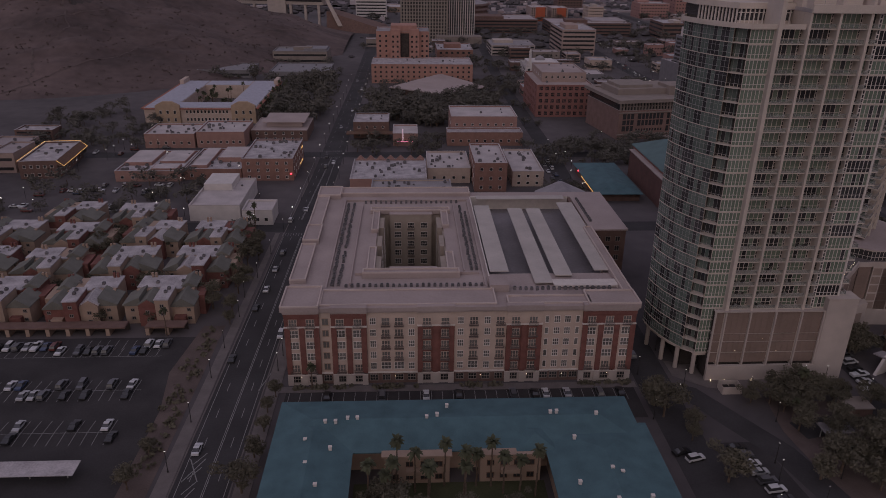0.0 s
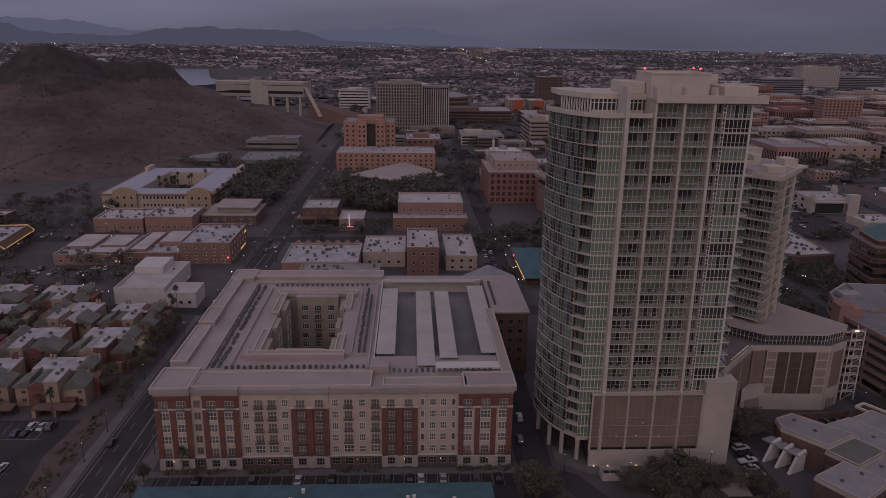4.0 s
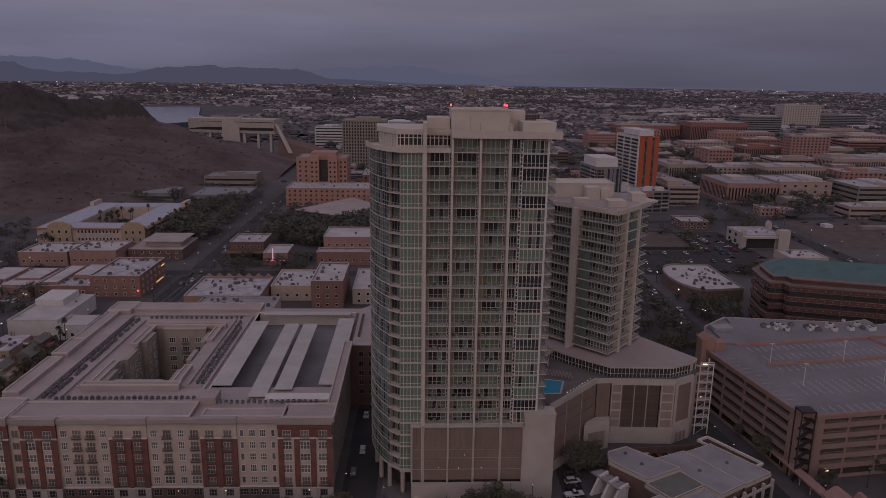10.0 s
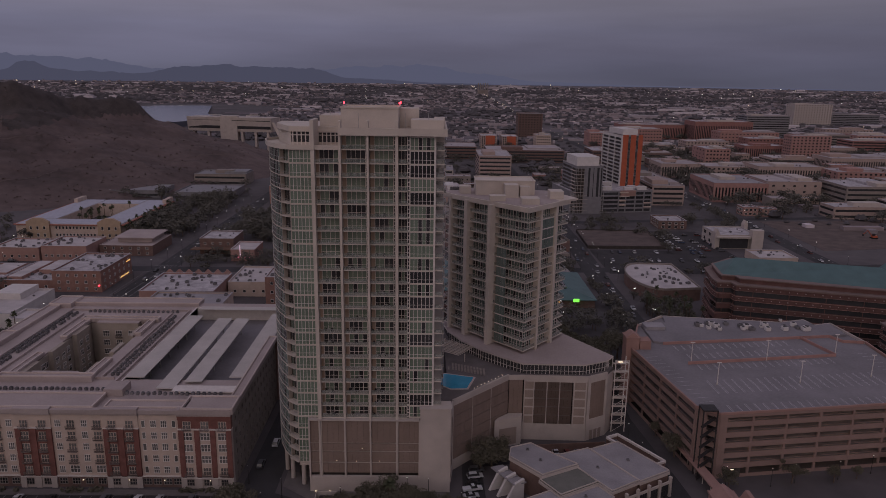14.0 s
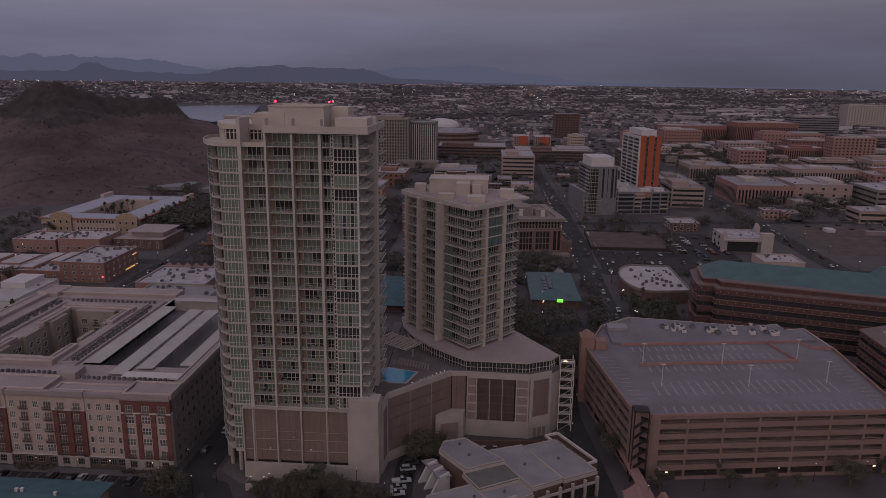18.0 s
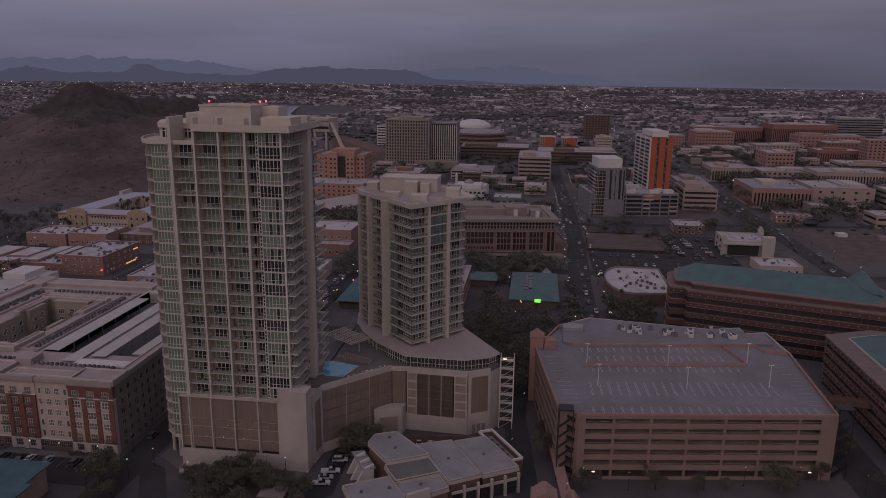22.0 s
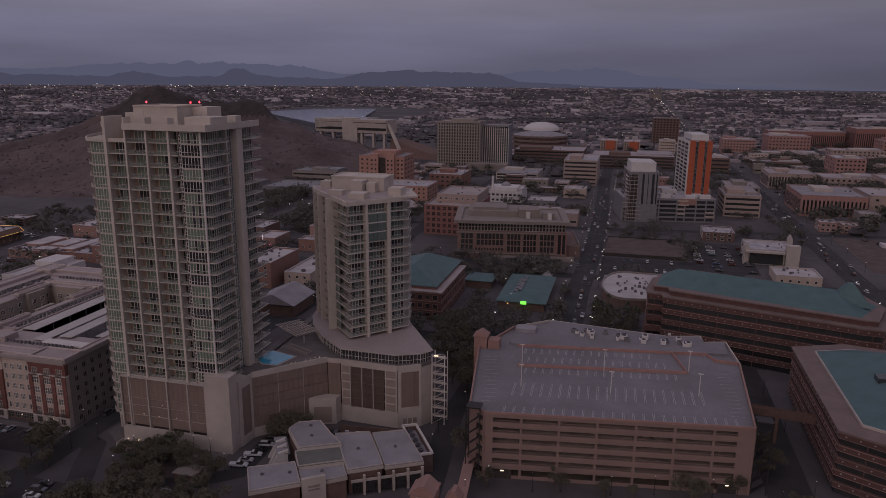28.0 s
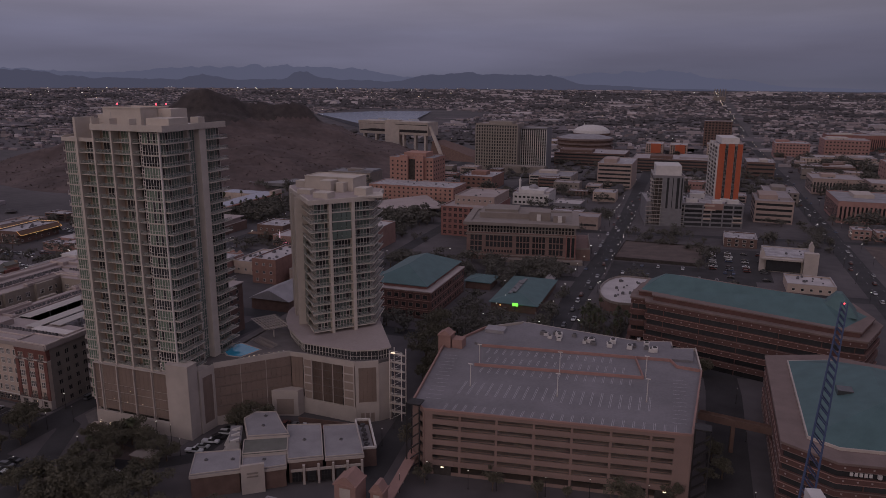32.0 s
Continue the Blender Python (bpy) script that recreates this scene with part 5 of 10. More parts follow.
for nm, gg in (("frame", Geo().box(-0.3, -0.9, 0.25, 0.3, 0.5, 0.32)), ("backrest", Geo().solid([(-0.3, 0.5, 0.25), (0.3, 0.5, 0.25), (0.3, 0.58, 0.25), (-0.3, 0.58, 0.25)], [(-0.3, 0.95, 0.75), (0.3, 0.95, 0.75), (0.3, 1.02, 0.75), (-0.3, 1.02, 0.75)])), ("legs", Geo().box(-0.28, -0.85, 0, -0.22, -0.79, 0.25).box(0.22, -0.85, 0, 0.28, -0.79, 0.25).box(-0.28, 0.4, 0, -0.22, 0.46, 0.25).box(0.22, 0.4, 0, 0.28, 0.46, 0.25))):
    o = new(nm, gg.mesh(nm, M_DRAB))
    o.parent = lounger
for i in range(22):
    x, y = 125.4 + 1.0 * (i % 11), 205.2 + 2.6 * (i // 11) - 0.45 * (i % 11)
    copy_thing(lounger, Matrix.Translation((x, y, 22.4)))
for i in range(9):
    t = i / 8
    x, y = 131.5 + 9.5 * t, 189.6 + 9.9 * t
    lampb = thing("bollard_light", "small lit bollard on the pool deck edge", "light", (x, y, 22.4), "deck lights")
    part("post", Geo().cyl(x, y, 22.4, 22.9, 0.07), M_STEEL, lampb)
    part("glow_cap", Geo().cyl(x, y, 22.9, 23.02, 0.1), L_WARM, lampb)
pg = thing("pergola", "white slatted pergola between the towers", "pergola", (130, 215, 22.4))
for i in range(9):
    o_ = -6.0 + 1.1 * i
    part("slat", Geo().obox(124.5 + 0.58 * o_, 219.5 + 0.81 * o_, 25.2, 16, 0.22, 0.3, -0.62), M_CONC2, pg)
for i in range(6):
    o_ = -7 + 2.8 * i
    part("cross_slat", Geo().obox(123.6 + 0.81 * o_, 218.2 - 0.58 * o_, 25.5, 0.2, 10.5, 0.2, -0.62), M_CONC2, pg)
for x, y in ((118.5, 220.5), (129.5, 211.5), (121.8, 225.5)):
    part("post", Geo().box(x - .15, y - .15, 22.4, x + .15, y + .15, 25.2), M_CONC2, pg)
# open steel stair tower at the end of the podium
st = thing("stair_tower", "open white steel stair tower", "stairs", (180.3, 208, 0))
for x, y in ((178.9, 206.2), (183.3, 206.2), (183.3, 210.2), (178.9, 210.2)):
    part("post", Geo().box(x - .14, y - .14, 0, x + .14, y + .14, 25.5), M_TRIM, st)
for k in range(8):
    z = 3.1 * k
    part("landing", Geo().box(178.9, 206.2, z + 2.9, 183.3, 207.4, z + 3.05).box(178.9, 209, z + 1.35, 183.3, 210.2, z + 1.5), M_CONC2, st)
    part("flight", Geo().solid([(179.7, 207.3, z + 2.8), (180.9, 207.3, z + 2.8), (180.9, 209.1, z + 1.3), (179.7, 209.1, z + 1.3)], [(179.7, 207.3, z + 3.0), (180.9, 207.3, z + 3.0), (180.9, 209.1, z + 1.5), (179.7, 209.1, z + 1.5)]), M_CONC2, st)
    part("rail", Geo().box(178.9, 206.15, z + 3.9, 183.3, 206.25, z + 4.0).tube((178.9, 206.2, z), (183.3, 206.2, z + 3.0), 0.06), M_TRIM, st)
part("lamp", Geo().box(179.7, 205.9, 25.0, 181, 206.15, 25.25), L_WARM, st)

for x, z in ((92.0, 9.4), (97.6, 9.2), (99.2, 13.2), (104.0, 9.3)):
    w_ = thing("parking_light", "small lit lamp behind the podium screens", "light", (x, 170.25, z), "podium parking lights")
    part("lamp", Geo().box(x - 0.08, 170.2, z - 0.07, x + 0.08, 170.29, z + 0.07), L_WARM, w_)
en = thing("bin_enclosure", "pale walled bin enclosure beside the drive", "enclosure", (89.5, 164, 0))
for a_, b_ in (((86.8, 162.6), (92.2, 162.6)), ((92.2, 162.6), (92.2, 166.0)), ((92.2, 166.0), (86.8, 166.0)), ((86.8, 166.0), (86.8, 162.6))):
    part("wall", Geo().slab(a_, b_, 0, 2.3, 0.1, 0.1), M_CONC, en)
for x in (88.4, 90.4):
    part("bin", Geo().box(x - 0.7, 163.6, 0, x + 0.7, 165.2, 1.5), M_DARK, en)
for x, y, w, d in ((108, 143.5, 8, 4.5), (120, 141.5, 6, 4)):
    cs_ = thing("carport", "small carport with a pale flat roof among trees", "carport", (x, y, 0), "small carports")
    part("roof", Geo().box(x - w / 2, y - d / 2, 2.6, x + w / 2, y + d / 2, 2.85), M_ROOF2, cs_)
    for sx_ in (-1, 1):
        part("post", Geo().box(x + sx_ * (w / 2 - 0.3) - 0.1, y - 0.1, 0, x + sx_ * (w / 2 - 0.3) + 0.1, y + 0.1, 2.6), M_STEEL, cs_)
ht = thing("shed", "small shed with a tan flat roof among trees", "shed", (119, 153.5, 0))
part("wall", Geo().box(115.6, 151, 0, 122.4, 156, 2.8), M_BRICK3, ht)
part("roof", Geo().box(115.3, 150.7, 2.8, 122.7, 156.3, 3.1), M_DRAB, ht)

# ---- second, lower tower ----
tw2 = thing("second_tower", "mid-rise residential tower with wraparound balconies and concrete piers", "tower block", (146, 222, 26))
P2 = [(148.5, 208.4), (164.4, 226.2), (160.5, 243), (140, 250), (126.5, 246.5), (122.9, 238.5), (126.2, 232.9)]
Q2 = inset(P2, 1.9)
F2, Z2, N2 = 3.32, 27.6, 14
ZT2 = Z2 + F2 * N2
# dark core colour stands for shade behind the balconies
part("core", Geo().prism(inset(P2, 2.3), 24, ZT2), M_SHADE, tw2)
for k in range(N2):
    z = Z2 + F2 * k
    part("floor_slab", Geo().prism(P2, z - 0.28, z), M_CONC2, tw2)
    g = Geo()
    for i in (0, 1, 4, 5, 6):
        r = Geo()
        p, q = Vector(Q2[i]), Vector(Q2[(i + 1) % 7])
        n = max(3, round((q - p).length / 1.2))
        for j in range(n):
            a, b = p.lerp(q, (j + 0.04) / n), p.lerp(q, (j + 0.96) / n)
            g.face([(a.x, a.y, z), (b.x, b.y, z), (b.x, b.y, z + F2 - 0.28), (a.x, a.y, z + F2 - 0.28)], 2 if rr.random() < 0.38 else 0)
            d = (q - p).normalized() * 0.06
            c = p.lerp(q, j / n)
            g.slab(tuple(c - d), tuple(c + d), z, z + F2 - 0.28, 0.08, 0.05, 1)
        g.slab(tuple(p), tuple(q), z + 0.85, z + 0.93, 0.06, 0.02, 1)
        a, b = Vector(P2[i]), Vector(P2[(i + 1) % 7])
        r.slab(tuple(a), tuple(b), z + 0.08, z + 1.0, -0.12, 0.17, 0)
        r.slab(tuple(a), tuple(b), z + 1.0, z + 1.07, -0.06, 0.22, 1)
        part("railing", r, [M_RAILGL, M_STEEL], tw2)
    part("glazing", g, [M_GLASSB, M_TRIM, M_PANE], tw2)


def fin2(i, t, w, depth, z1, z0=24.0, out=0.25):
    p, q = Vector(P2[i]), Vector(P2[(i + 1) % 7])
    d = (q - p).normalized()
    c = p.lerp(q, t)
    part("pier", Geo().slab(tuple(c - d * w / 2), tuple(c + d * w / 2), z0, z1, out, depth), M_CONC2, tw2)


for i, t, w, out in ((0, 0.31, 1.0, 0.3), (0, 0.665, 1.2, 0.6), (6, 0.55, 1.3, 2.4), (6, 0.19, 1.5, 1.4), (5, 0.6, 1.2, 0.8), (4, 0.5, 1.0, 0.25)):
    fin2(i, t, w, 2.4, ZT2 + 0.6, out=out)
for k in range(N2 - 1):
    z = Z2 + F2 * k
    for i, t0, t1 in ((0, 0.34, 0.635),) if k > N2 - 5 else ((6, 0.6, 0.73),):
        p, q = Vector(P2[i]), Vector(P2[(i + 1) % 7])
        g = Geo()
        for j in range(4):
            a, b = p.lerp(q, t0 + (t1 - t0) * (j + 0.05) / 4), p.lerp(q, t0 + (t1 - t0) * (j + 0.95) / 4)
            g.slab(tuple(a), tuple(b), z + 0.1, z + F2 - 0.1, -0.05, 0.1, 0)
        g.slab(tuple(p.lerp(q, t0)), tuple(p.lerp(q, t1)), z + F2 - 0.1, z + F2 + 0.1, 0.05, 0.3, 1)
        part("slot_glazing", g, [M_GLASSB, M_TRIM], tw2)
part("roof", Geo().prism(inset(P2, -0.5), ZT2 - 0.1, ZT2 + 1.5), M_CONC2, tw2)
part("roof_top", Geo().prism(inset(P2, 0.2), ZT2 + 1.5, ZT2 + 1.6), M_PINKROOF, tw2)
part("eave", Geo().prism([(160.4, 221.2), (167.6, 227.6), (163.4, 236), (157, 232)], ZT2 + 0.9, ZT2 + 1.62), M_CONC2, tw2)
part("mechanical_room", Geo().box(133.0, 232.2, ZT2 + 1.6, 153.4, 243.5, 80.4), M_CONC2, tw2)
part("mechanical_rim", Geo().box(132.8, 232.0, 80.4, 153.6, 232.4, 80.75).box(132.8, 243.3, 80.4, 153.6, 243.7, 80.75).box(132.8, 232.4, 80.4, 133.2, 243.3, 80.75).box(153.2, 232.4, 80.4, 153.6, 243.3, 80.75), M_CONC2, tw2)
for x0, y0, x1, y1, zt in ((137.0, 219.6, 142.3, 223.0, 77.4), (146.8, 213.8, 152.6, 219.4, 77.6), (142.6, 226.4, 147.2, 232.1, 80.0), (148.0, 228.6, 151.2, 232.1, 79.2), (157.6, 224.6, 162.2, 230.5, 78.3), (127.5, 234.5, 131.5, 239.0, 78.2)):
    part("stair_head", Geo().box(x0, y0, ZT2 + 1.6, x1, y1, zt), M_CONC2, tw2)
for i in range(7):
    cu = copy_thing(ac_unit, Matrix.Translation((124.9 + 0.75 * i, 242.6 + 0.3 * (i % 2), ZT2 + 1.6)))

# ---- parking garage ----
gar = thing("parking_garage", "tan concrete parking garage with open decks and brick trim", "parking garage", (240, 215, 0))
GP = [(202.6, 177.6), (278.2, 188.2), (280.4, 237.2), (278.3, 258.0), (270.3, 255.5), (269.5, 262.0), (258, 258.5), (212, 265), (199.6, 254.0), (190.5, 228.5), (197.3, 182.3)]
GZ = 20.3
part("interior", Geo().prism([(206, 183), (273.5, 192.5), (275.5, 234), (272, 250), (214, 259), (203.5, 251), (196, 229), (201, 187)], 0.1, GZ - 0.6), M_CONC, gar)
part("top_deck", Geo().prism(GP, GZ - 0.5, GZ), M_DECK, gar, "grey top deck with white bay lines")
M_PANEL = mat("tan_precast_panel", (0.275, 0.188, 0.162), 0.9, 0.12, 0.25, 4.0, 0.12, rnd=0.08)
edges = [(GP[i], GP[(i + 1) % len(GP)]) for i in range(len(GP))]
for lv in range(6):
    z = 0.4 + 3.35 * lv
    part("deck_slab", Geo().prism(inset(GP, 0.4), z - 0.3, z), M_DECK, gar) if lv else None
    for i in (0, 1, 8, 9, 10):
        p, q = Vector(edges[i][0]), Vector(edges[i][1])
        n = max(1, round((q - p).length / 11.0))
        for j in range(n):
            a, b = p.lerp(q, (j + 0.004) / n), p.lerp(q, (j + 0.996) / n)
            part("spandrel_panel", Geo().slab(tuple(a), tuple(b), z - 0.62 if lv else 0, z + 1.02 if lv else 1.0, 0.1, 0.25), M_PANEL, gar)
for i in (0, 1, 8, 9, 10):
    p, q = Vector(edges[i][0]), Vector(edges[i][1])
    n = max(1, round((q - p).length / 11.0))
    d = (q - p).normalized()
    for j in range(n + 1):
        c = p.lerp(q, j / n)
        part("column", Geo().slab(tuple(c - d * 0.35), tuple(c + d * 0.35), 0, GZ - 0.3, 0.02, 0.5), M_PANEL, gar)
    for lv in range(1, 6):
        part("rail_bar", Geo().slab(tuple(p), tuple(q), 1.95 + 3.35 * lv, 2.05 + 3.35 * lv, 0.06, 0.06), M_PANEL, gar)
    part("parapet_band", Geo().slab(tuple(p), tuple(q), GZ - 0.7, GZ + 0.65, 0.16, 0.25), M_PANEL, gar)
    part("coping", Geo().slab(tuple(p), tuple(q), GZ + 0.35, GZ + 1.0, 0.24, 0.3), M_SALMON, gar)
for i, ends in ((0, ((0.0, 0.035), (0.94, 1.0))), (1, ((0.0, 0.06), (0.93, 1.0))), (10, ((0.0, 0.5),))):
    p, q = Vector(edges[i][0]), Vector(edges[i][1])
    for a_, b_ in ends:
        part("end_panel", Geo().slab(tuple(p.lerp(q, a_)), tuple(p.lerp(q, b_)), 0, GZ - 0.7, 0.08, 0.3), M_PANEL, gar)
for u_ in (0.075, 0.92):
    p, q = Vector(edges[0][0]), Vector(edges[0][1])
    a_, b_ = p.lerp(q, u_ - 0.045), p.lerp(q, u_ + 0.045)
    part("entry_arch", Geo().slab(tuple(a_), tuple(b_), 3.2, 4.6, 0.35, 0.0), M_PANEL, gar, "tan arched entry surround")
    # dark sheet painting the shade inside the entry opening
    part("entry_gate", Geo().slab(tuple(p.lerp(q, u_ - 0.035)), tuple(p.lerp(q, u_ + 0.035)), 0.0, 3.2, 0.16, 0.0), M_SHADE, gar)
    part("entry_lamp", Geo().slab(tuple(p.lerp(q, u_ - 0.006)), tuple(p.lerp(q, u_ + 0.006)), 2.5, 2.8, 0.3, -0.18), L_WARM, gar)
for i in (2, 3, 4, 5, 6, 7):
    part("parapet_band", Geo().slab(*edges[i], 0, GZ + 0.9, 0.15, 0.3), M_CONC, gar)
# unseen full-length warm strips, added to brighten the decks behind the long front
L_DECKFILL = glow("dim_warm_fill", (1.0, 0.66, 0.46), 1.5)
for lv in range(6):
    p, q = Vector(edges[0][0]), Vector(edges[0][1])
    n_ = Vector((-(q - p).y, (q - p).x)).normalized()
    part("tube_light", Geo().slab(tuple(p.lerp(q, 0.04) + n_ * 2.2), tuple(p.lerp(q, 0.96) + n_ * 2.2), 3.28 + 3.23 * lv, 3.36 + 3.23 * lv, 0.1, 0.1), L_DECKFILL, gar, "unseen warm strip added to brighten the deck")
# upper service deck with plant behind, one storey up
part("plant_deck", Geo().prism([(200.4, 236.0), (203.6, 234.8), (258, 242.2), (270, 244.0), (277.6, 245.0), (277.5, 257.2), (270.7, 254.9), (269, 261.2), (258, 257.8), (212.6, 264.2), (211.4, 257.4), (200.8, 253.4)], GZ, GZ + 0.9), M_DECK, gar)
part("roof_monitor", Geo().box(200.9, 247.5, GZ + 0.9, 208.5, 253.0, GZ + 2.2), M_ROOF2, gar)
roof_units(216, 246, 268, 257, GZ + 0.9, 14, 8, 1.5)
roof_units(220, 246, 270, 256, GZ + 0.9, 18, 9, 1.5, pale_unit)
for p, q in (((206.5, 216.0), (262.3, 224.6)), ((203.6, 234.5), (258, 241.9)), ((262.3, 224.6), (258.2, 241.9)), ((258, 241.9), (270, 243.6)), ((270, 243.6), (272.5, 238.2)), ((272.5, 238.2), (280, 237.4))):
    part("ramp_wall", Geo().slab(p, q, GZ, GZ + 1.05, 0.16, 0.16), M_CPINK, gar, "salmon painted ramp wall")
part("ramp", Geo().solid([(232, 220.5, GZ + 0.01), (261.6, 225.0, GZ + 0.01), (258, 241.2, GZ + 0.01), (232, 238, GZ + 0.01)], [(232, 220.5, GZ + 0.02), (261.6, 225.0, GZ + 0.03), (258, 241.2, GZ + 0.03), (232, 238, GZ + 0.02)]), M_DECK, gar)
part("stair_pier", Geo().box(188.5, 229, 0, 193.2, 234, 24.6), M_SALMON, gar, "brick stair pier with gabled top")
part("stair_pier", Geo().box(193.6, 229.5, 0, 197.6, 234, 23.6), M_SALMON, gar)
part("pier_cap", Geo().box(188.2, 228.7, 24.6, 193.5, 234.3, 25.1).solid([(188.6, 229, 25.1), (193.1, 229, 25.1), (193.1, 234, 25.1), (188.6, 234, 25.1)], [(190.6, 229.2, 26.6), (191.1, 229.2, 26.6), (191.1, 233.8, 26.6), (190.6, 233.8, 26.6)]), M_SALMON, gar)
for x, y in ((199.5, 176.5), (281, 189)):
    part("stair_frame", Geo().box(x - 2.2, y, 0, x - 1.9, y + 0.3, 22.5).box(x + 1.9, y, 0, x + 2.2, y + 0.3, 22.5).box(x - 2.2, y, 22.2, x + 2.2, y + 4, 22.6).box(x - 2.2, y + 3.7, 0, x - 1.9, y + 4, 22.5), M_DARK, gar)
    for k in range(6):
        part("stair_flight", Geo().solid([(x - 1.9, y + 0.5, 3.3 * k), (x + 1.9, y + 0.5, 3.3 * k + 3.2), (x + 1.9, y + 1.8, 3.3 * k + 3.2), (x - 1.9, y + 1.8, 3.3 * k)], [(x - 1.9, y + 0.5, 3.3 * k + 0.25), (x + 1.9, y + 0.5, 3.3 * k + 3.45), (x + 1.9, y + 1.8, 3.3 * k + 3.45), (x - 1.9, y + 1.8, 3.3 * k + 0.25)]), M_DARK, gar)


def on_deck(u, w):
    """Deck place from metres along the front edge and metres back from it."""
    d = (Vector(GP[1]) - Vector(GP[0])).normalized()
    return Vector(GP[0]) + d * u + Vector((-0.03, 1.0)) * w


segs = []
for row_y, u0, u1 in ((1.6, 5, 72), (14.2, 6, 64), (19.3, 6, 64), (32.4, 8, 58), (42.0, 8, 55), (50.2, 6, 52)):
    u = u0
    while u < u1:
        a, b = on_deck(u, row_y), on_deck(u, row_y + 4.9)
        segs.append((tuple(a), tuple(b)))
        a, b = on_deck(u + 0.45, row_y), on_deck(u + 0.45, row_y + 4.9)
        segs.append((tuple(a), tuple(b)))
        u += 2.9
for i in range(12):
    a, b = on_deck(71, 8 + 2.9 * i), on_deck(75, 8 + 2.9 * i)
    segs.append((tuple(a), tuple(b)))
for i in range(13):
    a = Vector((199.9, 186.5)).lerp(Vector((193.6, 222)), i / 12)
    segs.append((tuple(a), tuple(a + Vector((4.6, 0.8)))))
line_set("bay_lines", segs, 0.17, GZ + 0.03, "white bay lines on the garage top deck", material=M_LINE)


def light_pole(x, y, z, h, lit, glowmat=None, label="tall grey light pole on the garage deck", group="deck light poles", name="light_pole"):
    p = thing(name, label, "street lamp", (x, y, z), group)
    part("base", Geo().cyl(x, y, z, z + 0.5, 0.28, 0.25, 8), M_CONC, p)
    part("pole", Geo().cyl(x, y, z + 0.5, z + h, 0.15, 0.11, 6), M_TRIM, p)
    part("lamp_head", Geo().box(x - 0.75, y - 0.22, z + h, x + 0.75, y + 0.22, z + h + 0.18), M_TRIM if not lit else (glowmat or L_COOL), p)
    return p


for x, y in ((210.2, 199.6), (238, 201.5), (264.6, 207.1), (207.9, 217.2), (235.3, 219.8), (262.9, 226.2)):
    light_pole(x, y, GZ, 7.5, False)

# ---- low flat-roofed school building with curved brick front ----
low = thing("low_building", "single-storey building with stepped pale grey roofs and brick walls", "building", (165, 165, 0))
roofs = [([(145.7, 141.6), (157.0, 149.3), (150.8, 158.7), (139.3, 152.3)], 7.2), ([(157.7, 149.4), (167.7, 156.7), (164.4, 162.1), (153.4, 155.9)], 6.6), ([(153.2, 156.2), (164.4, 162.6), (160.4, 169.8), (148.6, 163.6)], 7.6),
         ([(149.4, 164.4), (160.4, 170.2), (154.6, 175.6), (148.4, 182.0), (142.2, 179.2), (141.3, 174.3)], 8.5), ([(167.4, 158.3), (176.0, 163.6), (165.6, 181.0), (155.7, 176.9)], 7.5), ([(176.6, 164.0), (186.4, 169.6), (175.7, 186.0), (166.4, 181.3)], 7.0)]
for j, (pts, h) in enumerate(roofs):
    part("wall", Geo().prism(inset(pts, 0.15), 0, h - 0.02), M_BRICK3, low)
    part("roof", Geo().prism(pts, h, h + 0.3), M_GREENROOF if j == 2 else M_ROOF2, low, "low curved green roof" if j == 2 else "pale grey membrane roof")
    n = len(pts)
    for i in range(n):
        part("parapet", Geo().slab(pts[i], pts[(i + 1) % n], h + 0.3, h + 0.6, 0.08, 0.14), M_CONC, low)
    part("fascia", Geo().prism(inset(pts, -0.2), h - 0.9, h - 0.01), M_CONC, low)
for k in range(3):
    c = Vector((140.2, 173.5)).lerp(Vector((146.2, 164.0)), (k + 0.3) / 3)
    part("buttress", Geo().solid([(c.x - 5.2, c.y - 2.2, 0), (c.x, c.y, 0), (c.x - 0.4, c.y + 0.7, 0), (c.x - 5.6, c.y - 1.5, 0)], [(c.x - 2.6, c.y - 1.1, 5.4), (c.x, c.y, 6.4), (c.x - 0.4, c.y + 0.7, 6.4), (c.x - 3.0, c.y - 0.4, 5.4)]), M_WHITE, low)
    part("porch_roof", Geo().prism([(c.x - 3, c.y - 1.2), (c.x + 0.6, c.y + 0.2), (c.x - 1.2, c.y + 3.0), (c.x - 4.8, c.y + 1.6)], 5.0, 5.4), M_ROOF2, low)
part("entry_frame", Geo().obox(160.4, 150.6, 0, 6.6, 0.9, 9.0, 0.63), M_CONC, low, "pale entry portal")
part("entry_sign", Geo().obox(160.7, 150.05, 6.2, 3.2, 0.15, 0.5, 0.63).obox(160.7, 150.05, 5.2, 3.2, 0.15, 0.4, 0.63), M_DRAB, low, "grey sign bars")
front = [(167.6, 157.6), (186.6, 168.9)]
for v, ang in along(front[0], front[1], 5, 0.4):
    put("window", window_mesh(2.7, 3.2, "bars", M_DARK), low, v.x + 0.45 * math.sin(ang), v.y - 0.45 * math.cos(ang), 0.9, ang)
    part("pillar", Geo().obox(v.x + 2.1 * math.cos(ang) + 0.5 * math.sin(ang), v.y + 2.1 * math.sin(ang) - 0.5 * math.cos(ang), 0, 0.7, 0.8, 6.2, ang), M_CONC, low)
    part("arch_head", Geo().obox(v.x + 0.5 * math.sin(ang), v.y - 0.5 * math.cos(ang), 4.2, 3.4, 0.3, 0.8, ang), M_CONC, low)
yd = [(183.6, 174.0), (187.4, 176.2), (177.4, 192.4), (173.4, 190.2)]
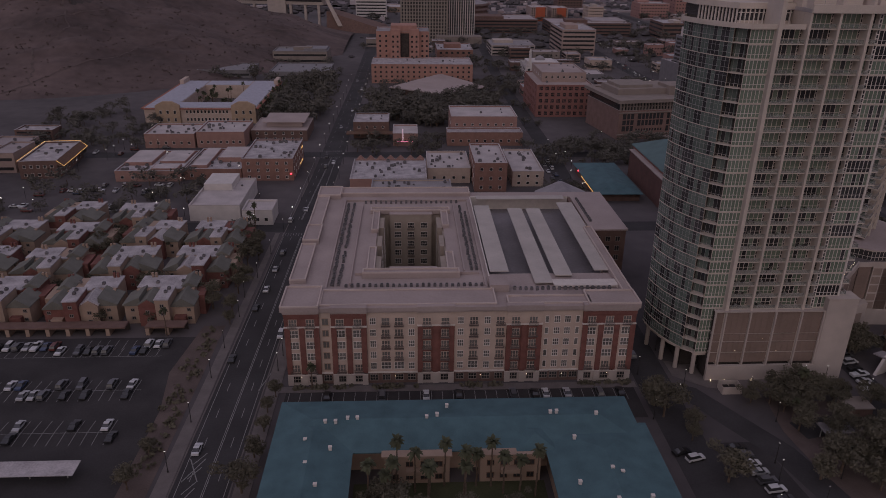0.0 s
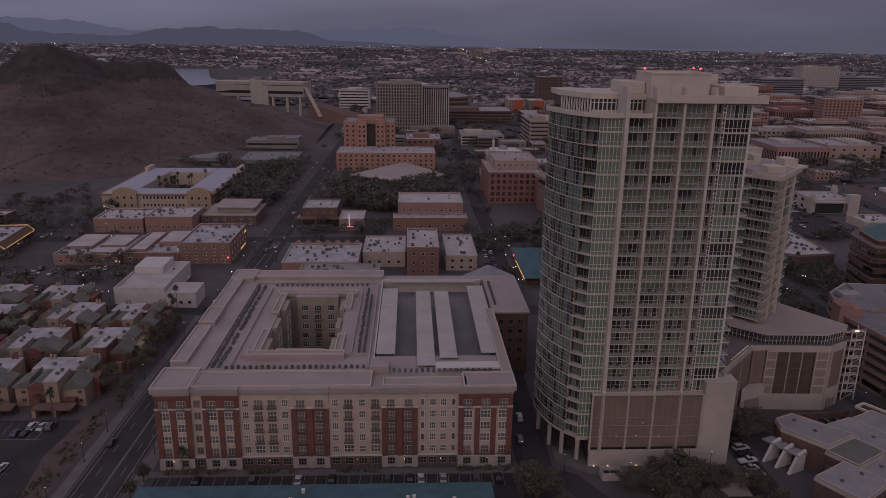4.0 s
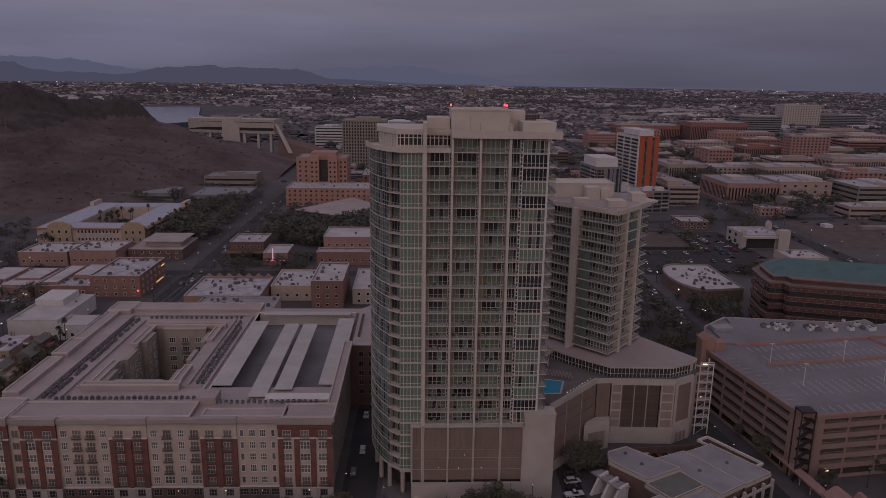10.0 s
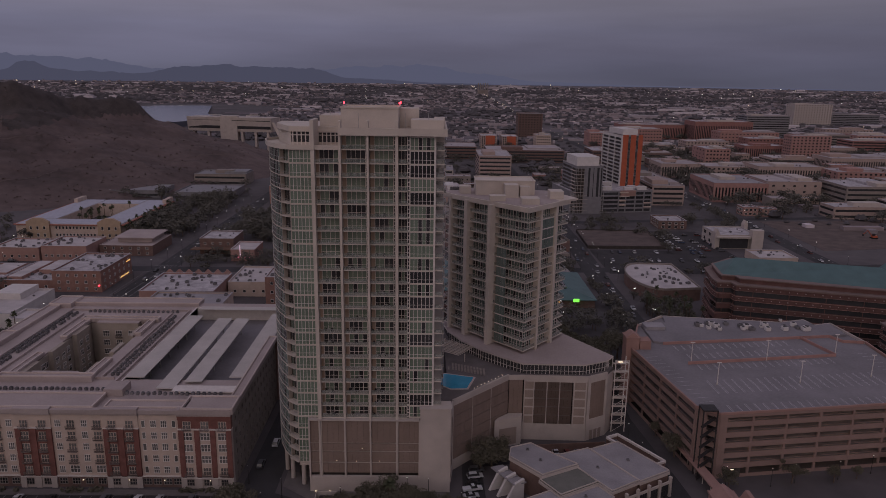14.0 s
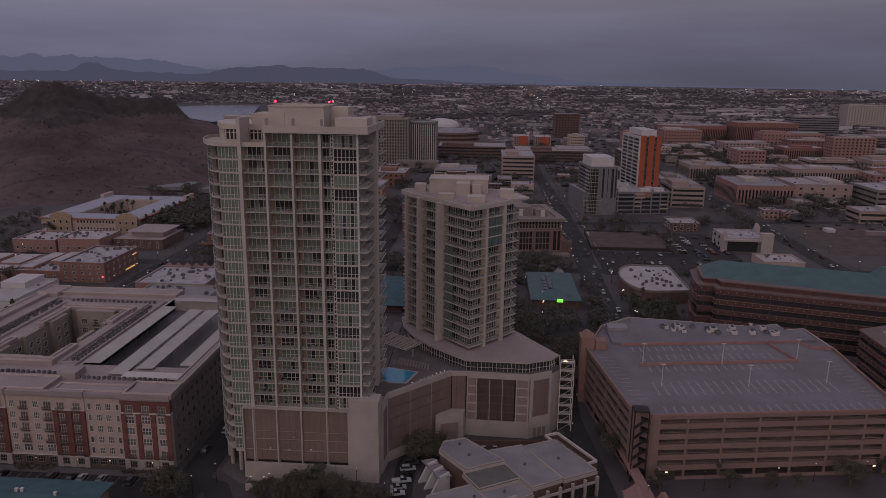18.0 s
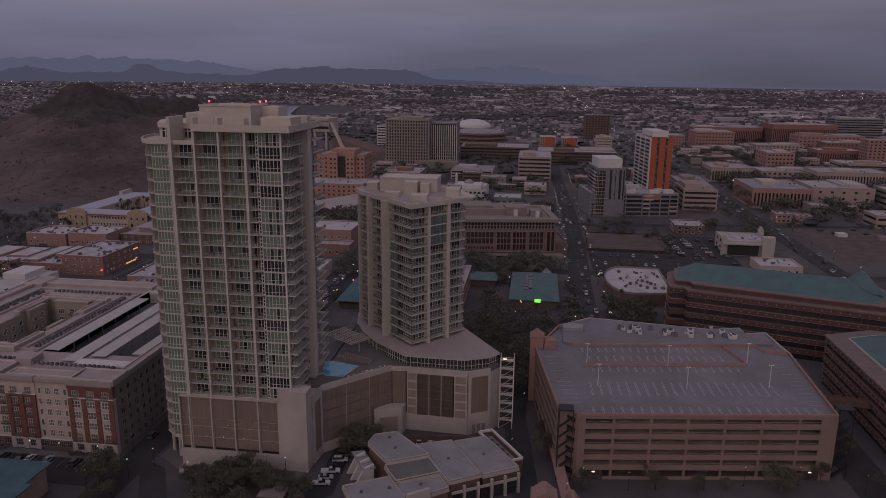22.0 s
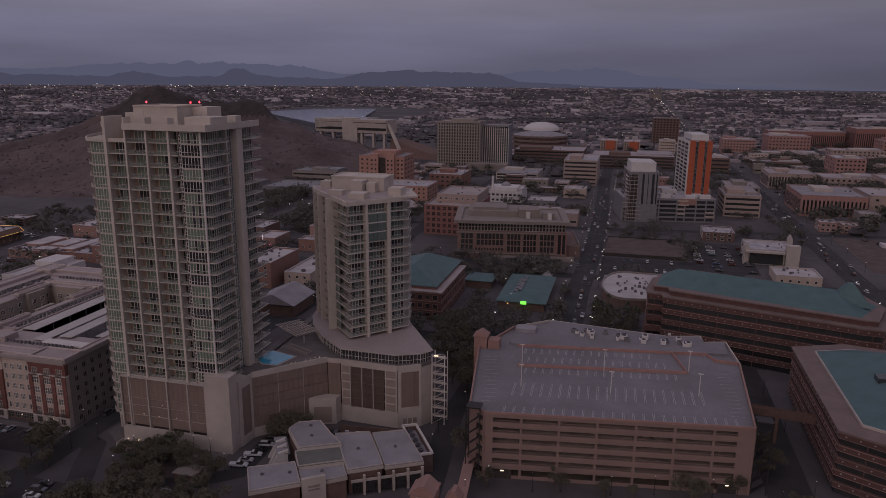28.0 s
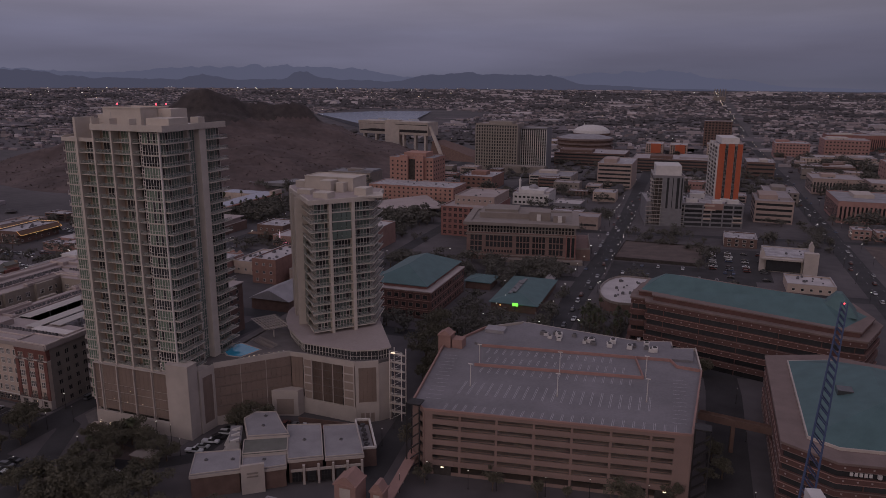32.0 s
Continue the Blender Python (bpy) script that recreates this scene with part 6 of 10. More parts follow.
for i in range(4):
    part("yard_wall", Geo().slab(yd[i], yd[(i + 1) % 4], 0, 6.0, 0.1, 0.3), M_BRICK3, low)
    part("yard_coping", Geo().slab(yd[i], yd[(i + 1) % 4], 6.0, 6.7, 0.25, 0.35), M_TRIM, low)
part("yard_floor", Geo().prism(inset(yd, 0.4), 0, 4.6), M_ROOF2, low)
for k in range(6):
    c = Vector(yd[0]).lerp(Vector(yd[3]), (k + 0.5) / 6) + Vector((1.8, 1.1))
    ob = copy_thing(ac_unit, Matrix.Translation((c.x, c.y, 4.6)))
    ob.scale = (1.3, 1.3, 1.0)
for x, y, h in ((145, 150, 7.5), (152, 153, 7.5), (150, 172, 8.8), (166, 170, 7.8), (176, 175, 7.3), (147, 178, 8.8), (160, 157, 6.9)):
    ob = copy_thing(ac_unit, Matrix.Translation((x, y, h)))
    ob.scale = (0.8, 0.8, 0.5)

# brick gatehouse tops in front of the garage
for x, y, w, h in ((193.2, 147.5, 6.2, 12.4), (200.5, 150.0, 3.6, 9.8)):
    gt = thing("brick_pavilion", "salmon brick pavilion with pale stone top beside the garage", "pavilion", (x, y, 0))
    part("shaft", Geo().box(x - w / 2, y - w / 2, 0, x + w / 2, y + w / 2, h), M_SALMON, gt)
    part("cap", Geo().box(x - w / 2 - 0.3, y - w / 2 - 0.3, h, x + w / 2 + 0.3, y + w / 2 + 0.3, h + 0.5).solid([(x - w / 2, y - w / 2, h + 0.5), (x + w / 2, y - w / 2, h + 0.5), (x + w / 2, y + w / 2, h + 0.5), (x - w / 2, y + w / 2, h + 0.5)], [(x - 0.5, y - w / 2, h + 2.6), (x + 0.5, y - w / 2, h + 2.6), (x + 0.5, y + w / 2, h + 2.6), (x - 0.5, y + w / 2, h + 2.6)]), M_SALMON, gt)
    part("niche", Geo().box(x - w / 4, y - w / 2 - 0.08, h - 3.4, x + w / 4, y - w / 2 + 0.02, h - 0.6), M_CONC, gt)
building("brick_annex", "low salmon brick annex with flat pale roof", 172, 128, 190, 140.5, 6.5, M_SALMON, M_ROOF2, 1, 4, 2, units=2)
wb = thing("covered_walkway", "long tan covered walkway with slatted roof", "walkway", (199, 172, 0))
part("roof", Geo().slab((200.5, 155), (196.5, 195), 3.6, 4.0, 1.6, 1.6), M_SALMON, wb)
for i in range(9):
    t = i / 8
    part("post", Geo().cyl(200.5 - 4 * t, 155 + 40 * t, 0, 3.6, 0.18), M_CONC, wb)

# ---- brick offices with teal hipped roofs ----
M_LEDGE = mat("dusty_pink_ledge", (0.205, 0.150, 0.135), 0.9, 0.2, 0.15, 3.0, 0.12)
def teal_office(name, label, pts, h, levels, wall):
    """Terraced brick office: banded storeys, a pale ledge and a hipped metal roof."""
    b = thing(name, label, "office building", (sum(p[0] for p in pts) / len(pts), sum(p[1] for p in pts) / len(pts), 0))
    fh = h / levels
    studs = Geo()
    for k in range(levels):
        z = fh * k
        part("window_band", Geo().prism(inset(pts, 0.7), z, z + fh * 0.5), M_PANE, b)
        part("brick_band", Geo().prism(inset(pts, 0.0), z + fh * 0.5, z + fh - 0.02), wall, b)
        n = len(pts)
        for i in range(n):
            p, q = Vector(pts[i]), Vector(pts[(i + 1) % n])
            c = max(1, round((q - p).length / 14))
            d = (q - p).normalized() * 0.14
            for j in range(c):
                m = p.lerp(q, (j + 0.5) / c)
                part("mullion_pier", Geo().slab(tuple(m - d), tuple(m + d), z, z + fh * 0.5, -0.45, 0.75), wall, b)
            part("stone_string", Geo().slab(tuple(p), tuple(q), z + fh - 0.3, z + fh - 0.1, 0.14, 0.0).slab(tuple(p), tuple(q), z + fh * 0.5, z + fh * 0.5 + 0.16, 0.12, 0.0), M_SALMON if k % 2 else M_LEDGE, b)
            for j in range(max(1, round((q - p).length / 3.4))):
                m = p.lerp(q, (j + 0.5) / max(1, round((q - p).length / 3.4)))
                e = (q - p).normalized() * 0.2
                studs.slab(tuple(m - e), tuple(m + e), z + fh * 0.75 - 0.2, z + fh * 0.75 + 0.2, 0.14, 0.0)
    part("stone_studs", studs, M_PINKROOF, b, "small square stone studs along the brick bands")["kind"] = "stuff"
    part("ledge", Geo().prism(inset(pts, -0.5), h, h + 0.6), M_LEDGE, b)
    return b


T1 = [(250.8, 312), (250.8, 305.4), (257, 304.8), (257.5, 300.5), (330, 278.5), (337, 278), (346, 300), (341, 322), (270, 344), (254, 330)]
off1 = teal_office("teal_roof_office", "long dark red brick office with a teal hipped metal roof", T1, 23.9, 5, M_BANDBRICK)
part("attic", Geo().prism(inset(T1, 3.0), 24.5, 26.4), M_BANDBRICK, off1)
part("eave", Geo().prism(inset(T1, 2.4), 26.4, 26.9), M_LEDGE, off1)
RE = [(254.4, 309.5), (330, 283.6), (341, 302), (334, 318), (272, 340), (257.5, 329)]
ra, rb = (264, 319.5, 32.5), (324, 303, 32.5)
lo = [(x, y, 26.9) for x, y in RE]
g = Geo().prism(RE, 26.8, 26.9)
g.face([lo[0], lo[1], rb, ra]).face([lo[1], lo[2], rb]).face([lo[2], lo[3], rb]).face([lo[3], lo[4], ra, rb]).face([lo[4], lo[5], ra]).face([lo[5], lo[0], ra])
part("hip_roof", g, M_TEAL2, off1, "teal standing-seam hipped roof")
part("roof_lantern", Geo().solid([(322, 297, 28), (336, 293, 28), (338, 308, 28), (325, 311, 28)], [(329, 301.5, 35.5), (331, 301, 35.5), (331.6, 304.5, 35.5), (329.6, 305, 35.5)]), M_TEAL2, off1)
for k in range(4):
    part("terrace_block", Geo().box(249.4 + 0.7 * k, 303 + 0.4 * k, 4.78 * k + 2.3, 258 - 0.2 * k, 312, 4.78 * k + 4.4), M_BANDBRICK, off1)

T2 = [(301.8, 196.0), (314.5, 188.8), (356, 194.5), (358, 262), (322, 271), (302.5, 263)]
off2 = teal_office("teal_roof_office", "red brick corner office with a teal metal roof", T2, 19.2, 5, M_BANDBRICK)
part("attic", Geo().prism(inset(T2, 6.4), 19.8, 20.6), M_CONC, off2)
rp = inset(T2, 6.8)
lo = [(x, y, 20.6) for x, y in rp]
g = Geo()
top_a, top_b = (330, 216, 27.5), (331, 243, 27.5)
tops = [top_a, top_a, top_a, top_b, top_b, top_b]
for i in range(6):
    j = (i + 1) % 6
    g.face([lo[i], lo[j], tops[i]] if tops[i] == tops[j] else [lo[i], lo[j], tops[j], tops[i]])
part("hip_roof", g, M_TEAL2, off2, "teal metal roof")
part("skylight", Geo().box(319, 224, 23.4, 323.4, 228.4, 25.6), M_PANE, off2)
sg = thing("facade_sign", "white lettered sign shown as plain bars on brick", "sign", (317, 188.6, 16))
for i in range(5):
    a = Vector((317.5 + 1.15 * i, 189.1 + 0.15 * i))
    part("bar", Geo().slab(tuple(a), tuple(a + Vector((0.75, 0.1))), 16.2, 17.2, 0.2, 0.0), M_WHITE, sg)
part("roundel", Geo().cyl(324.6, 189.9, 16.2, 17.2, 0.6), M_WHITE, sg)
br = thing("footbridge", "enclosed concrete footbridge between garage and office", "bridge", (291, 222, 0))
part("span", Geo().slab((280.5, 226), (302.5, 222), 9.0, 10.6, 1.2, 1.2), M_BRICK3, br)
part("pier", Geo().box(290.4, 222.6, 0, 291.6, 225.2, 9.0), M_BRICK3, br)
part("rail", Geo().slab((280.5, 226), (302.5, 222), 10.6, 11.4, 1.25, -1.15).slab((280.5, 226), (302.5, 222), 10.6, 11.4, -1.15, 1.25), M_BRICK3, br)

# blue lattice crane boom
cr = thing("crane", "blue lattice crane boom with a white cab on a mast", "crane", (293, 104, 0))
p0, p1 = Vector((292.6, 104, 46.3)), Vector((309.4, 181.9, 64.1))
ax = (p1 - p0).normalized()
sx = ax.cross(Vector((0, 0, 1))).normalized()
sz = sx.cross(ax)
g = Geo()
n = 26
for k in range(n):
    a, b = p0.lerp(p1, k / n), p0.lerp(p1, (k + 1) / n)
    w = 1.1 * (1 - 0.4 * k / n)
    for sa, sb in ((1, 1), (1, -1), (-1, 1), (-1, -1)):
        part("chord", Geo().tube(a + sx * w * sa + sz * w * sb, b + sx * w * sa + sz * w * sb, 0.2, 4), M_BLUE, cr)
    g = Geo()
    for sa in (1, -1):
        g.tube(a + sx * w * sa + sz * w, b + sx * w * sa - sz * w, 0.13, 4)
        g.tube(a + sx * w + sz * w * sa, b - sx * w + sz * w * sa, 0.13, 4)
        g.tube(a + sx * w * sa - sz * w, b + sx * w * sa + sz * w, 0.13, 4)
    part("bracing", g, M_BLUE, cr)
part("cab", Geo().obox(296.0, 113.5, 48.8, 2.4, 3.2, 2.2, 0.2), M_WHITE, cr)
for k in range(15):
    z = 3.0 * k
    gm = Geo()
    for x, y in ((-1, -1), (1, -1), (1, 1), (-1, 1)):
        gm.box(293 + x * 0.9 - 0.1, 104 + y * 0.9 - 0.1, z, 293 + x * 0.9 + 0.1, 104 + y * 0.9 + 0.1, z + 3.0)
    gm.tube((292.1, 103.1, z), (293.9, 103.1, z + 3), 0.06, 4).tube((292.1, 104.9, z), (293.9, 104.9, z + 3), 0.06, 4)
    part("mast_section", gm, M_BLUE, cr)
part("tip_light", Geo().cyl(309.4, 181.9, 64.4, 64.7, 0.16), L_RED, cr)

# ---- teal-roofed flats in the foreground ----
fl = thing("teal_roof_flats", "two-storey tan flats with broad teal shingle roofs round a palm court", "apartment building", (12, 135, 0))


def hip(x0, y0, x1, y1, z, rise, along_x):
    lo = [(x0, y0, z), (x1, y0, z), (x1, y1, z), (x0, y1, z)]
    d = min(x1 - x0, y1 - y0) / 2
    g = Geo()
    if along_x:
        a, b = (x0 + d * 0.9, (y0 + y1) / 2, z + rise), (x1 - d * 0.9, (y0 + y1) / 2, z + rise)
        g.face([lo[0], lo[1], b, a]).face([lo[1], lo[2], b]).face([lo[2], lo[3], a, b]).face([lo[3], lo[0], a])
    else:
        a, b = ((x0 + x1) / 2, y0 + d * 0.9, z + rise), ((x0 + x1) / 2, y1 - d * 0.9, z + rise)
        g.face([lo[0], lo[1], a]).face([lo[1], lo[2], b, a]).face([lo[2], lo[3], b]).face([lo[3], lo[0], a, b])
    g.solid([(x, y, z - 0.3) for x, y, _ in lo], lo)
    return g


for x0, y0, x1, y1, ax_ in ((-32, 131, 55, 151, True), (-32, 96, -13, 146, False), (31, 96, 57, 140, False), (24, 130, 34, 140, False)):
    part("roof", hip(x0, y0, x1, y1, 8.2, 2.0, ax_), M_TEAL, fl)
for x0, y0, x1, y1 in ((-31, 135, 54, 149.5), (-31, 97, -14, 146), (32.5, 97, 55.5, 139), (-6, 130, 9, 136), (16, 130, 30, 136)):
    part("wall", Geo().box(x0, y0, 0, x1, y1, 8.0), M_TAN, fl)
for x0, x1 in ((-6, 9), (16, 30)):
    window_rows(fl, (x0, 130), (x1, 130), 4, (1.2, 4.8), 1.7, 1.5, "pair", M_WOOD, 0.8)
    part("bay_roof", Geo().box(x0 - 0.5, 129.2, 7.9, x1 + 0.5, 136, 8.3), M_TAN, fl)
    part("balcony", Geo().box((x0 + x1) / 2 - 2.4, 128.3, 3.6, (x0 + x1) / 2 + 2.4, 130, 4.7), M_TAN, fl)
rr = random.Random(31)
vent = thing("roof_vent", "small white vent on the teal shingle roof", "vent", (-20, 140, 10.2), "roof vents")
for nm, gg, mm in (("box", Geo().box(-0.35, -0.32, -0.4, 0.35, 0.32, 0.5), M_WHITE), ("hood", Geo().box(-0.42, -0.4, 0.5, 0.42, 0.4, 0.6), M_TRIM)):
    o = new(nm, gg.mesh(nm, mm))
    o.parent = vent
for x, y in ((-24, 134), (-23, 126), (-20, 119), (-26, 112), (-18, 131), (-14.8, 141), (-12.5, 141), (-17.5, 139.5), (4, 141), (6.5, 141.5), (9, 145), (34, 142), (35.5, 142), (45, 141), (38, 133), (44, 122), (46, 121), (43, 113), (50, 113), (36, 118)):
    d = {True: 0.6}.get(y > 134, 0)
    copy_thing(vent, Matrix.Translation((x, y, 9.6 + d + 0.4 * rr.random())))
part("court_paving", Geo().box(-13, 96, -0.05, 31, 130, 0.06), M_GRASS, fl)

# solar shade canopy in the lot
cp = thing("parking_canopy", "long white-roofed parking shade canopy", "canopy", (-96, 134.5, 0))
part("roof", Geo().solid([(-150, 132.0, 2.6), (-76.5, 132.0, 2.6), (-76.5, 136.9, 2.9), (-150, 136.9, 2.9)], [(-150, 132.0, 2.75), (-76.5, 132.0, 2.75), (-76.5, 136.9, 3.05), (-150, 136.9, 3.05)]), M_ROOF3, cp)
for i in range(9):
    part("post", Geo().cyl(-79 - 8.5 * i, 134.4, 0, 2.7, 0.15), M_STEEL, cp)

# ---- terraced townhouses: flat pale roofs, gabled fronts, small green pitched roofs ----
def gable(g, x0, y0, x1, y1, z0, h, peak, k=0):
    """A block whose front and back rise to a gable."""
    xm = (x0 + x1) / 2
    a = [(x0, y0, z0), (x1, y0, z0), (x1, y0, h), (xm, y0, peak), (x0, y0, h)]
    b = [(x, y1, z) for x, _, z in a]
    g.solid(a, b, k)
    return g


def terrace(x, y, flip, swap, seed):
    rr = random.Random(seed)
    b = thing("townhouse", rr.choice(("tan and rust stucco townhouse with pale flat roof and gables", "three-storey tan stucco townhouse with green pitched roof pieces", "rust red and tan townhouse with white flat roof")), "house", (x, y, 0), "townhouses")
    A, B = (M_BRICK, M_TAN) if swap else (M_TAN, M_BRICK)
    s = -1 if flip else 1

    def X(v0, v1):
        p, q = x + s * v0, x + s * v1
        return min(p, q), max(p, q)

    def blk(nm, v0, v1, y0, y1, z0, z1, m):
        p, q = X(v0, v1)
        part(nm, Geo().box(p, y + y0, z0, q, y + y1, z1), m, b)

    blk("wall", -11.5, -6.5, 2.5, 11, 0, 6.6, M_TAN)
    p, q = X(-12, -6.3)
    lo_, hi_ = (7.0, 9.6) if s > 0 else (9.6, 7.0)
    part("green_roof", Geo().solid([(p, y + 2, 6.6), (q, y + 2, 6.6), (q, y + 11.2, 6.6), (p, y + 11.2, 6.6)], [(p, y + 2, lo_), (q, y + 2, hi_), (q, y + 11.2, hi_), (p, y + 11.2, lo_)]), M_GREENROOF, b)
    p, q = X(-6.5, -0.8)
    part("gable_front", gable(Geo(), p, y + 0.4, q, y + 9.5, 0, 7.4, 9.2), B, b)
    part("gable_roof", gable(Geo(), p - 0.25, y + 0.9, q + 0.25, y + 9.9, 7.42, 7.6, 9.5), rr.choice((M_ROOF3, M_GREENROOF, M_GREENROOF)), b)
    blk("wall", -0.8, 3.4, -0.8, 9, 0, 9.8, A)
    blk("flat_roof", -1.0, 3.6, -1.0, 9.2, 9.8, 10.15, M_ROOF3)
    p, q = X(3.4, 10.4)
    part("gable_front", gable(Geo(), p, y + 1.4, q, y + 10.5, 0, 6.4, 9.0), A, b)
    part("green_roof", gable(Geo(), p - 0.4, y + 1.0, q + 0.4, y + 10.6, 6.42, 6.7, 9.4), M_GREENROOF, b)
    blk("porch", 4.5, 8.0, -0.6, 1.4, 0, 3.6, B)
    blk("wall", -9.5, 9.0, 9.6, 19.5, 0, 8.6, A if rr.random() < 0.6 else B)
    blk("flat_roof", -9.7, 9.2 - rr.choice((0, 5, 8)), 10.9, 19.7, 8.6, 8.95, M_ROOF3)
    blk("flat_roof", -2.0, 5.0, 9.3, 10.9, 8.6, 8.95, M_ROOF3)
    blk("wall", 9.0, 12.4, 8, 17, 0, 7.0, B)
    p, q = X(4.0, 9.6)
    part("green_roof", gable(Geo(), p, y + 10.7, q, y + 20, 8.62, 8.7, 10.4), M_GREENROOF, b)
    for v in (-7, 7.5):
        p, q = X(v, v + 0.7)
        part("chimney", Geo().box(p, y + 18.2, 8.9, q, y + 18.9, 10.6), A, b)
        part("chimney", Geo().box(p + 1.2, y + 18.2, 8.9, q + 1.2, y + 18.9, 10.6), A, b)
    wm = window_mesh(1.25, 1.15, "pair", M_DRAB)
    for k in range(3):
        put("window", wm, b, x + s * 1.3, y - 0.8, 1.5 + 2.9 * k)
    for k in range(2):
        put("window", wm, b, x + s * -3.7, y + 0.4, 1.6 + 3.0 * k)
        put("window", wm, b, x + s * 8.9, y + 1.4, 1.6 + 3.0 * k)
        put("window", wm, b, x + s * -9, y + 2.5, 1.5 + 2.9 * k)
    for v, w in ((1.5, 4), (1.8, 6.5), (-4, 13.5), (4, 14.5)):
        ob = copy_thing(ac_unit, Matrix.Translation((x + s * v, y + w, 10.15 if w < 8 else 8.95)))
        ob.scale = (0.95, 0.95, 0.9)
    b.rotation_euler.z = radians(rr.uniform(-4, 4))
    return b


for i, (x, y) in enumerate(((-79.5, 205), (-105, 204.5), (-131, 205.5), (-157, 206), (-75, 231), (-101, 231), (-127, 230), (-153, 232), (-75, 257), (-101, 258), (-128, 256), (-156, 259), (-112, 279), (-141, 281))):
    terrace(x, y, i % 2 == 1, i % 3 == 1, 100 + i)
cpz = thing("carport_row", "tan carports with dark openings under the townhouses", "carport", (-110, 201.5, 0))
for i in range(16):
    x = -168 + 6.1 * i
    if -92.5 < x < -88:
        continue
    part("pier", Geo().box(x, 199.4, 0, x + 1.2, 203.4, 2.6), M_TAN, cpz)
    part("roof", Geo().box(x + 0.01, 199.2, 2.6, x + 6.09, 203.4, 3.1), M_BRICK3, cpz)
    # back wall coloured dark for the shade under the carport
    part("shade_wall", Geo().box(x + 1.2, 203.2, 0, x + 6.1, 203.4, 2.6), M_SHADE, cpz)

# ---- old town blocks beyond ----
wb_ = building("white_block", "white stucco block with stepped flat roof", -96, 299, -74, 338, 6.6, M_WHITE, M_ROOF, 1, 0, 0, units=1)
part("upper_floor", Geo().box(-95, 322, 6.7, -82, 338.5, 9.8), M_WHITE, wb_)
building("white_annex", "white stucco annex beside palms", -72, 294, -59, 308, 6.0, M_WHITE, M_ROOF, 1, 3, 0)
cn_ = building("corner_building", "orange brick corner building with lit shopfront and pale roof", -85, 357, -59, 396, 10.9, M_BRICK2, M_ROOF3, 3, 5, 6, "pair", units=22, seed=3, right=True)
part("lit_shopfront", Geo().box(-59.08, 380, 1.3, -58.9, 391, 2.0), L_AMBER, cn_)
part("lit_sign", Geo().box(-58.98, 389, 8.3, -58.7, 394, 8.8), L_AMBER, cn_)
part("red_sign", Geo().box(-60.6, 356.6, 3.4, -59.9, 356.9, 4.0), L_RED, cn_)
building("shop_row", "long low brick shop row with pale patched roof", -149, 356, -116, 394, 4.8, M_SALMON, M_ROOF3, 1, 6, 0, units=30, seed=4)
building("shop_row", "low brick shop row with pale patched roof", -115, 359, -86, 398, 4.9, M_BRICK2, M_ROOF3, 1, 5, 0, units=30, seed=5)
building("pink_shops", "pink stucco shops with arched windows and white roofs", -155, 420, -126, 446, 7.8, M_SALMON, M_ROOF, 1, 6, 0, units=16, seed=6)
building("pink_shops", "pink stucco shops with arched windows and white roofs", -125, 421, -97, 449, 8.8, M_SALMON, M_ROOF, 1, 7, 0, units=16, seed=7)
bl_ = building("brown_lodge", "brown two-tier building with overhanging flat roofs", -96, 436, -62, 470, 6.4, M_BRICK3, M_PINKROOF, 2, 6, 3, units=1, parapet=0.3)
part("upper_tier", Geo().box(-88, 446, 6.7, -66, 468, 9.6).box(-90, 444, 9.6, -64, 470, 10.1), M_PINKROOF, bl_)
lr = building("lit_roof_building", "dark brown building with warm lights along its roof edge", -200, 361, -181.5, 400, 8.6, M_BRICK3, M_ROOF3, 2, 5, 6, units=8, right=True)
part("sloped_eave", Geo().solid([(-181.6, 361, 6.4), (-178.2, 361, 6.4), (-178.2, 400, 6.4), (-181.6, 400, 6.4)], [(-181.6, 361, 9.2), (-181.2, 361, 9.2), (-181.2, 400, 9.2), (-181.6, 400, 9.2)]), M_WOOD, lr, "brown sloped eave")
for p_, q_ in (((-178.1, 361, 6.5), (-178.1, 400, 6.5)), ((-200.2, 360.8, 9.7), (-200.2, 400.2, 9.7)), ((-200.2, 400.2, 9.7), (-181.3, 400.2, 9.7)), ((-178.1, 361, 6.5), (-181.4, 361, 9.3)), ((-178.1, 400, 6.5), (-181.4, 400, 9.3))):
    part("light_string", Geo().tube(p_, q_, 0.1, 4), L_AMBER, lr)
lr.rotation_euler.z = radians(5.6)
# broken-up roofs of the shop rows
for x0, y0, x1, y1, z_ in ((-148, 368, -134, 392, 6.6), (-131, 372, -118, 393, 6.0), (-112, 362, -104, 396, 6.7), (-101, 374, -88, 396, 7.4), (-131, 357.5, -118, 366, 6.4)):
    ra_ = thing("roof_annex", "raised pale flat roof section on a shop row", "roof", ((x0 + x1) / 2, (y0 + y1) / 2, 4.9), "shop roof sections")
    part("wall", Geo().box(x0, y0, 4.9, x1, y1, z_), M_SALMON, ra_)
    part("roof", Geo().box(x0 + 0.3, y0 + 0.3, z_, x1 - 0.3, y1 - 0.3, z_ + 0.1), M_ROOF, ra_)
# mission style building round a palm court
ms = thing("mission_building", "cream and ochre mission style building with arcades round a palm court", "building", (-138, 530, 0))
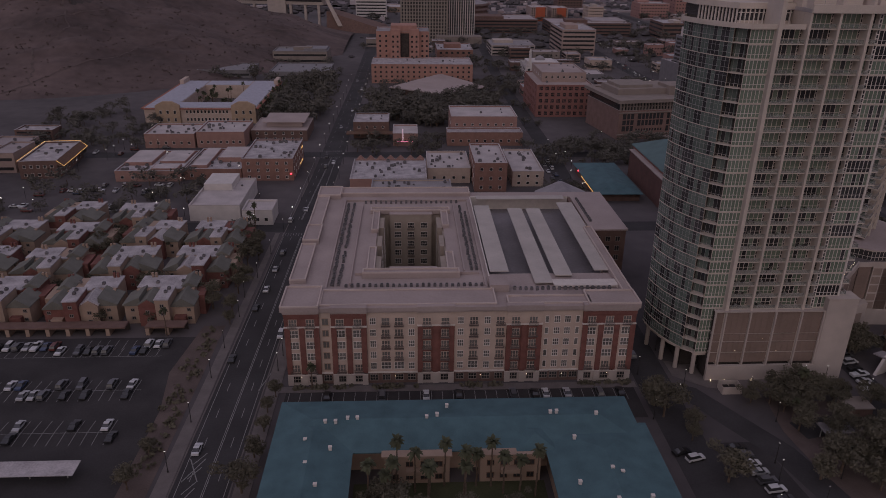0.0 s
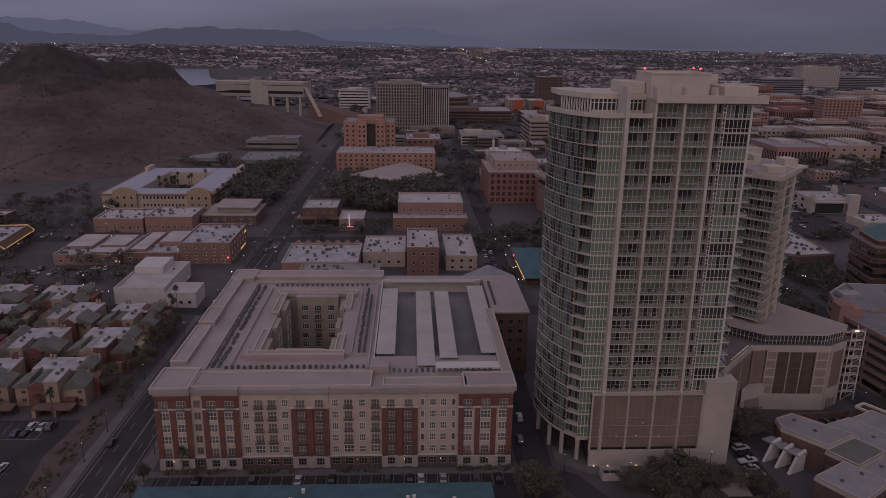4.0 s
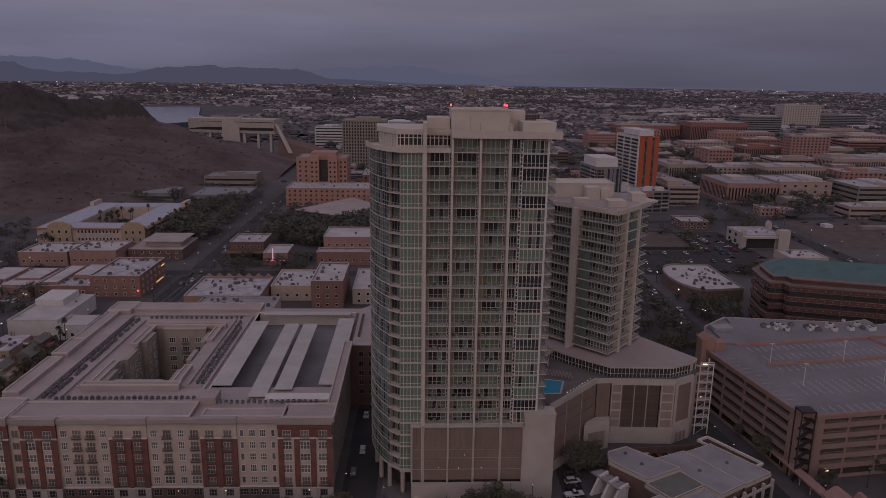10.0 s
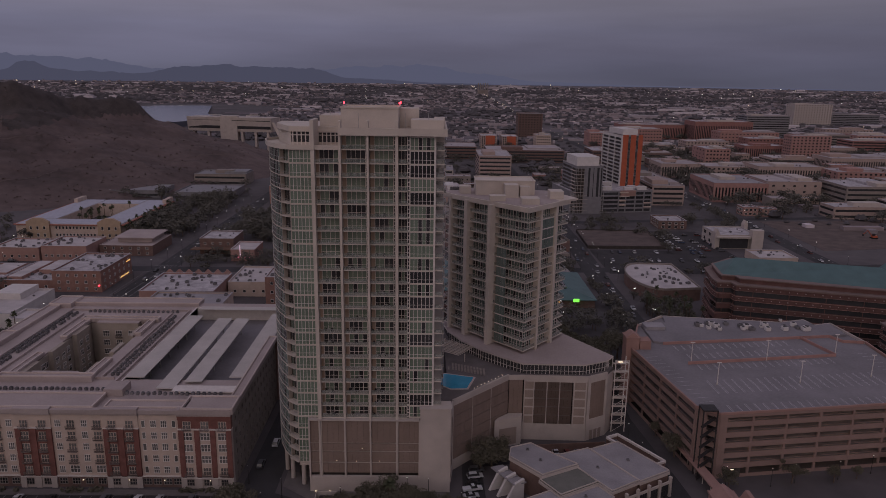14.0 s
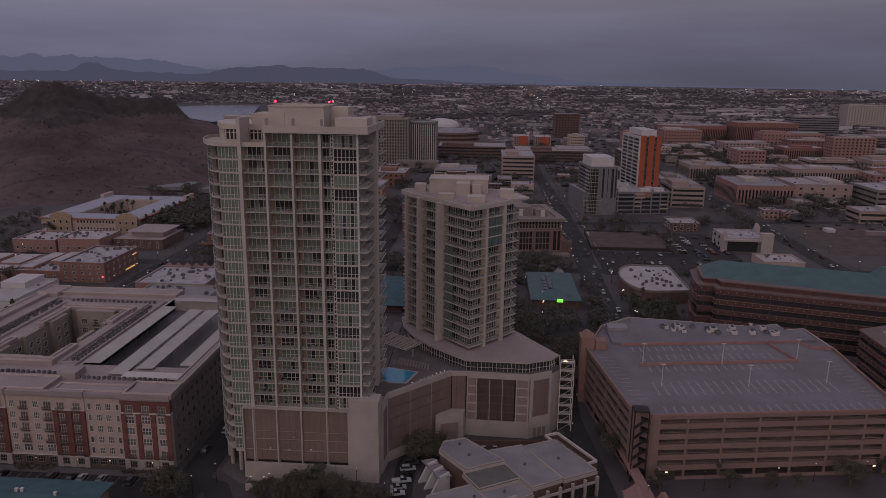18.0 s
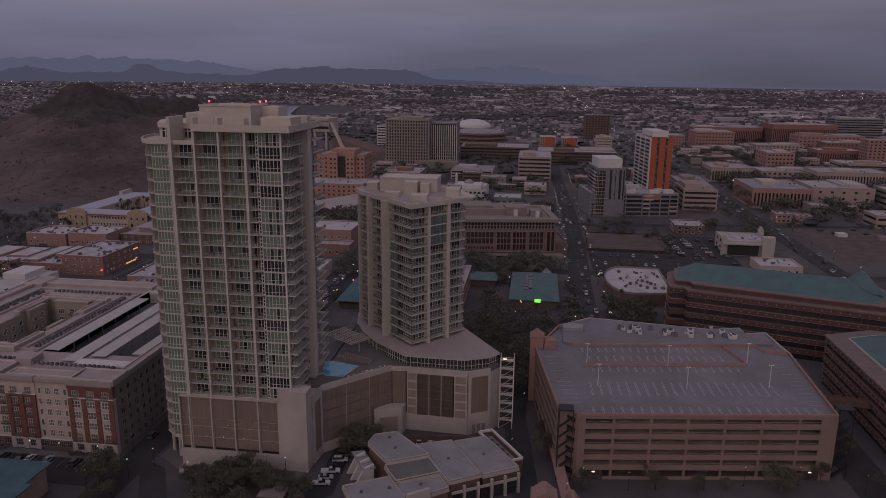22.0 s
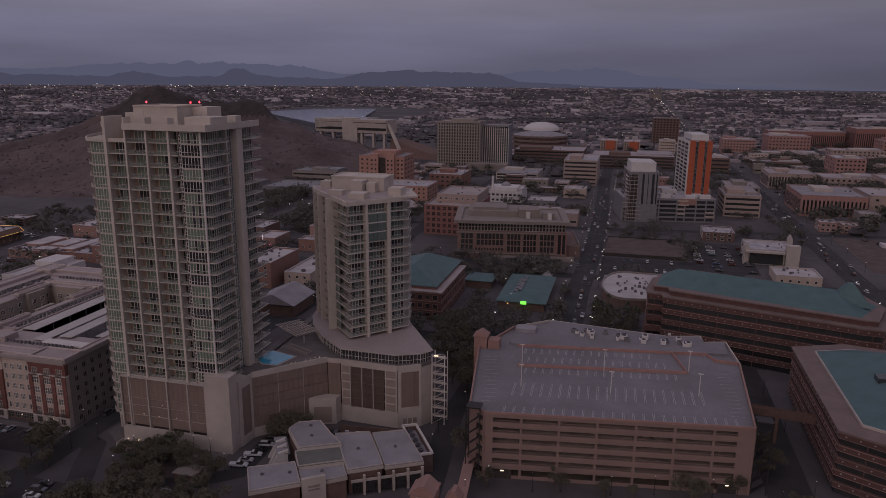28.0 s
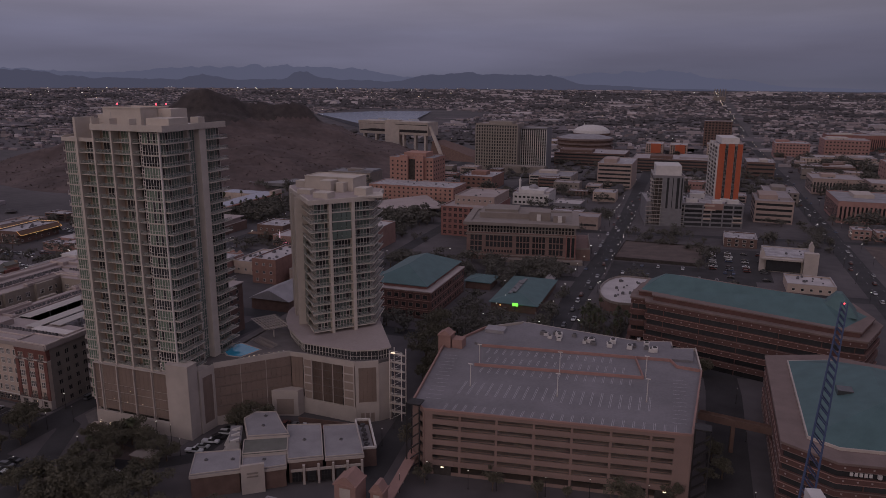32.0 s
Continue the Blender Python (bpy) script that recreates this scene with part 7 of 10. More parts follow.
for x0, y0, x1, y1 in ((-176, 484, -102, 502), (-176, 502, -156, 584), (-122, 502, -102, 584), (-156, 566, -122, 584)):
    part("wall", Geo().box(x0, y0, 0, x1, y1, 10), M_CREAM, ms)
    part("roof", Geo().box(x0 + 0.6, y0 + 0.6, 10, x1 - 0.6, y1 - 0.6, 10.4), mat("pale_blue_grey_roof", (0.40, 0.40, 0.46), 0.85, 0.15), ms)
for x0, y0, x1, y1 in ((-176, 482.6, -102, 484.6), (-178, 484, -176, 584), (-102, 484, -100, 584)):
    part("tile_eave", Geo().box(x0, y0, 9.3, x1, y1, 9.9), M_TILE, ms)
for x in (-168, -118):
    part("gable_front", Geo().box(x, 482.2, 0, x + 16, 484.4, 12).solid([(x, 482.2, 12), (x + 16, 482.2, 12), (x + 16, 484.4, 12), (x, 484.4, 12)], [(x + 5, 482.2, 14.6), (x + 11, 482.2, 14.6), (x + 11, 484.4, 14.6), (x + 5, 484.4, 14.6)]), M_YELLOW, ms)
for x in (-176, -104):
    part("gable_front", Geo().box(x, 568, 0, x + 3, 584, 13.5), M_CREAM, ms)
window_rows(ms, (-150, 484), (-119, 484), 12, (1.2, 6.4), 1.5, 2.2, "plain", M_TRIM)
window_rows(ms, (-168, 482.2), (-152, 482.2), 3, (1.2, 6.4), 1.7, 2.4, "plain", M_TRIM)
window_rows(ms, (-118, 482.2), (-102, 482.2), 3, (1.2, 6.4), 1.7, 2.4, "plain", M_TRIM)
window_rows(ms, (-102, 486), (-102, 582), 16, (1.2, 6.0), 1.5, 2.2, "plain", M_TRIM)
# brick city offices beyond the trees
M_CITYBRICK = mat("city_orange_brick", (0.40, 0.225, 0.180), 0.92, 0.18, 0.3, 5.0, 0.15)
cb = building("brick_tower", "orange brick mid-rise with deep dark recess", -28, 676, 20, 713, 38, M_CITYBRICK, M_ROOF2, 8, 0, 0, units=2)
# dark sheet painting the shade between the two wings
part("recess", Geo().box(-6, 675.4, 3, 2, 675.95, 37), M_SHADE, cb)
part("wing", Geo().box(-15, 671.5, 0, -6.2, 675.95, 41), M_CITYBRICK, cb)
part("wing", Geo().box(2.2, 671.5, 0, 11, 675.95, 41), M_CITYBRICK, cb)
part("tower_head", Geo().box(-15, 684, 38.2, 9, 706, 43), M_CITYBRICK, cb)
for cx_, cy_ in ((-24.6, 676), (-19, 676), (-12.6, 671.5), (-8.6, 671.5), (4.6, 671.5), (8.6, 671.5), (14, 676), (18, 676)):
    for k in range(8):
        put("window", window_mesh(1.7, 1.7, "plain", M_DARK), cb, cx_, cy_, 3 + 4.4 * k)
window_rows(cb, (20, 677), (20, 712), 6, [3 + 4.4 * k for k in range(8)], 1.7, 1.7, "plain", M_DARK)
building("brick_wing", "long orange brick wing with rows of windows and solar roof", -31, 632, 57, 672, 15.5, M_CITYBRICK, M_ROOF3, 4, 18, 6, units=8, right=True)
tri_ = thing("wedge_roof_building", "low building with a big pale wedge-shaped roof", "building", (24, 600, 0))
part("wall", Geo().prism([(-4, 580), (25, 566), (54, 583), (46, 624), (4, 624)], 0, 5), M_BRICK3, tri_)
part("roof", Geo().solid([(-15, 584, 5), (25, 556, 5), (66, 586, 5), (29, 634, 5)], [(-15, 584, 5.8), (25, 556, 5.8), (66, 586, 5.8), (29, 634, 8.2)]), M_PINKROOF, tri_)
ph_ = building("plaza_house", "brick and timber house with pale roof and dark verandah", -34, 443, -12, 468, 9.6, M_BRICK3, M_ROOF3, 2, 4, 3, units=3)
part("verandah", Geo().box(-38, 436, 4.2, -8, 443, 4.7), M_WOOD, ph_)
ch = building("corner_bar", "small white-roofed bar with a pink neon edge", -9, 425, 6, 448, 6.8, M_SALMON, M_ROOF, 1, 3, 0)
part("neon_sign", Geo().box(-3.2, 424.6, 3.2, -2.7, 424.9, 10.5), glow("pale_pink_neon", (1.0, 0.75, 0.85), 0.35), ch)
part("neon_edge", Geo().box(-7, 424.7, 2.6, 4, 424.9, 2.9), glow("pink_neon", (1.0, 0.25, 0.4), 0.8), ch)
building("salmon_hall", "salmon stucco hall with white flat roof", 27, 437, 68, 468, 14.5, M_SALMON, M_ROOF, 2, 8, 3, units=3)
building("brick_arcade", "low salmon brick arcade in front of the hall", 24, 425, 70, 437, 7.5, M_BRICK2, M_ROOF3, 1, 9, 0)
building("rear_shops", "row of shops with scalloped parapet and pale roof", -28, 330, 9, 364, 8.6, M_SALMON, M_ROOF3, 2, 0, 0, units=22, seed=21)
sc = thing("shop_gables", "row of small salmon gables on the shop parapet", "parapet", (-10, 364, 8.6))
for i in range(7):
    x = -27 + 5.2 * i
    part("gablet", Geo().solid([(x, 363.6, 9.4), (x + 4.6, 363.6, 9.4), (x + 4.6, 364.2, 9.4), (x, 364.2, 9.4)], [(x + 2, 363.6, 11.4), (x + 2.6, 363.6, 11.4), (x + 2.6, 364.2, 11.4), (x + 2, 364.2, 11.4)]), M_SALMON, sc)
building("framed_hall", "pale flat-roofed hall with framed white front", -17, 300, 20, 326, 9.5, M_CREAM, M_ROOF2, 2, 5, 0, "pair", units=20, seed=22, win=(5.0, 3.0))
building("rear_shops", "pale stucco shops with flat white roof", 10, 352, 32, 384, 7.2, M_CREAM, M_ROOF, 1, 4, 0, units=16, seed=23)
building("gabled_block", "brick and cream block with red roof hatch", 33, 338, 49, 374, 14, M_BRICK2, M_ROOF, 3, 3, 4, units=9, seed=24)
building("rear_shops", "cream stucco shop with white roof", 53, 346, 69, 388, 7.2, M_CREAM, M_ROOF, 2, 3, 5, units=10, seed=25)
building("brick_office", "stepped red brick office with pale terraces", 91, 503, 131, 560, 22, M_CRED, M_PINKROOF, 5, 9, 8, "bars", win=(2.6, 2.8), frame_mat=M_CRED, units=2, seed=26)
building("terraced_office", "set-back red brick office storeys with pale terraces", 97, 518, 129, 563, 28, M_CTAN, M_PINKROOF, 6, 7, 5, units=6, seed=27)
M_OFFBAND = mat("office_pale_band", (0.27, 0.225, 0.20), 0.9, 0.12, 0.2, 3.0, 0.05)
M_OFFBRICK = mat("office_brown_brick", (0.235, 0.152, 0.132), 0.92, 0.18, 0.3, 5.0, 0.15)
bo = building("brown_office", "brown brick office with grouped dark windows and a columned top floor", 127.6, 444, 199, 494, 18.2, M_OFFBRICK, M_PINKROOF, 4, 0, 0, units=0, parapet=0.3)
for x0_, x1_, cols_, z0_, z1_ in ((130.2, 137.8, 3, 5.4, 16.4), (140.4, 158.0, 7, 8.8, 16.4), (160.6, 169.2, 4, 4.6, 16.4), (171.2, 179.4, 4, 4.6, 16.4), (182.0, 191.0, 4, 4.6, 16.4)):
    part("glazed_bay", Geo().box(x0_, 443.93, z0_, x1_, 444.1, z1_), M_PANE, bo)
    g = Geo()
    for i in range(1, cols_):
        xx = x0_ + (x1_ - x0_) * i / cols_
        g.box(xx - 0.28, 443.7, z0_, xx + 0.28, 443.96, z1_)
    n_ = round((z1_ - z0_) / 3.8)
    for k in range(1, n_):
        zz = z0_ + (z1_ - z0_) * k / n_
        g.box(x0_, 443.66, zz - 0.3, x1_, 443.96, zz + 0.3)
    part("mullion_grid", g, M_OFFBRICK, bo)
for i in range(10):
    part("window", Geo().box(139.6 + 1.9 * i, 443.9, 5.2, 140.7 + 1.9 * i, 444.05, 6.8), M_PANE, bo)
part("corner_glazing", Geo().box(193.6, 443.6, 3.4, 198.6, 444.1, 17.6).box(198.9, 444.6, 3.4, 199.1, 449, 17.6), M_PANE, bo)
for x_ in (193.2, 196.1, 198.8):
    part("corner_pier", Geo().box(x_ - 0.4, 443.2, 0, x_ + 0.4, 444, 18.2), M_CRED, bo)
for z_ in (3.0, 16.8):
    part("pale_band", Geo().box(127.0, 443.3, z_, 199.6, 444, z_ + 0.7).box(199, 444, z_, 199.6, 494, z_ + 0.7), M_OFFBAND, bo)
for k in range(4):
    part("flank_window_band", Geo().box(198.95, 450, 4.4 + 3.3 * k, 199.12, 491, 6.2 + 3.3 * k), M_PANE, bo)
part("top_floor", Geo().box(128.4, 445.2, 18.5, 198.2, 492.8, 23.4), M_PANE, bo)
for i in range(34):
    xx = 128.4 + 69.8 * i / 33
    part("colonnette", Geo().box(xx - 0.42, 444.2, 18.3, xx + 0.42, 445.3, 23.4), M_OFFBAND, bo)
part("column_rail", Geo().box(128, 444.3, 20.7, 198.6, 444.9, 21.1), M_OFFBAND, bo)
part("roof_slab", Geo().box(125.4, 441.8, 23.4, 201.0, 496, 24.5), M_OFFBAND, bo)
for x0_, y0_, x1_, y1_ in ((125.4, 441.8, 201, 446.5), (125.4, 491, 201, 496), (125.4, 446.5, 130, 491), (196.4, 446.5, 201, 491)):
    part("roof_rim", Geo().box(x0_, y0_, 24.5, x1_, y1_, 25.5), M_OFFBAND, bo)
part("roof_deck", Geo().box(130, 446.5, 24.5, 196.4, 491, 24.6), M_DRAB, bo)
for x0_, y0_, x1_, y1_, h_, m_ in ((134, 462, 176, 488, 28.4, M_OFFBAND), (137, 466, 160, 486, 30.2, M_DRAB), (168, 458, 182, 474, 30.4, M_OFFBAND), (184, 454, 192, 462, 29.0, M_OFFBAND)):
    part("plant_room", Geo().box(x0_, y0_, 24.6, x1_, y1_, h_), m_, bo)
for x_, y_ in ((173, 456.6), (187, 452.6)):
    part("air_handler", Geo().box(x_, y_, 24.6, x_ + 2.6, y_ + 1.3, 29), M_WHITE, bo)
part("side_wing", Geo().box(199.05, 452, 0, 209, 500, 7.4), M_OFFBRICK, bo)
for x0_, y0_, x1_, y1_ in ((199.2, 452, 209, 452.5), (208.5, 452.5, 209, 500)):
    part("wing_parapet", Geo().box(x0_, y0_, 7.4, x1_, y1_, 8.4), M_OFFBAND, bo)
part("terrace", Geo().box(150, 438, 0, 204, 444, 2.2), M_OFFBAND, bo)
for x_ in (160, 170, 180, 190):
    part("terrace_opening", Geo().box(x_, 437.9, 0.3, x_ + 6, 438.05, 1.7), M_PANE, bo)
bo.rotation_euler.z = radians(9.9)
rb_ = thing("restaurant", "low restaurant with teal roof and warm lit eave", "restaurant", (102, 340, 0))
part("wall", Geo().box(91, 323, 0, 112, 372, 4.2), M_BRICK3, rb_)
part("roof", hip(90, 321, 113, 374, 4.2, 3.0, False), M_TEAL, rb_)
part("lit_eave", Geo().box(89.7, 322, 3.5, 89.95, 352, 3.7), L_AMBER, rb_)
part("red_sign", Geo().box(89.4, 358, 4.2, 89.8, 358.8, 4.8), L_RED, rb_)
ts = thing("teal_roof_shops", "dark red brick three-storey shops with a teal hipped roof", "shops", (137, 338, 0))
part("wall", Geo().box(118, 311, 0, 154.6, 364, 14), M_BANDBRICK, ts)
part("ledge", Geo().box(117.5, 310.5, 14, 155.2, 364.6, 14.5), M_PINKROOF, ts)
part("attic", Geo().box(120.5, 314.5, 14.5, 151, 368, 16.2), M_CRED, ts)
for z_ in (4.6, 9.3, 13.4):
    part("string_course", Geo().box(117.9, 310.8, z_, 154.8, 311, z_ + 0.3).box(154.6, 311, z_, 154.8, 364, z_ + 0.3), M_SALMON, ts)
window_rows(ts, (118, 311), (154.6, 311), 9, (1.4, 5.8, 10.2), 2.5, 2.4, "plain", M_SALMON)
window_rows(ts, (154.6, 311), (154.6, 364), 13, (1.4, 5.8, 10.2), 2.5, 2.4, "plain", M_SALMON)
part("roof", hip(119.8, 313.8, 151.8, 369, 16.2, 6.8, False), M_TEAL2, ts)
for x0, y0, x1, y1, r in ((152.5, 370, 169, 388, 1.8), (177, 337, 203, 391, 3.4)):
    k = thing("teal_kiosk", "low kiosk with teal metal roof and lit sign", "kiosk", ((x0 + x1) / 2, (y0 + y1) / 2, 0))
    part("wall", Geo().box(x0 + 1, y0 + 1, 0, x1 - 1, y1 - 1, 4.5), M_BRICK3, k)
    part("roof", hip(x0, y0, x1, y1, 4.5, r, x1 - x0 > y1 - y0), M_TEAL2, k)
    if x0 > 170:
        [part("roof_panel", Geo().obox(185.6 + 2.4 * (i_ % 2), 350 + 5.5 * (i_ // 2), 6.3 + 0.6 * (i_ % 2), 1.9, 4.6, 0.8 + 0.4 * (i_ % 2), 0.0), M_PANE, k) for i_ in range(10)]
        part("green_sign", Geo().box(190.2, 334.6, 4.3, 193.2, 334.9, 5.9), L_GREEN, k)
        part("sign_post", Geo().box(191.5, 334.65, 0, 191.9, 334.85, 4.3), M_DARK, k)
        part("amber_sign", Geo().box(183, 336.6, 3.2, 183.7, 336.9, 3.8), L_AMBER, k)
for x, y, s in ((189, 412, 6), (197, 398.5, 6)):
    t_ = thing("canvas_pavilion", "small pavilion with pale pyramid roof", "pavilion", (x, y, 0))
    part("post", Geo().box(x - s / 2, y - s / 2, 0, x - s / 2 + .3, y - s / 2 + .3, 3).box(x + s / 2 - .3, y - s / 2, 0, x + s / 2, y - s / 2 + .3, 3), M_WOOD, t_)
    part("roof", Geo().solid([(x - s / 2, y - s / 2, 3), (x + s / 2, y - s / 2, 3), (x + s / 2, y + s / 2, 3), (x - s / 2, y + s / 2, 3)], [(x - .1, y - .1, 6), (x + .1, y - .1, 6), (x + .1, y + .1, 6), (x - .1, y + .1, 6)]), M_ROOF2, t_)
dg = thing("gabled_hall", "dark hall with pale grey gabled roof", "hall", (72, 305, 0))
part("wall", Geo().box(61, 296, 0, 83, 320, 6), M_BRICK3, dg)
part("roof", Geo().solid([(60, 295, 6), (84, 295, 6), (84, 321, 6), (60, 321, 6)], [(71.5, 295, 11), (72.5, 295, 11), (72.5, 321, 11), (71.5, 321, 11)]), M_ROOF2, dg)
# round-cornered white roof
tk = thing("white_roof_theatre", "low round-ended building with white equipment-covered roof", "building", (240, 385, 0))
tpoly = [(241.5 + 12.5 * math.cos(a), 377 + 27 * math.sin(a)) for a in [math.pi / 2 + math.pi * i / 10 for i in range(11)]] + [(262, 353), (262, 403)]
part("wall", Geo().prism(tpoly, 0, 6.2), M_BRICK3, tk)
part("roof", Geo().prism(inset(tpoly, 0.3), 6.2, 6.5), M_ROOF, tk)
g = Geo()
for i in range(len(tpoly)):
    g.slab(tpoly[i], tpoly[(i + 1) % len(tpoly)], 6.2, 7.4, 0.2, 0.3)
part("parapet", g, M_DRAB, tk)
roof_units(234, 358, 261, 398, 6.5, 34, 44)
bk = building("bank", "pale two-storey bank with tall slab pylon", 318, 474, 346, 505, 9, M_CONC, M_ROOF3, 2, 4, 3, units=3, win=(4, 2.6), right=True)
part("pylon", Geo().box(340, 470, 0, 348, 475, 14), M_CONC, bk)
part("portico", Geo().box(316, 470.2, 8.2, 339.5, 473.8, 9.4), M_CONC, bk)
for px_, py_, ph_2 in ((315.2, 472.5, 11.5), (346.2, 499, 12.5)):
    part("pylon", Geo().box(px_, py_, 0, px_ + 2.8, py_ + 5, ph_2).solid([(px_, py_, ph_2), (px_ + 2.8, py_, ph_2), (px_ + 2.8, py_ + 5, ph_2), (px_, py_ + 5, ph_2)], [(px_ + 1.2, py_, ph_2 + 2.6), (px_ + 1.6, py_, ph_2 + 2.6), (px_ + 1.6, py_ + 5, ph_2 + 2.6), (px_ + 1.2, py_ + 5, ph_2 + 2.6)]), M_CONC, bk)
part("dark_front", Geo().box(319, 473.4, 0.6, 339, 473.95, 7.6), M_PANE, bk)
building("white_low_building", "low building with patched white roof", 327, 428, 352, 450, 4.4, M_CREAM, M_ROOF, 1, 5, 0, units=9, seed=47)
# student towers
wt = building("white_tower", "white and grey mid-rise with dark window strips", 238, 600, 262, 640, 41, M_SLATE, M_ROOF, 12, 0, 0, "plain", units=2, win=(1.5, 2.0), frame_mat=M_SLATE)
for x_, w_ in ((249.6, 1.7), (253.6, 0.5), (257.6, 2.0), (260.6, 1.1)):
    part("window_strip", Geo().box(x_ - w_ / 2, 599.9, 15, x_ + w_ / 2, 600.1, 40), M_PANE, wt)
for k in range(12):
    part("floor_slab", Geo().box(236.2, 599.2, 3.2 + 3.1 * k, 245.4, 612, 3.5 + 3.1 * k), M_CONC, wt)
# dark sheets on the wall face paint the shade of open floors
part("open_bay", Geo().box(238.6, 599.94, 1, 245.2, 600.1, 39.5).box(237.92, 600.3, 1, 238.1, 611, 39.5), M_SHADE, wt, "dark sheet painted as the shade of the unfinished bay's open floors")
for x_ in (236.4, 239.4, 242.4, 245.2):
    part("scaffold_pole", Geo().box(x_ - 0.12, 599.0, 0, x_ + 0.12, 599.2, 40), M_STEEL, wt)
window_rows(wt, (262, 600.02), (262, 640), 6, [5 + 3.3 * k for k in range(11)], 1.6, 2.2, "plain", M_SLATE)
for k in range(11):
    part("window_band", Geo().box(237.9, 614, 5 + 3.3 * k, 238.1, 638, 6.8 + 3.3 * k), M_PANE, wt)
wt.rotation_euler.z = radians(7)
part("tower_head", Geo().box(240, 606, 41.3, 260, 636, 49), M_WHITE, wt)
tp_ = building("tower_podium", "long grey podium with glazed storeys and white roof plant", 232, 605, 308, 655, 19, M_SLATE, M_ROOF3, 5, 0, 0, units=26, seed=51)
for k in range(5):
    part("window_band", Geo().box(233 if k < 3 else 246, 604.9, 1.2 + 3.7 * k, 306.6, 605.1, 3.4 + 3.7 * k), M_PANE, tp_)
for x_ in (247, 262, 276.5, 283, 292, 300, 307):
    part("pier", Geo().box(x_ - 0.5, 604.4, 0, x_ + 0.5, 605.2, 19.6), M_SLATE, tp_)
for x0_, x1_, z_ in ((277, 283, 10.4), (277, 286, 14.2), (277, 285, 17.6), (300, 307, 8.2), (300, 307, 4.6), (277, 283, 6.6)):
    part("terrace_slab", Geo().box(x0_, 603.6, z_, x1_, 605, z_ + 1.0), M_CREAM, tp_)
part("brick_bay", Geo().box(278, 604.2, 14.8, 292, 605.2, 19.8), M_SALMON, tp_)
for k in range(5):
    part("scaffold_deck", Geo().box(231, 603.4, 2.6 + 3.3 * k, 262, 604.3, 2.8 + 3.3 * k), M_CONC, tp_)
for i in range(9):
    part("scaffold_pole", Geo().box(231.2 + 3.8 * i, 603.5, 0, 231.4 + 3.8 * i, 603.7, 17.5), M_STEEL, tp_)
for x_, y_, w_, h_ in ((264, 612, 9, 3), (284, 610, 8, 2.4), (296, 611, 9, 3), (270, 634, 12, 4), (250, 645, 10, 3), (293, 622, 7, 2)):
    part("plant_room", Geo().box(x_, y_, 19.1, x_ + w_, y_ + 5, 19.1 + h_), M_WHITE, tp_)
tp_.rotation_euler.z = radians(9.3)
ot = building("orange_tower", "slim tower with bright orange front and dark glazed flank", 286, 640, 305, 690, 64, M_WHITE, M_ROOF, 17, 0, 0, "pair", units=1, win=(2.6, 2.4))
ot.rotation_euler.z = radians(7)
for x0, x1 in ((286.2, 291.0), (293.4, 298.4), (300.7, 304.8)):
    part("orange_panel", Geo().box(x0, 639.4, 10, x1, 639.95, 65.5), M_ORANGE, ot)
for x in (292.25, 299.5):
    for k in range(16):
        put("window", window_mesh(2.1, 2.5, "pair", M_STEEL), ot, x, 639.68, 12 + 3.3 * k)
part("dark_strip", Geo().box(291.0, 639.7, 8, 293.4, 639.94, 64.5), M_DARK, ot)
part("dark_strip", Geo().box(298.4, 639.7, 8, 300.7, 639.94, 64.5), M_DARK, ot)
part("tower_head", Geo().box(289, 648, 65, 303, 684, 70), M_WHITE, ot)
for k in range(16):
    part("balcony_band", Geo().box(285.4, 641.5, 10.4 + 3.35 * k, 285.95, 689, 12.2 + 3.35 * k), M_PANE, ot)
for y_ in (640.6, 657, 673, 689.4):
    part("flank_pier", Geo().box(284.9, y_ - 0.7, 8, 286, y_ + 0.7, 65), M_WHITE, ot)
# twin tan towers
FINS = []
M_TOWERTAN = mat("tower_tan_render", (0.30, 0.262, 0.228), 0.9, 0.14, 0.2, 3.0, 0.1)
tt_ = building("tan_tower", "tall tan hotel tower with regular dark windows", -7, 912, 49, 950, 60, M_TOWERTAN, M_PINKROOF, 15, 0, 0, "plain", units=2)
for nm_, x0_, x1_, y_, n_, h_, mt_ in (("bay_fin", -7, 49, 912, 17, 58, M_TOWERTAN), ("bay_fin", 50, 84, 930, 13, 53, M_WHITE)):
    for k in range(n_):
        xx = x0_ + (x1_ - x0_) * k / (n_ - 1)
        FINS.append((nm_, xx, y_, h_, mt_))
for k in range(14):
    part("window_band", Geo().box(-6.4, 911.7, 4 + 4.0 * k, 48.4, 911.95, 6.6 + 4.0 * k), M_PANE, tt_)
part("roof_plant", Geo().box(8, 920, 60.2, 40, 944, 63.5), M_TOWERTAN, tt_)
bt_ = building("blue_tower", "grey-blue tower with white vertical strips", 50, 930, 84, 965, 55, M_SLATE, M_ROOF2, 14, 0, 0, "plain", units=1)
for k in range(13):
    part("window_band", Geo().box(50.6, 929.7, 4 + 3.9 * k, 83.4, 929.95, 7.0 + 3.9 * k), M_PANE, bt_)
for nm_, xx, y_, h_, mt_ in FINS:
    part(nm_, Geo().box(xx - (0.85 if y_ < 920 else 0.45), y_ - 0.7, 2, xx + (0.85 if y_ < 920 else 0.45), y_ - 0.35, h_), mt_, tt_ if y_ < 920 else bt_)
part("podium", Geo().box(36, 890, 0, 90, 908, 9).box(36, 889.6, 5, 90, 889.9, 7), M_DRAB, bt_)
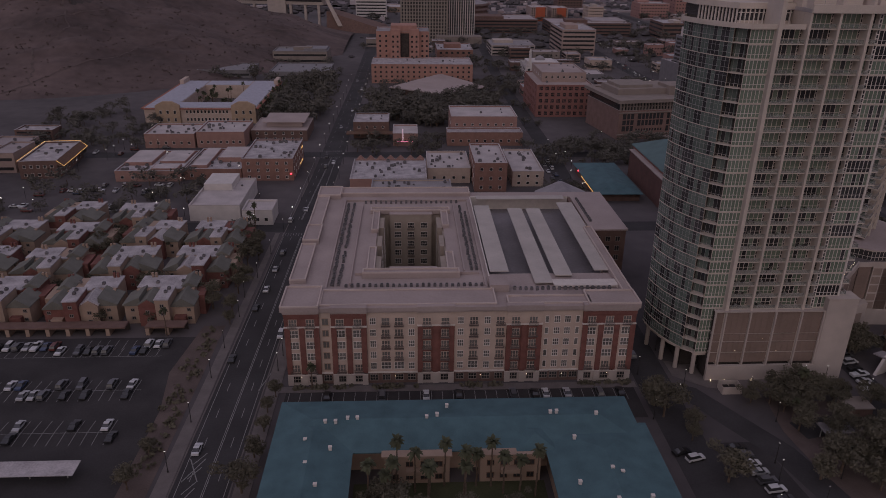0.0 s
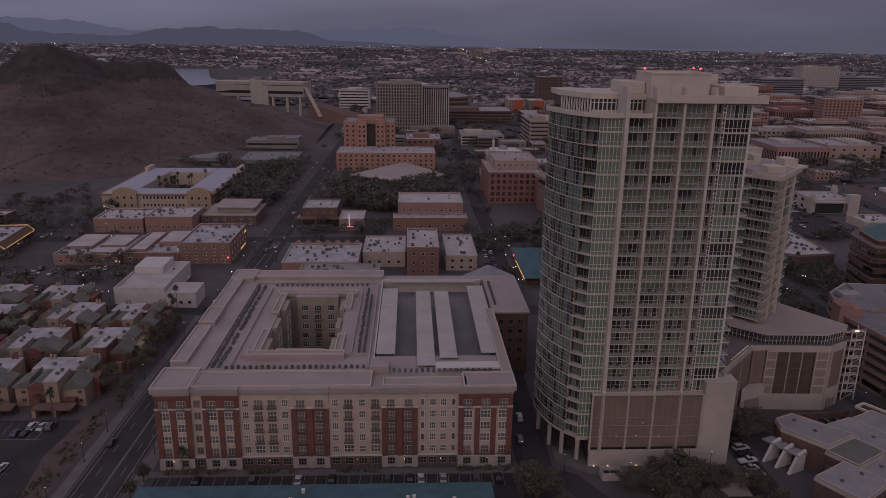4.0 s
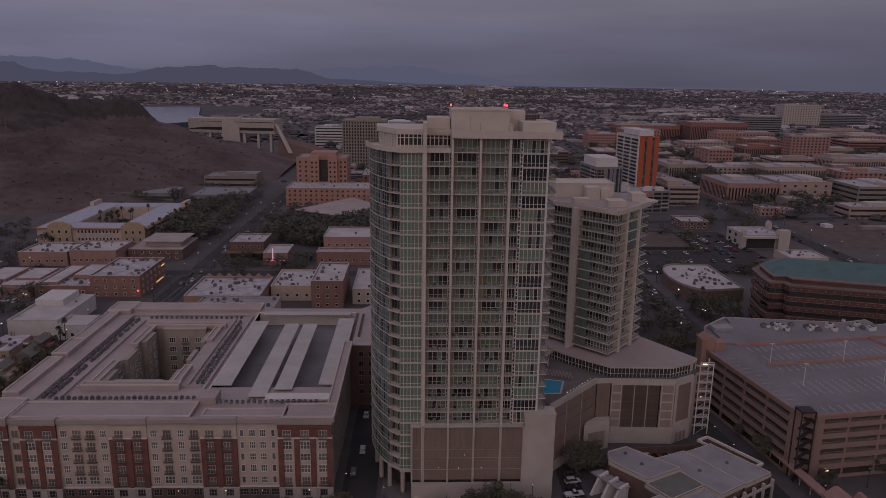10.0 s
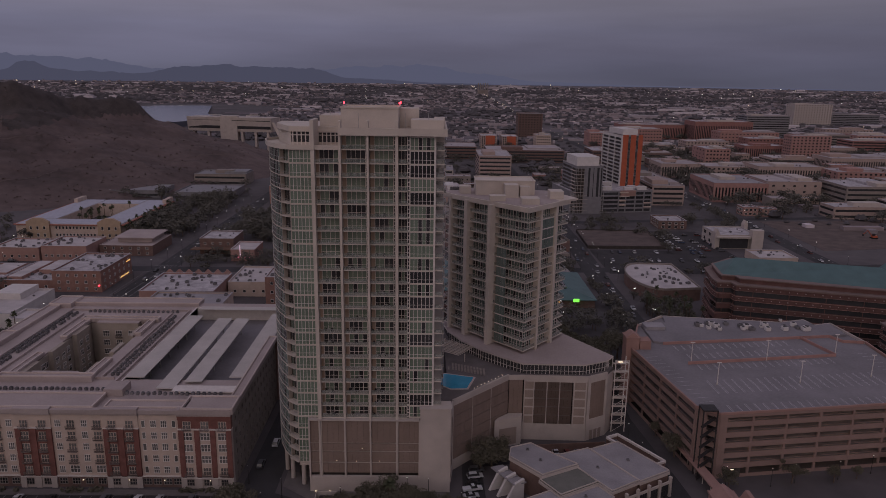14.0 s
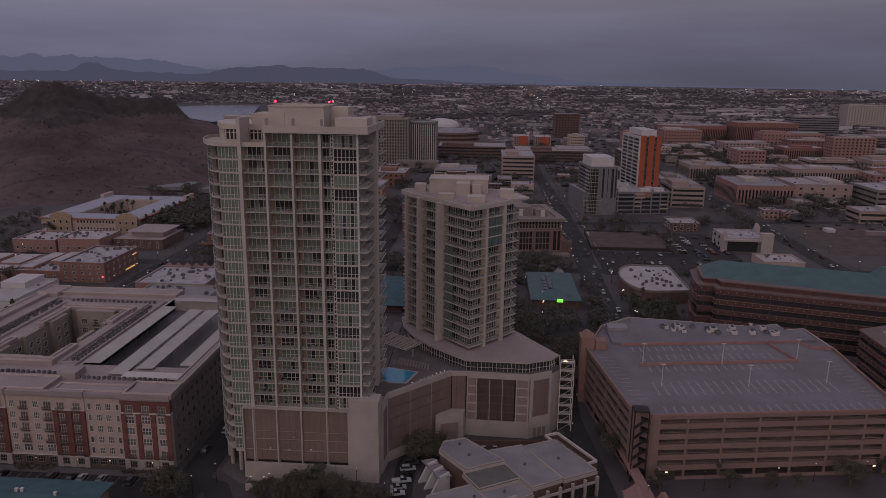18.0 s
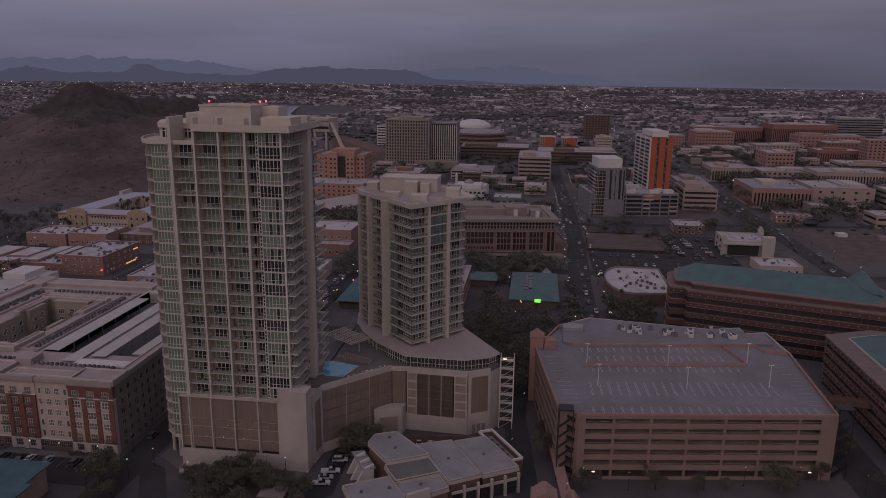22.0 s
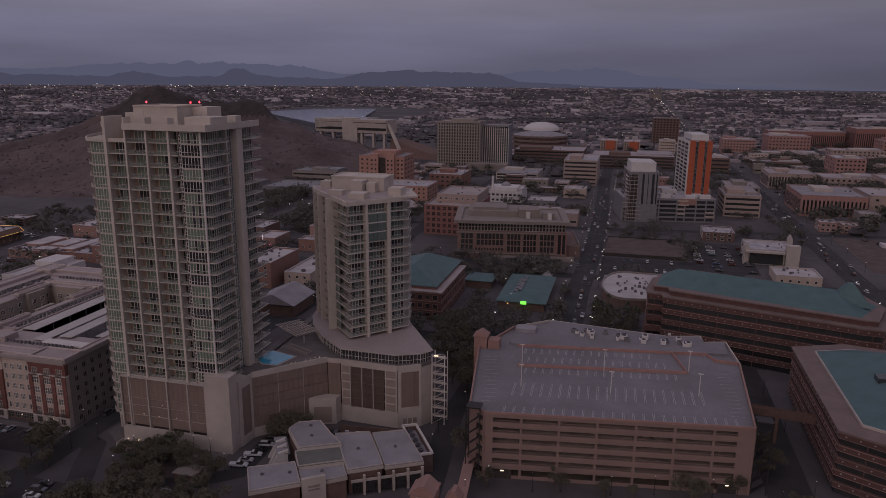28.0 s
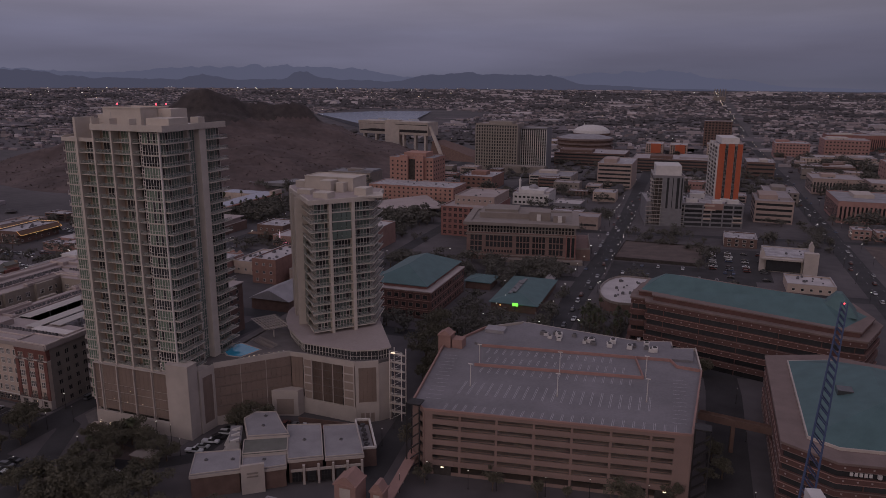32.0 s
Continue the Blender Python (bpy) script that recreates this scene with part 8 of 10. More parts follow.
building("red_tower", "dark red brick slab tower", 279, 1385, 326, 1425, 46, M_BRICK3, M_ROOF2, 10, 8, 4, "plain", win=(3, 2.4), frame_mat=M_BRICK3)
# stadium stand
sd = thing("stadium_stand", "pale concrete stadium press stand on tall piers", "stadium", (-175, 1030, 0))
part("stand", Geo().solid([(-236, 1030, 34), (-112, 1010, 34), (-105, 1034, 34), (-230, 1056, 34)], [(-236, 1026, 54), (-112, 1006, 54), (-105, 1034, 54), (-230, 1056, 54)]), M_CONC, sd)
part("window_band", Geo().solid([(-235, 1028.0, 46), (-113, 1008.2, 46), (-113, 1009.2, 46), (-235, 1029.2, 46)], [(-235, 1026.6, 50), (-113, 1006.8, 50), (-113, 1009.2, 50), (-235, 1029.2, 50)]), M_PANE, sd)
part("window_band", Geo().solid([(-235, 1029.0, 38), (-113, 1009.0, 38), (-113, 1010, 38), (-235, 1030, 38)], [(-235, 1028.3, 42), (-113, 1008.3, 42), (-113, 1010, 42), (-235, 1030, 42)]), M_PANE, sd)
part("lift_tower", Geo().box(-186, 1016, 4, -162, 1030, 56), M_CONC, sd)
for x, y in ((-228, 1030), (-206, 1026), (-156, 1018), (-136, 1015), (-118, 1012)):
    part("pier", Geo().box(x - 1.6, y, 0, x + 1.6, y + 8, 36), M_CONC, sd)
part("raking_frame", Geo().solid([(-112, 1010, 48), (-108, 1010, 48), (-86, 1002, 8), (-92, 1002, 8)], [(-112, 1014, 48), (-108, 1014, 48), (-86, 1006, 8), (-92, 1006, 8)]), M_CONC, sd)
part("seating", Geo().solid([(-108, 1006, 0), (-30, 985, 0), (-20, 1040, 0), (-100, 1060, 0)], [(-108, 1016, 26), (-40, 992, 8), (-30, 1036, 8), (-100, 1050, 26)]), M_BRICK3, sd)
for x, y in ((-196, 1032), (-140, 1022)):
    part("floodlight_frame", Geo().box(x - 9, y, 56, x + 9, y + 1, 57.2), M_STEEL, sd)
# arena and dome
ar = thing("arena", "round brown arena with shallow roof", "arena", (88, 1240, 0))
part("wall", Geo().cyl(88, 1240, 0, 22, 44, 46, 28), M_BRICK3, ar)
part("roof", Geo().cyl(88, 1240, 22, 26, 46, 30, 28), M_ROOF2, ar)
for z_, h_, r_ in ((5, 3, 47.5), (12, 3, 48.0), (19, 2.6, 48.5)):
    part("gallery", Geo().cyl(88, 1240, z_, z_ + h_, r_, r_, 28), M_LEDGE, ar)
dm = thing("white_dome", "shallow white dome of a sports hall", "dome", (49, 1594, 0))
for k in range(5):
    a0, a1 = k * math.pi / 10, (k + 1) * math.pi / 10
    part("dome_ring", Geo().cyl(49, 1594, 6 + 17 * math.sin(a0), 6 + 17 * math.sin(a1), 40 * math.cos(a0), max(0.5, 40 * math.cos(a1)), 24), M_WHITE, dm)
part("drum", Geo().cyl(49, 1594, 0, 6, 39, 40, 24), M_BRICK3, dm)
# campus and middle distance, each block by its place and size
blocks = [
    ("dormitory", "brick dormitory with orange end wall and pale roof", 194, 1169, 220, 1215, 20, M_CTAN, M_ROOF, 6, 7, "grid"), ("dormitory", "brick dormitory with orange end wall and pale roof", 230, 1183, 256, 1230, 18, M_CTAN, M_ROOF, 6, 7, "grid"),
    ("parking_structure", "long brown parking structure with open levels", 80, 1010, 178, 1080, 17, M_BRICK3, M_CROOF, 4, 14, "band"), ("parking_structure", "low parking structure with red brick bands", 191, 978, 298, 1045, 16, M_BRICK3, M_CROOF, 4, 14, "band"),
    ("pale_office", "pale concrete office with dark window bands", 169, 800, 206, 870, 27, M_CTAN, M_ROOF3, 6, 8, "band"), ("old_hotel", "white old hotel with tower and pale roofs", 108, 660, 143, 695, 10, M_WHITE, M_ROOF, 2, 8, "grid"),
    ("white_shed", "white shed with a flat roof", 151, 642, 176, 668, 6, M_SLATE, M_ROOF, 1, 4, "grid"), ("office_tower", "distant dark glass office tower", 772, 1500, 862, 1550, 42, M_SLATE, M_CROOF, 9, 6, "band"),
    ("office_tower", "distant pale office tower with window rows", 1006, 1775, 1100, 1820, 58, M_CONC, M_ROOF, 14, 14, "grid"), ("office_tower", "distant brown office block beside the pale tower", 1110, 1790, 1230, 1850, 34, M_SLATE, M_CROOF, 8, 14, "band"),
    ("campus_block", "tan stucco block with open balconies beside the street", 322, 646, 352, 692, 18, M_CTAN, M_CROOF, 4, 8, "band"), ("campus_block", "grey low block beside the avenue", 337, 752, 368, 800, 11, M_DRAB, M_CROOF, 3, 6, "grid"),
    ("canopy_hall", "dark hall under a broad pale roof slab", 330, 945, 362, 1000, 20, M_BRICK3, M_ROOF3, 4, 5, "band"), ("white_hall", "cream stucco hall with small windows", 285, 1167, 309, 1205, 22, M_CREAM, M_ROOF3, 5, 7, "grid"),
    ("campus_block", "tan arcaded campus hall with heavy flat roof", 390, 840, 438, 890, 16, M_CTAN, M_CROOF, 3, 9, "slots"), ("campus_block", "tan campus block with flat gravel roof", 446, 843, 504, 885, 13, M_CTAN, M_CROOF, 3, 10, "grid"),
    ("campus_block", "pink brick cube with pale gridded front", 483, 950, 517, 1000, 24, M_CPINK, M_ROOF3, 5, 7, "grid"), ("campus_block", "long tan campus hall with ribbon windows", 425, 1155, 512, 1190, 10, M_CTAN, M_ROOF3, 2, 16, "band"),
    ("campus_block", "red brick campus hall with pale roof", 385, 1225, 434, 1275, 23, M_CPINK, M_ROOF3, 5, 10, "grid"), ("campus_block", "red brick campus hall with square windows", 460, 1270, 524, 1330, 27, M_CPINK, M_CROOF, 5, 12, "grid"),
    ("campus_block", "long dark red brick campus hall", 481, 1395, 606, 1450, 27, M_CRED, M_CROOF, 5, 18, "slots"), ("campus_block", "tall dark red brick campus hall", 610, 1350, 720, 1410, 37, M_CRED, M_CROOF, 6, 16, "slots"),
    ("campus_block", "red brick campus hall with arched windows", 632, 1280, 738, 1325, 23, M_CPINK, M_CROOF, 4, 16, "grid"), ("campus_block", "brown lecture hall with pale flat roof", 588, 1070, 648, 1110, 18, M_CRED, M_ROOF3, 4, 14, "slots"),
    ("campus_tower", "brown brick slab tower with window rows", 636, 1026, 694, 1052, 37, M_CPINK, M_CROOF, 9, 10, "grid"), ("campus_block", "low hall with a broad white roof", 579, 958, 640, 1000, 12, M_CTAN, M_ROOF, 2, 10, "band"),
    ("campus_block", "salmon campus block with grey roof and buttressed flank", 388, 668, 441, 735, 18, M_CPINK, M_ROOF2, 3, 6, "slots"), ("campus_block", "tan campus block with dark roof and square windows", 446, 682, 500, 735, 18, M_CTAN, M_CROOF, 3, 5, "grid"),
    ("campus_block", "terraced tan campus block with flat roofs", 497, 815, 574, 860, 17, M_CTAN, M_CROOF, 4, 10, "slots"), ("campus_block", "pale stepped block with ribbon windows", 505, 647, 556, 700, 19, M_DRAB, M_ROOF3, 4, 8, "band"),
    ("campus_block", "long tan campus hall with deep eaves", 636, 915, 724, 965, 17, M_CTAN, M_CROOF, 3, 14, "slots"), ("pink_house", "small pink stucco house beside the avenue", 388, 598, 401, 612, 7, M_SALMON, M_ROOF3, 2, 3, "grid"),
    ("pink_house", "small pink stucco house beside a dark tree", 404, 596, 418, 611, 6, M_SALMON, M_CROOF, 2, 3, "grid"), ("campus_block", "low tan block with pale roof units", 462, 588, 512, 612, 10, M_CTAN, M_ROOF3, 2, 10, "band"),
    ("campus_block", "brown stucco parking block with open levels", 520, 590, 600, 625, 12, M_CTAN, M_CROOF, 4, 10, "band"), ("campus_block", "far tan campus hall with long roof", 917, 1455, 1014, 1500, 19, M_CTAN, M_ROOF3, 4, 14, "grid"),
    ("campus_block", "red brick campus hall with flat roof", 788, 1133, 864, 1180, 22, M_CRED, M_CROOF, 5, 12, "band"), ("campus_block", "tan campus hall with flat roof", 700, 1085, 768, 1125, 15, M_CTAN, M_ROOF3, 3, 11, "slots"),
    ("campus_block", "pale campus hall with flat roof", 740, 965, 800, 1010, 16, M_DRAB, M_ROOF3, 4, 10, "grid"), ("campus_block", "tan campus block with flat gravel roof", 590, 700, 650, 745, 15, M_CTAN, M_CROOF, 4, 10, "band"),
    ("campus_block", "pink brick campus block with flat roof", 570, 780, 628, 822, 16, M_CPINK, M_CROOF, 4, 10, "grid"), ("campus_block", "tan low campus hall", 665, 820, 730, 870, 12, M_CTAN, M_ROOF3, 3, 10, "grid"),
    ("campus_block", "brown low hall between campus trees", 400, 1020, 462, 1050, 10, M_BRICK3, M_CROOF, 2, 10, "band"), ("campus_block", "tan hall between campus trees", 530, 1160, 600, 1200, 16, M_CTAN, M_CROOF, 4, 12, "grid"),
    ("campus_block", "red brick hall with pale roof", 640, 1180, 700, 1220, 20, M_CRED, M_ROOF3, 4, 10, "grid"), ("campus_block", "pale hall with window bands", 760, 1250, 850, 1300, 22, M_DRAB, M_CROOF, 5, 14, "band"),
    ("campus_block", "long brown campus hall", 880, 1280, 980, 1330, 20, M_CPINK, M_CROOF, 4, 14, "grid"), ("campus_block", "low tan hall with white roof", 450, 760, 520, 795, 9, M_CTAN, M_ROOF, 2, 11, "band"),
    ("long_flat_hall", "long low grey hall below the butte", -121, 642, -69, 692, 7, M_SLATE, M_SLATE, 1, 8, "band"), ("long_flat_hall", "low grey sheds below the butte", -187, 656, -140, 696, 6, M_SLATE, M_SLATE, 1, 8, "band"),
    ("long_flat_hall", "pale slab building below the butte", -134, 738, -80, 772, 11, M_DRAB, M_SLATE, 2, 6, "band"), ("grandstand_office", "white office near the stadium", -80, 1184, -32, 1225, 32, M_WHITE, M_ROOF2, 7, 6, "band"),
    ("brick_flats", "low brick flats beside the brick tower", 30, 735, 66, 785, 14, M_BRICK2, M_ROOF3, 3, 6, "grid"), ("market_hall", "long flat white-roofed market", -50, 1300, 30, 1360, 8, M_TAN, M_ROOF, 1, 10, "grid"),
    ("parking_structure", "concrete parking structure behind the brick tower", 92, 800, 140, 850, 10, M_CONC, M_ROOF2, 3, 8, "band"),
    ("avenue_block", "long tan stucco block with flat roof", 590, 530, 690, 570, 10, M_CTAN, M_CROOF, 2, 12, "band"),
    ("street_block", "small brown office beside parked cars", 296, 538, 318, 562, 6, M_BRICK3, M_ROOF3, 2, 4, "grid"),
]
for i, (nm, lb, x0, y0, x1, y1, h, wm_, rm, fl_, by, lk) in enumerate(blocks):
    fm = M_TRIM if y0 < 700 else wm_
    bb = building(nm, lb, x0, y0, x1, y1, h, wm_, rm, fl_, by, 4, "plain", units=4, seed=200 + i, win=(min(2.4, (x1 - x0) / by * 0.55), 1.9), frame_mat=fm, look=lk, plant=h > 9 and nm != "dormitory")
    if nm == "old_hotel":
        part("upper_floor", Geo().box(x0 + 5, y0 + 6, h + 0.1, x1 - 6, y1 - 5, h + 3.6), M_WHITE, bb)
        part("dome", Geo().cyl(124, 680, h + 3.6, h + 5.6, 5.0, 4.2, 14).cyl(124, 680, h + 5.6, h + 7.4, 4.2, 1.2, 14), M_ROOF2, bb)
        part("minaret", Geo().cyl(113, 668, 0, 22, 1.4, 1.1, 10).cyl(113, 668, 22, 25.5, 1.5, 0.1, 10), M_WHITE, bb)
    if nm == "dormitory":
        part("orange_end", Geo().box(x0 + 8, y0 - 0.4, 0, x1 - 3, y0 - 0.1, h + 1), M_ORANGE, bb)
# small houses, annexes and shops between the larger blocks
rr = random.Random(909)
taken = [(b[2], b[3], b[4], b[5]) for b in blocks]
spots = 0
for zx0, zy0, zx1, zy1, n_ in ((384, 616, 700, 1150, 34), (232, 690, 362, 900, 8), (-60, 800, 60, 905, 5), (96, 690, 208, 790, 7), (-250, 292, -205, 480, 5), (88, 560, 208, 640, 5), (400, 1050, 900, 1250, 10)):
    done = 0
    while done < n_:
        w_, d_ = rr.uniform(12, 30), rr.uniform(10, 24)
        x, y = rr.uniform(zx0, zx1 - w_), rr.uniform(zy0, zy1 - d_)
        spots += 1
        if spots > 4000:
            break
        if any(x < t_[2] + 4 and x + w_ > t_[0] - 4 and y < t_[3] + 4 and y + d_ > t_[1] - 4 for t_ in taken) or x < 382 < 384 < x + w_ or x < 226 and x + w_ > 206:
            continue
        taken.append((x, y, x + w_, y + d_))
        lb, wm_, rm = rr.choice((("small tan stucco annex with a flat roof", M_CTAN, M_CROOF), ("small pink brick annex with a pale roof", M_CPINK, M_ROOF3), ("small grey annex with a gravel roof", M_DRAB, M_CROOF), ("small dark brick house with a flat roof", M_BRICK3, M_ROOF3), ("small cream annex with a white roof", M_CREAM, M_ROOF3)))
        building("annex", lb, x, y, x + w_, y + d_, rr.uniform(4, 12), wm_, rm, rr.choice((1, 2, 3)), 5, 0, "plain", units=2, seed=int(x), look=rr.choice(("band", "grid")) if y > 600 else "band", group="small town buildings")
        done += 1
# digger on the bare site
ex = thing("excavator", "small orange excavator on the bare building site", "excavator", (452, 512, 0.1))
part("body", Geo().box(450, 510.5, 1.1, 453.6, 513.4, 2.5), M_ORANGE, ex)
part("cab", Geo().box(450.1, 510.6, 2.5, 451.8, 512.0, 4.0), M_PANE, ex)
for y_ in (510.3, 512.9):
    part("track", Geo().box(449.4, y_, 0.1, 454.2, y_ + 0.8, 1.1), M_TYRE, ex)
part("boom", Geo().tube((450.2, 512.4, 2.2), (446.4, 512.4, 6.4), 0.3, 6).tube((446.4, 512.4, 6.4), (443.6, 512.4, 3.2), 0.22, 6), M_ORANGE, ex)
part("bucket", Geo().box(442.9, 511.9, 2.2, 444.0, 512.9, 3.3), M_DARK, ex)
# short chimneys of a far power plant
pp = thing("power_station", "far pale power station with thin stacks", "power station", (330, 3400, 30))
part("hall", Geo().box(315, 3400, 20, 365, 3430, 52), M_DRAB, pp)
for i in range(5):
    part("stack", Geo().cyl(318 + 11 * i, 3398, 20, 84, 2.2), M_DRAB, pp)
tagged(part("far_rooftop_plant", far_plant, [M_AC, M_ACDK]), "grey air handlers on far flat roofs", "air conditioners", kind="stuff")

# ---- cars ----
def loft(profile, w, w_top=None):
    """Side outline (x, z) swept across the width; upper points may be narrower."""
    w_top = w if w_top is None else w_top
    zs = [z for _, z in profile]
    lo, hi = min(zs), max(zs)
    def half(z):
        return (w + (w_top - w) * (z - lo) / max(0.01, hi - lo)) / 2
    return [(x, -half(z), z) for x, z in profile], [(x, half(z), z) for x, z in profile]


def make_car(kind, paint, label):
    c = thing("car" if kind != "pickup" else "pickup_truck", label, "car" if kind != "pickup" else "truck", (-80, 100, 0), "parked cars")
    L, H = {"sedan": (4.6, 1.45), "suv": (4.8, 1.75), "pickup": (5.7, 1.85)}[kind]
    h = L / 2
    if kind == "sedan":
        body = [(-h, 0.35), (-h + 0.1, 0.85), (-h + 0.9, 0.95), (h - 1.2, 0.92), (h - 0.1, 0.75), (h, 0.35)]
        cab = [(-h + 0.75, 0.94), (-h + 1.5, H - 0.05), (h - 2.0, H - 0.03), (h - 1.15, 0.92)]
    elif kind == "suv":
        body = [(-h, 0.4), (-h + 0.05, 1.0), (h - 1.2, 1.02), (h - 0.1, 0.9), (h, 0.4)]
        cab = [(-h + 0.1, 1.0), (-h + 0.45, H - 0.05), (h - 1.9, H - 0.03), (h - 1.1, 1.0)]
    else:
        body = [(-h, 0.5), (-h, 1.15), (-0.5, 1.15), (h - 1.4, 1.12), (h - 0.05, 1.0), (h, 0.5)]
        cab = [(-0.55, 1.13), (-0.4, H - 0.05), (h - 2.3, H - 0.03), (h - 1.4, 1.1)]
    for nm, pr, wa, wb, mm in (("body", body, 1.82, 1.76, paint), ("cabin_glass", cab, 1.68, 1.4, M_PANE)):
        a, b = loft(pr, wa, wb)
        o = new(nm, Geo().solid(a, b).mesh(nm, mm))
        o.parent = c
    x0, x1 = cab[1][0] + 0.08, cab[2][0] - 0.05
    o = new("roof_panel", Geo().box(x0, -0.69, H - 0.06, x1, 0.69, H + 0.02).mesh("roof_panel", paint))
    o.parent = c
    wheel = Geo()
    ring = [(0.33 * math.cos(2 * math.pi * j / 10), 0.33 * math.sin(2 * math.pi * j / 10)) for j in range(10)]
    wheel.solid([(a, -0.11, b + 0.33) for a, b in ring], [(a, 0.11, b + 0.33) for a, b in ring])
    wd = wheel.mesh("wheel", M_TYRE)
    for sx_ in (-h + 0.85, h - 0.9):
        for sy in (-0.84, 0.84):
            o = new("wheel", wd)
            o.parent = c
            o.location = (sx_, sy, 0)
    return c


protos = [make_car(k, M_CAR[i], l) for k, i, l in (("sedan", 0, "white sedan standing on asphalt"), ("sedan", 2, "black sedan standing on asphalt"), ("suv", 0, "white sport utility car standing on asphalt"), ("suv", 3, "dark grey sport utility car on asphalt"),
          ("sedan", 1, "silver sedan standing on asphalt"), ("pickup", 0, "white pickup truck in a parking bay"), ("sedan", 5, "dark blue sedan standing on asphalt"), ("suv", 4, "dark red sport utility car on asphalt"))]
for i, c in enumerate(protos):
    c.matrix_basis = Matrix.Translation((-126.5 + 2.75 * i, 192.5, 0.04)) @ Matrix.Rotation(radians(88 if i % 2 else 268), 4, "Z")


car_geo = {}
for c in protos:
    g, mats = Geo(), []
    for o in c.children:
        m_ = o.data.materials[0]
        if m_ not in mats:
            mats.append(m_)
        k, off = mats.index(m_), len(g.v)
        loc = Vector((0, 0, 0)) if o.name.split(".")[0] != "wheel" else o.location
        g.v += [tuple(v.co + loc) for v in o.data.vertices]
        for f in o.data.polygons:
            g.f.append(tuple(off + j for j in f.vertices))
            g.k.append(k)
    car_geo[c] = g.mesh("far_car", mats)


def car(i, x, y, deg, z=0.045):
    if y > 290:
        c = protos[i % 8]
        ob = tagged(new("car", car_geo[c]), c["label"], "car", "cars in far streets")
        ob.matrix_basis = Matrix.Translation((x, y, z)) @ Matrix.Rotation(radians(deg), 4, "Z")
        return ob
    return copy_thing(protos[i % 8], Matrix.Translation((x, y, z)) @ Matrix.Rotation(radians(deg), 4, "Z"))


rr = random.Random(77)
# the lot beside the avenue
for ya, n0 in ((189.8, 18), (171.8, 14), (166.9, 12), (153.4, 13), (148.4, 10)):
    for k in range(20):
        if rr.random() < (0.62 if ya > 180 else 0.42) and not (ya > 180 and k < 8):
            car(rr.choice((0, 1, 2, 3, 4, 6, 1, 3)), -126.6 + 2.75 * k, ya, rr.choice((88, 268)) + rr.uniform(-2, 2))
for x, i in ((-79.5, 2), (-76.7, 0), (-74, 3)):
    car(i, x, 193.4, 90)
# parking strip behind the flats
for k, i in ((22, 1), (23, 0), (25, 4), (20, 3), (28, 3), (3, 1), (8, 3), (12, 0), (15, 1), (30, 1)):
    car(i, -31.5 + 3.0 * k, 164.0, 90)
# avenue
for x, y, i, d in ((-51.8, 143, 0, 90), (-52.5, 184, 1, 90), (-51.6, 216, 1, 90), (-50.6, 230, 0, 90), (-50.2, 247, 4, 90), (-49.8, 262, 3, 90), (-40.4, 198, 2, 270), (-40.3, 238, 4, 270), (-45, 380, 3, 90), (-41.5, 388, 0, 270), (-46.5, 400, 1, 90), (-44, 470, 4, 270), (-47.0, 312, 0, 90), (-42, 330, 3, 270), (-40, 520, 0, 270), (-45, 560, 1, 90), (-38, 600, 2, 270), (-44, 640, 4, 90), (-52, 298, 2, 90)):
    car(i, x, y, d, 0.06)
# alley beside the tower, bays by the stair box, small court
for x, y, i, d in ((69, 196, 2, 90), (68.5, 220, 0, 90), (67.2, 183, 3, 90), (74, 240, 4, 80), (73, 255, 1, 80)):
    car(i, x, y, d, 0.08)
for k, i in enumerate((5, 4, 5, 1, 2, 3)):
    car(i, 129.5 + 0.55 * k, 163.5 + 3.4 * k, 12, 0.1)
for k, i in enumerate((1, 3, 0, 4, 3, 2, 1, 0)):
    car(i, 80.8 + 0.55 * k, 139.5 - 3.0 * k, 8, 0.06)
for x, y, i in ((66.5, 138.2, 1), (69.0, 135.8, 2)):
    car(i, x, y, 15, 0.06)
for k in range(9):
    car(rr.randrange(8), 147 + 3.6 * k, 189.5 + 0.25 * k, 95, 0.09)
# street with queueing traffic, and the wide avenue
for k in range(34):
    car(rr.randrange(8), rr.choice((212.2, 215.5, 218.5, 221.5)), 310 + 14 * k + rr.uniform(-3, 3), rr.choice((90, 270)), 0.09)
for k in range(40):
    car(rr.randrange(8), rr.choice((370.5, 373.5, 377.5, 381)), 300 + 18 * k + rr.uniform(-4, 4), rr.choice((90, 270)), 0.09)
for k in range(16):
    car(rr.randrange(8), 230 + 5 * k, rr.choice((412, 436, 458)), rr.choice((90, 270)), 0.07)
for r_ in range(4):
    for k in range(12):
        if rr.random() < 0.55:
            car(rr.randrange(8), 288 + 10 * r_, 448 + 6 * k, 0, 0.07)
for k in range(26):
    if rr.random() < 0.7:
        car(rr.randrange(8), -185 + 4.2 * k, rr.choice((312, 318, 340)), rr.choice((0, 90)), 0.05)
for k in range(20):
    car(rr.randrange(8), rr.uniform(-190, -110), rr.uniform(330, 350) + (70 if k % 3 == 0 else 0), rr.choice((0, 90)), 0.06)
for k in range(14):
    car(rr.randrange(8), 76 + 3.2 * (k % 2), 310 + 6 * k, 90, 0.08)

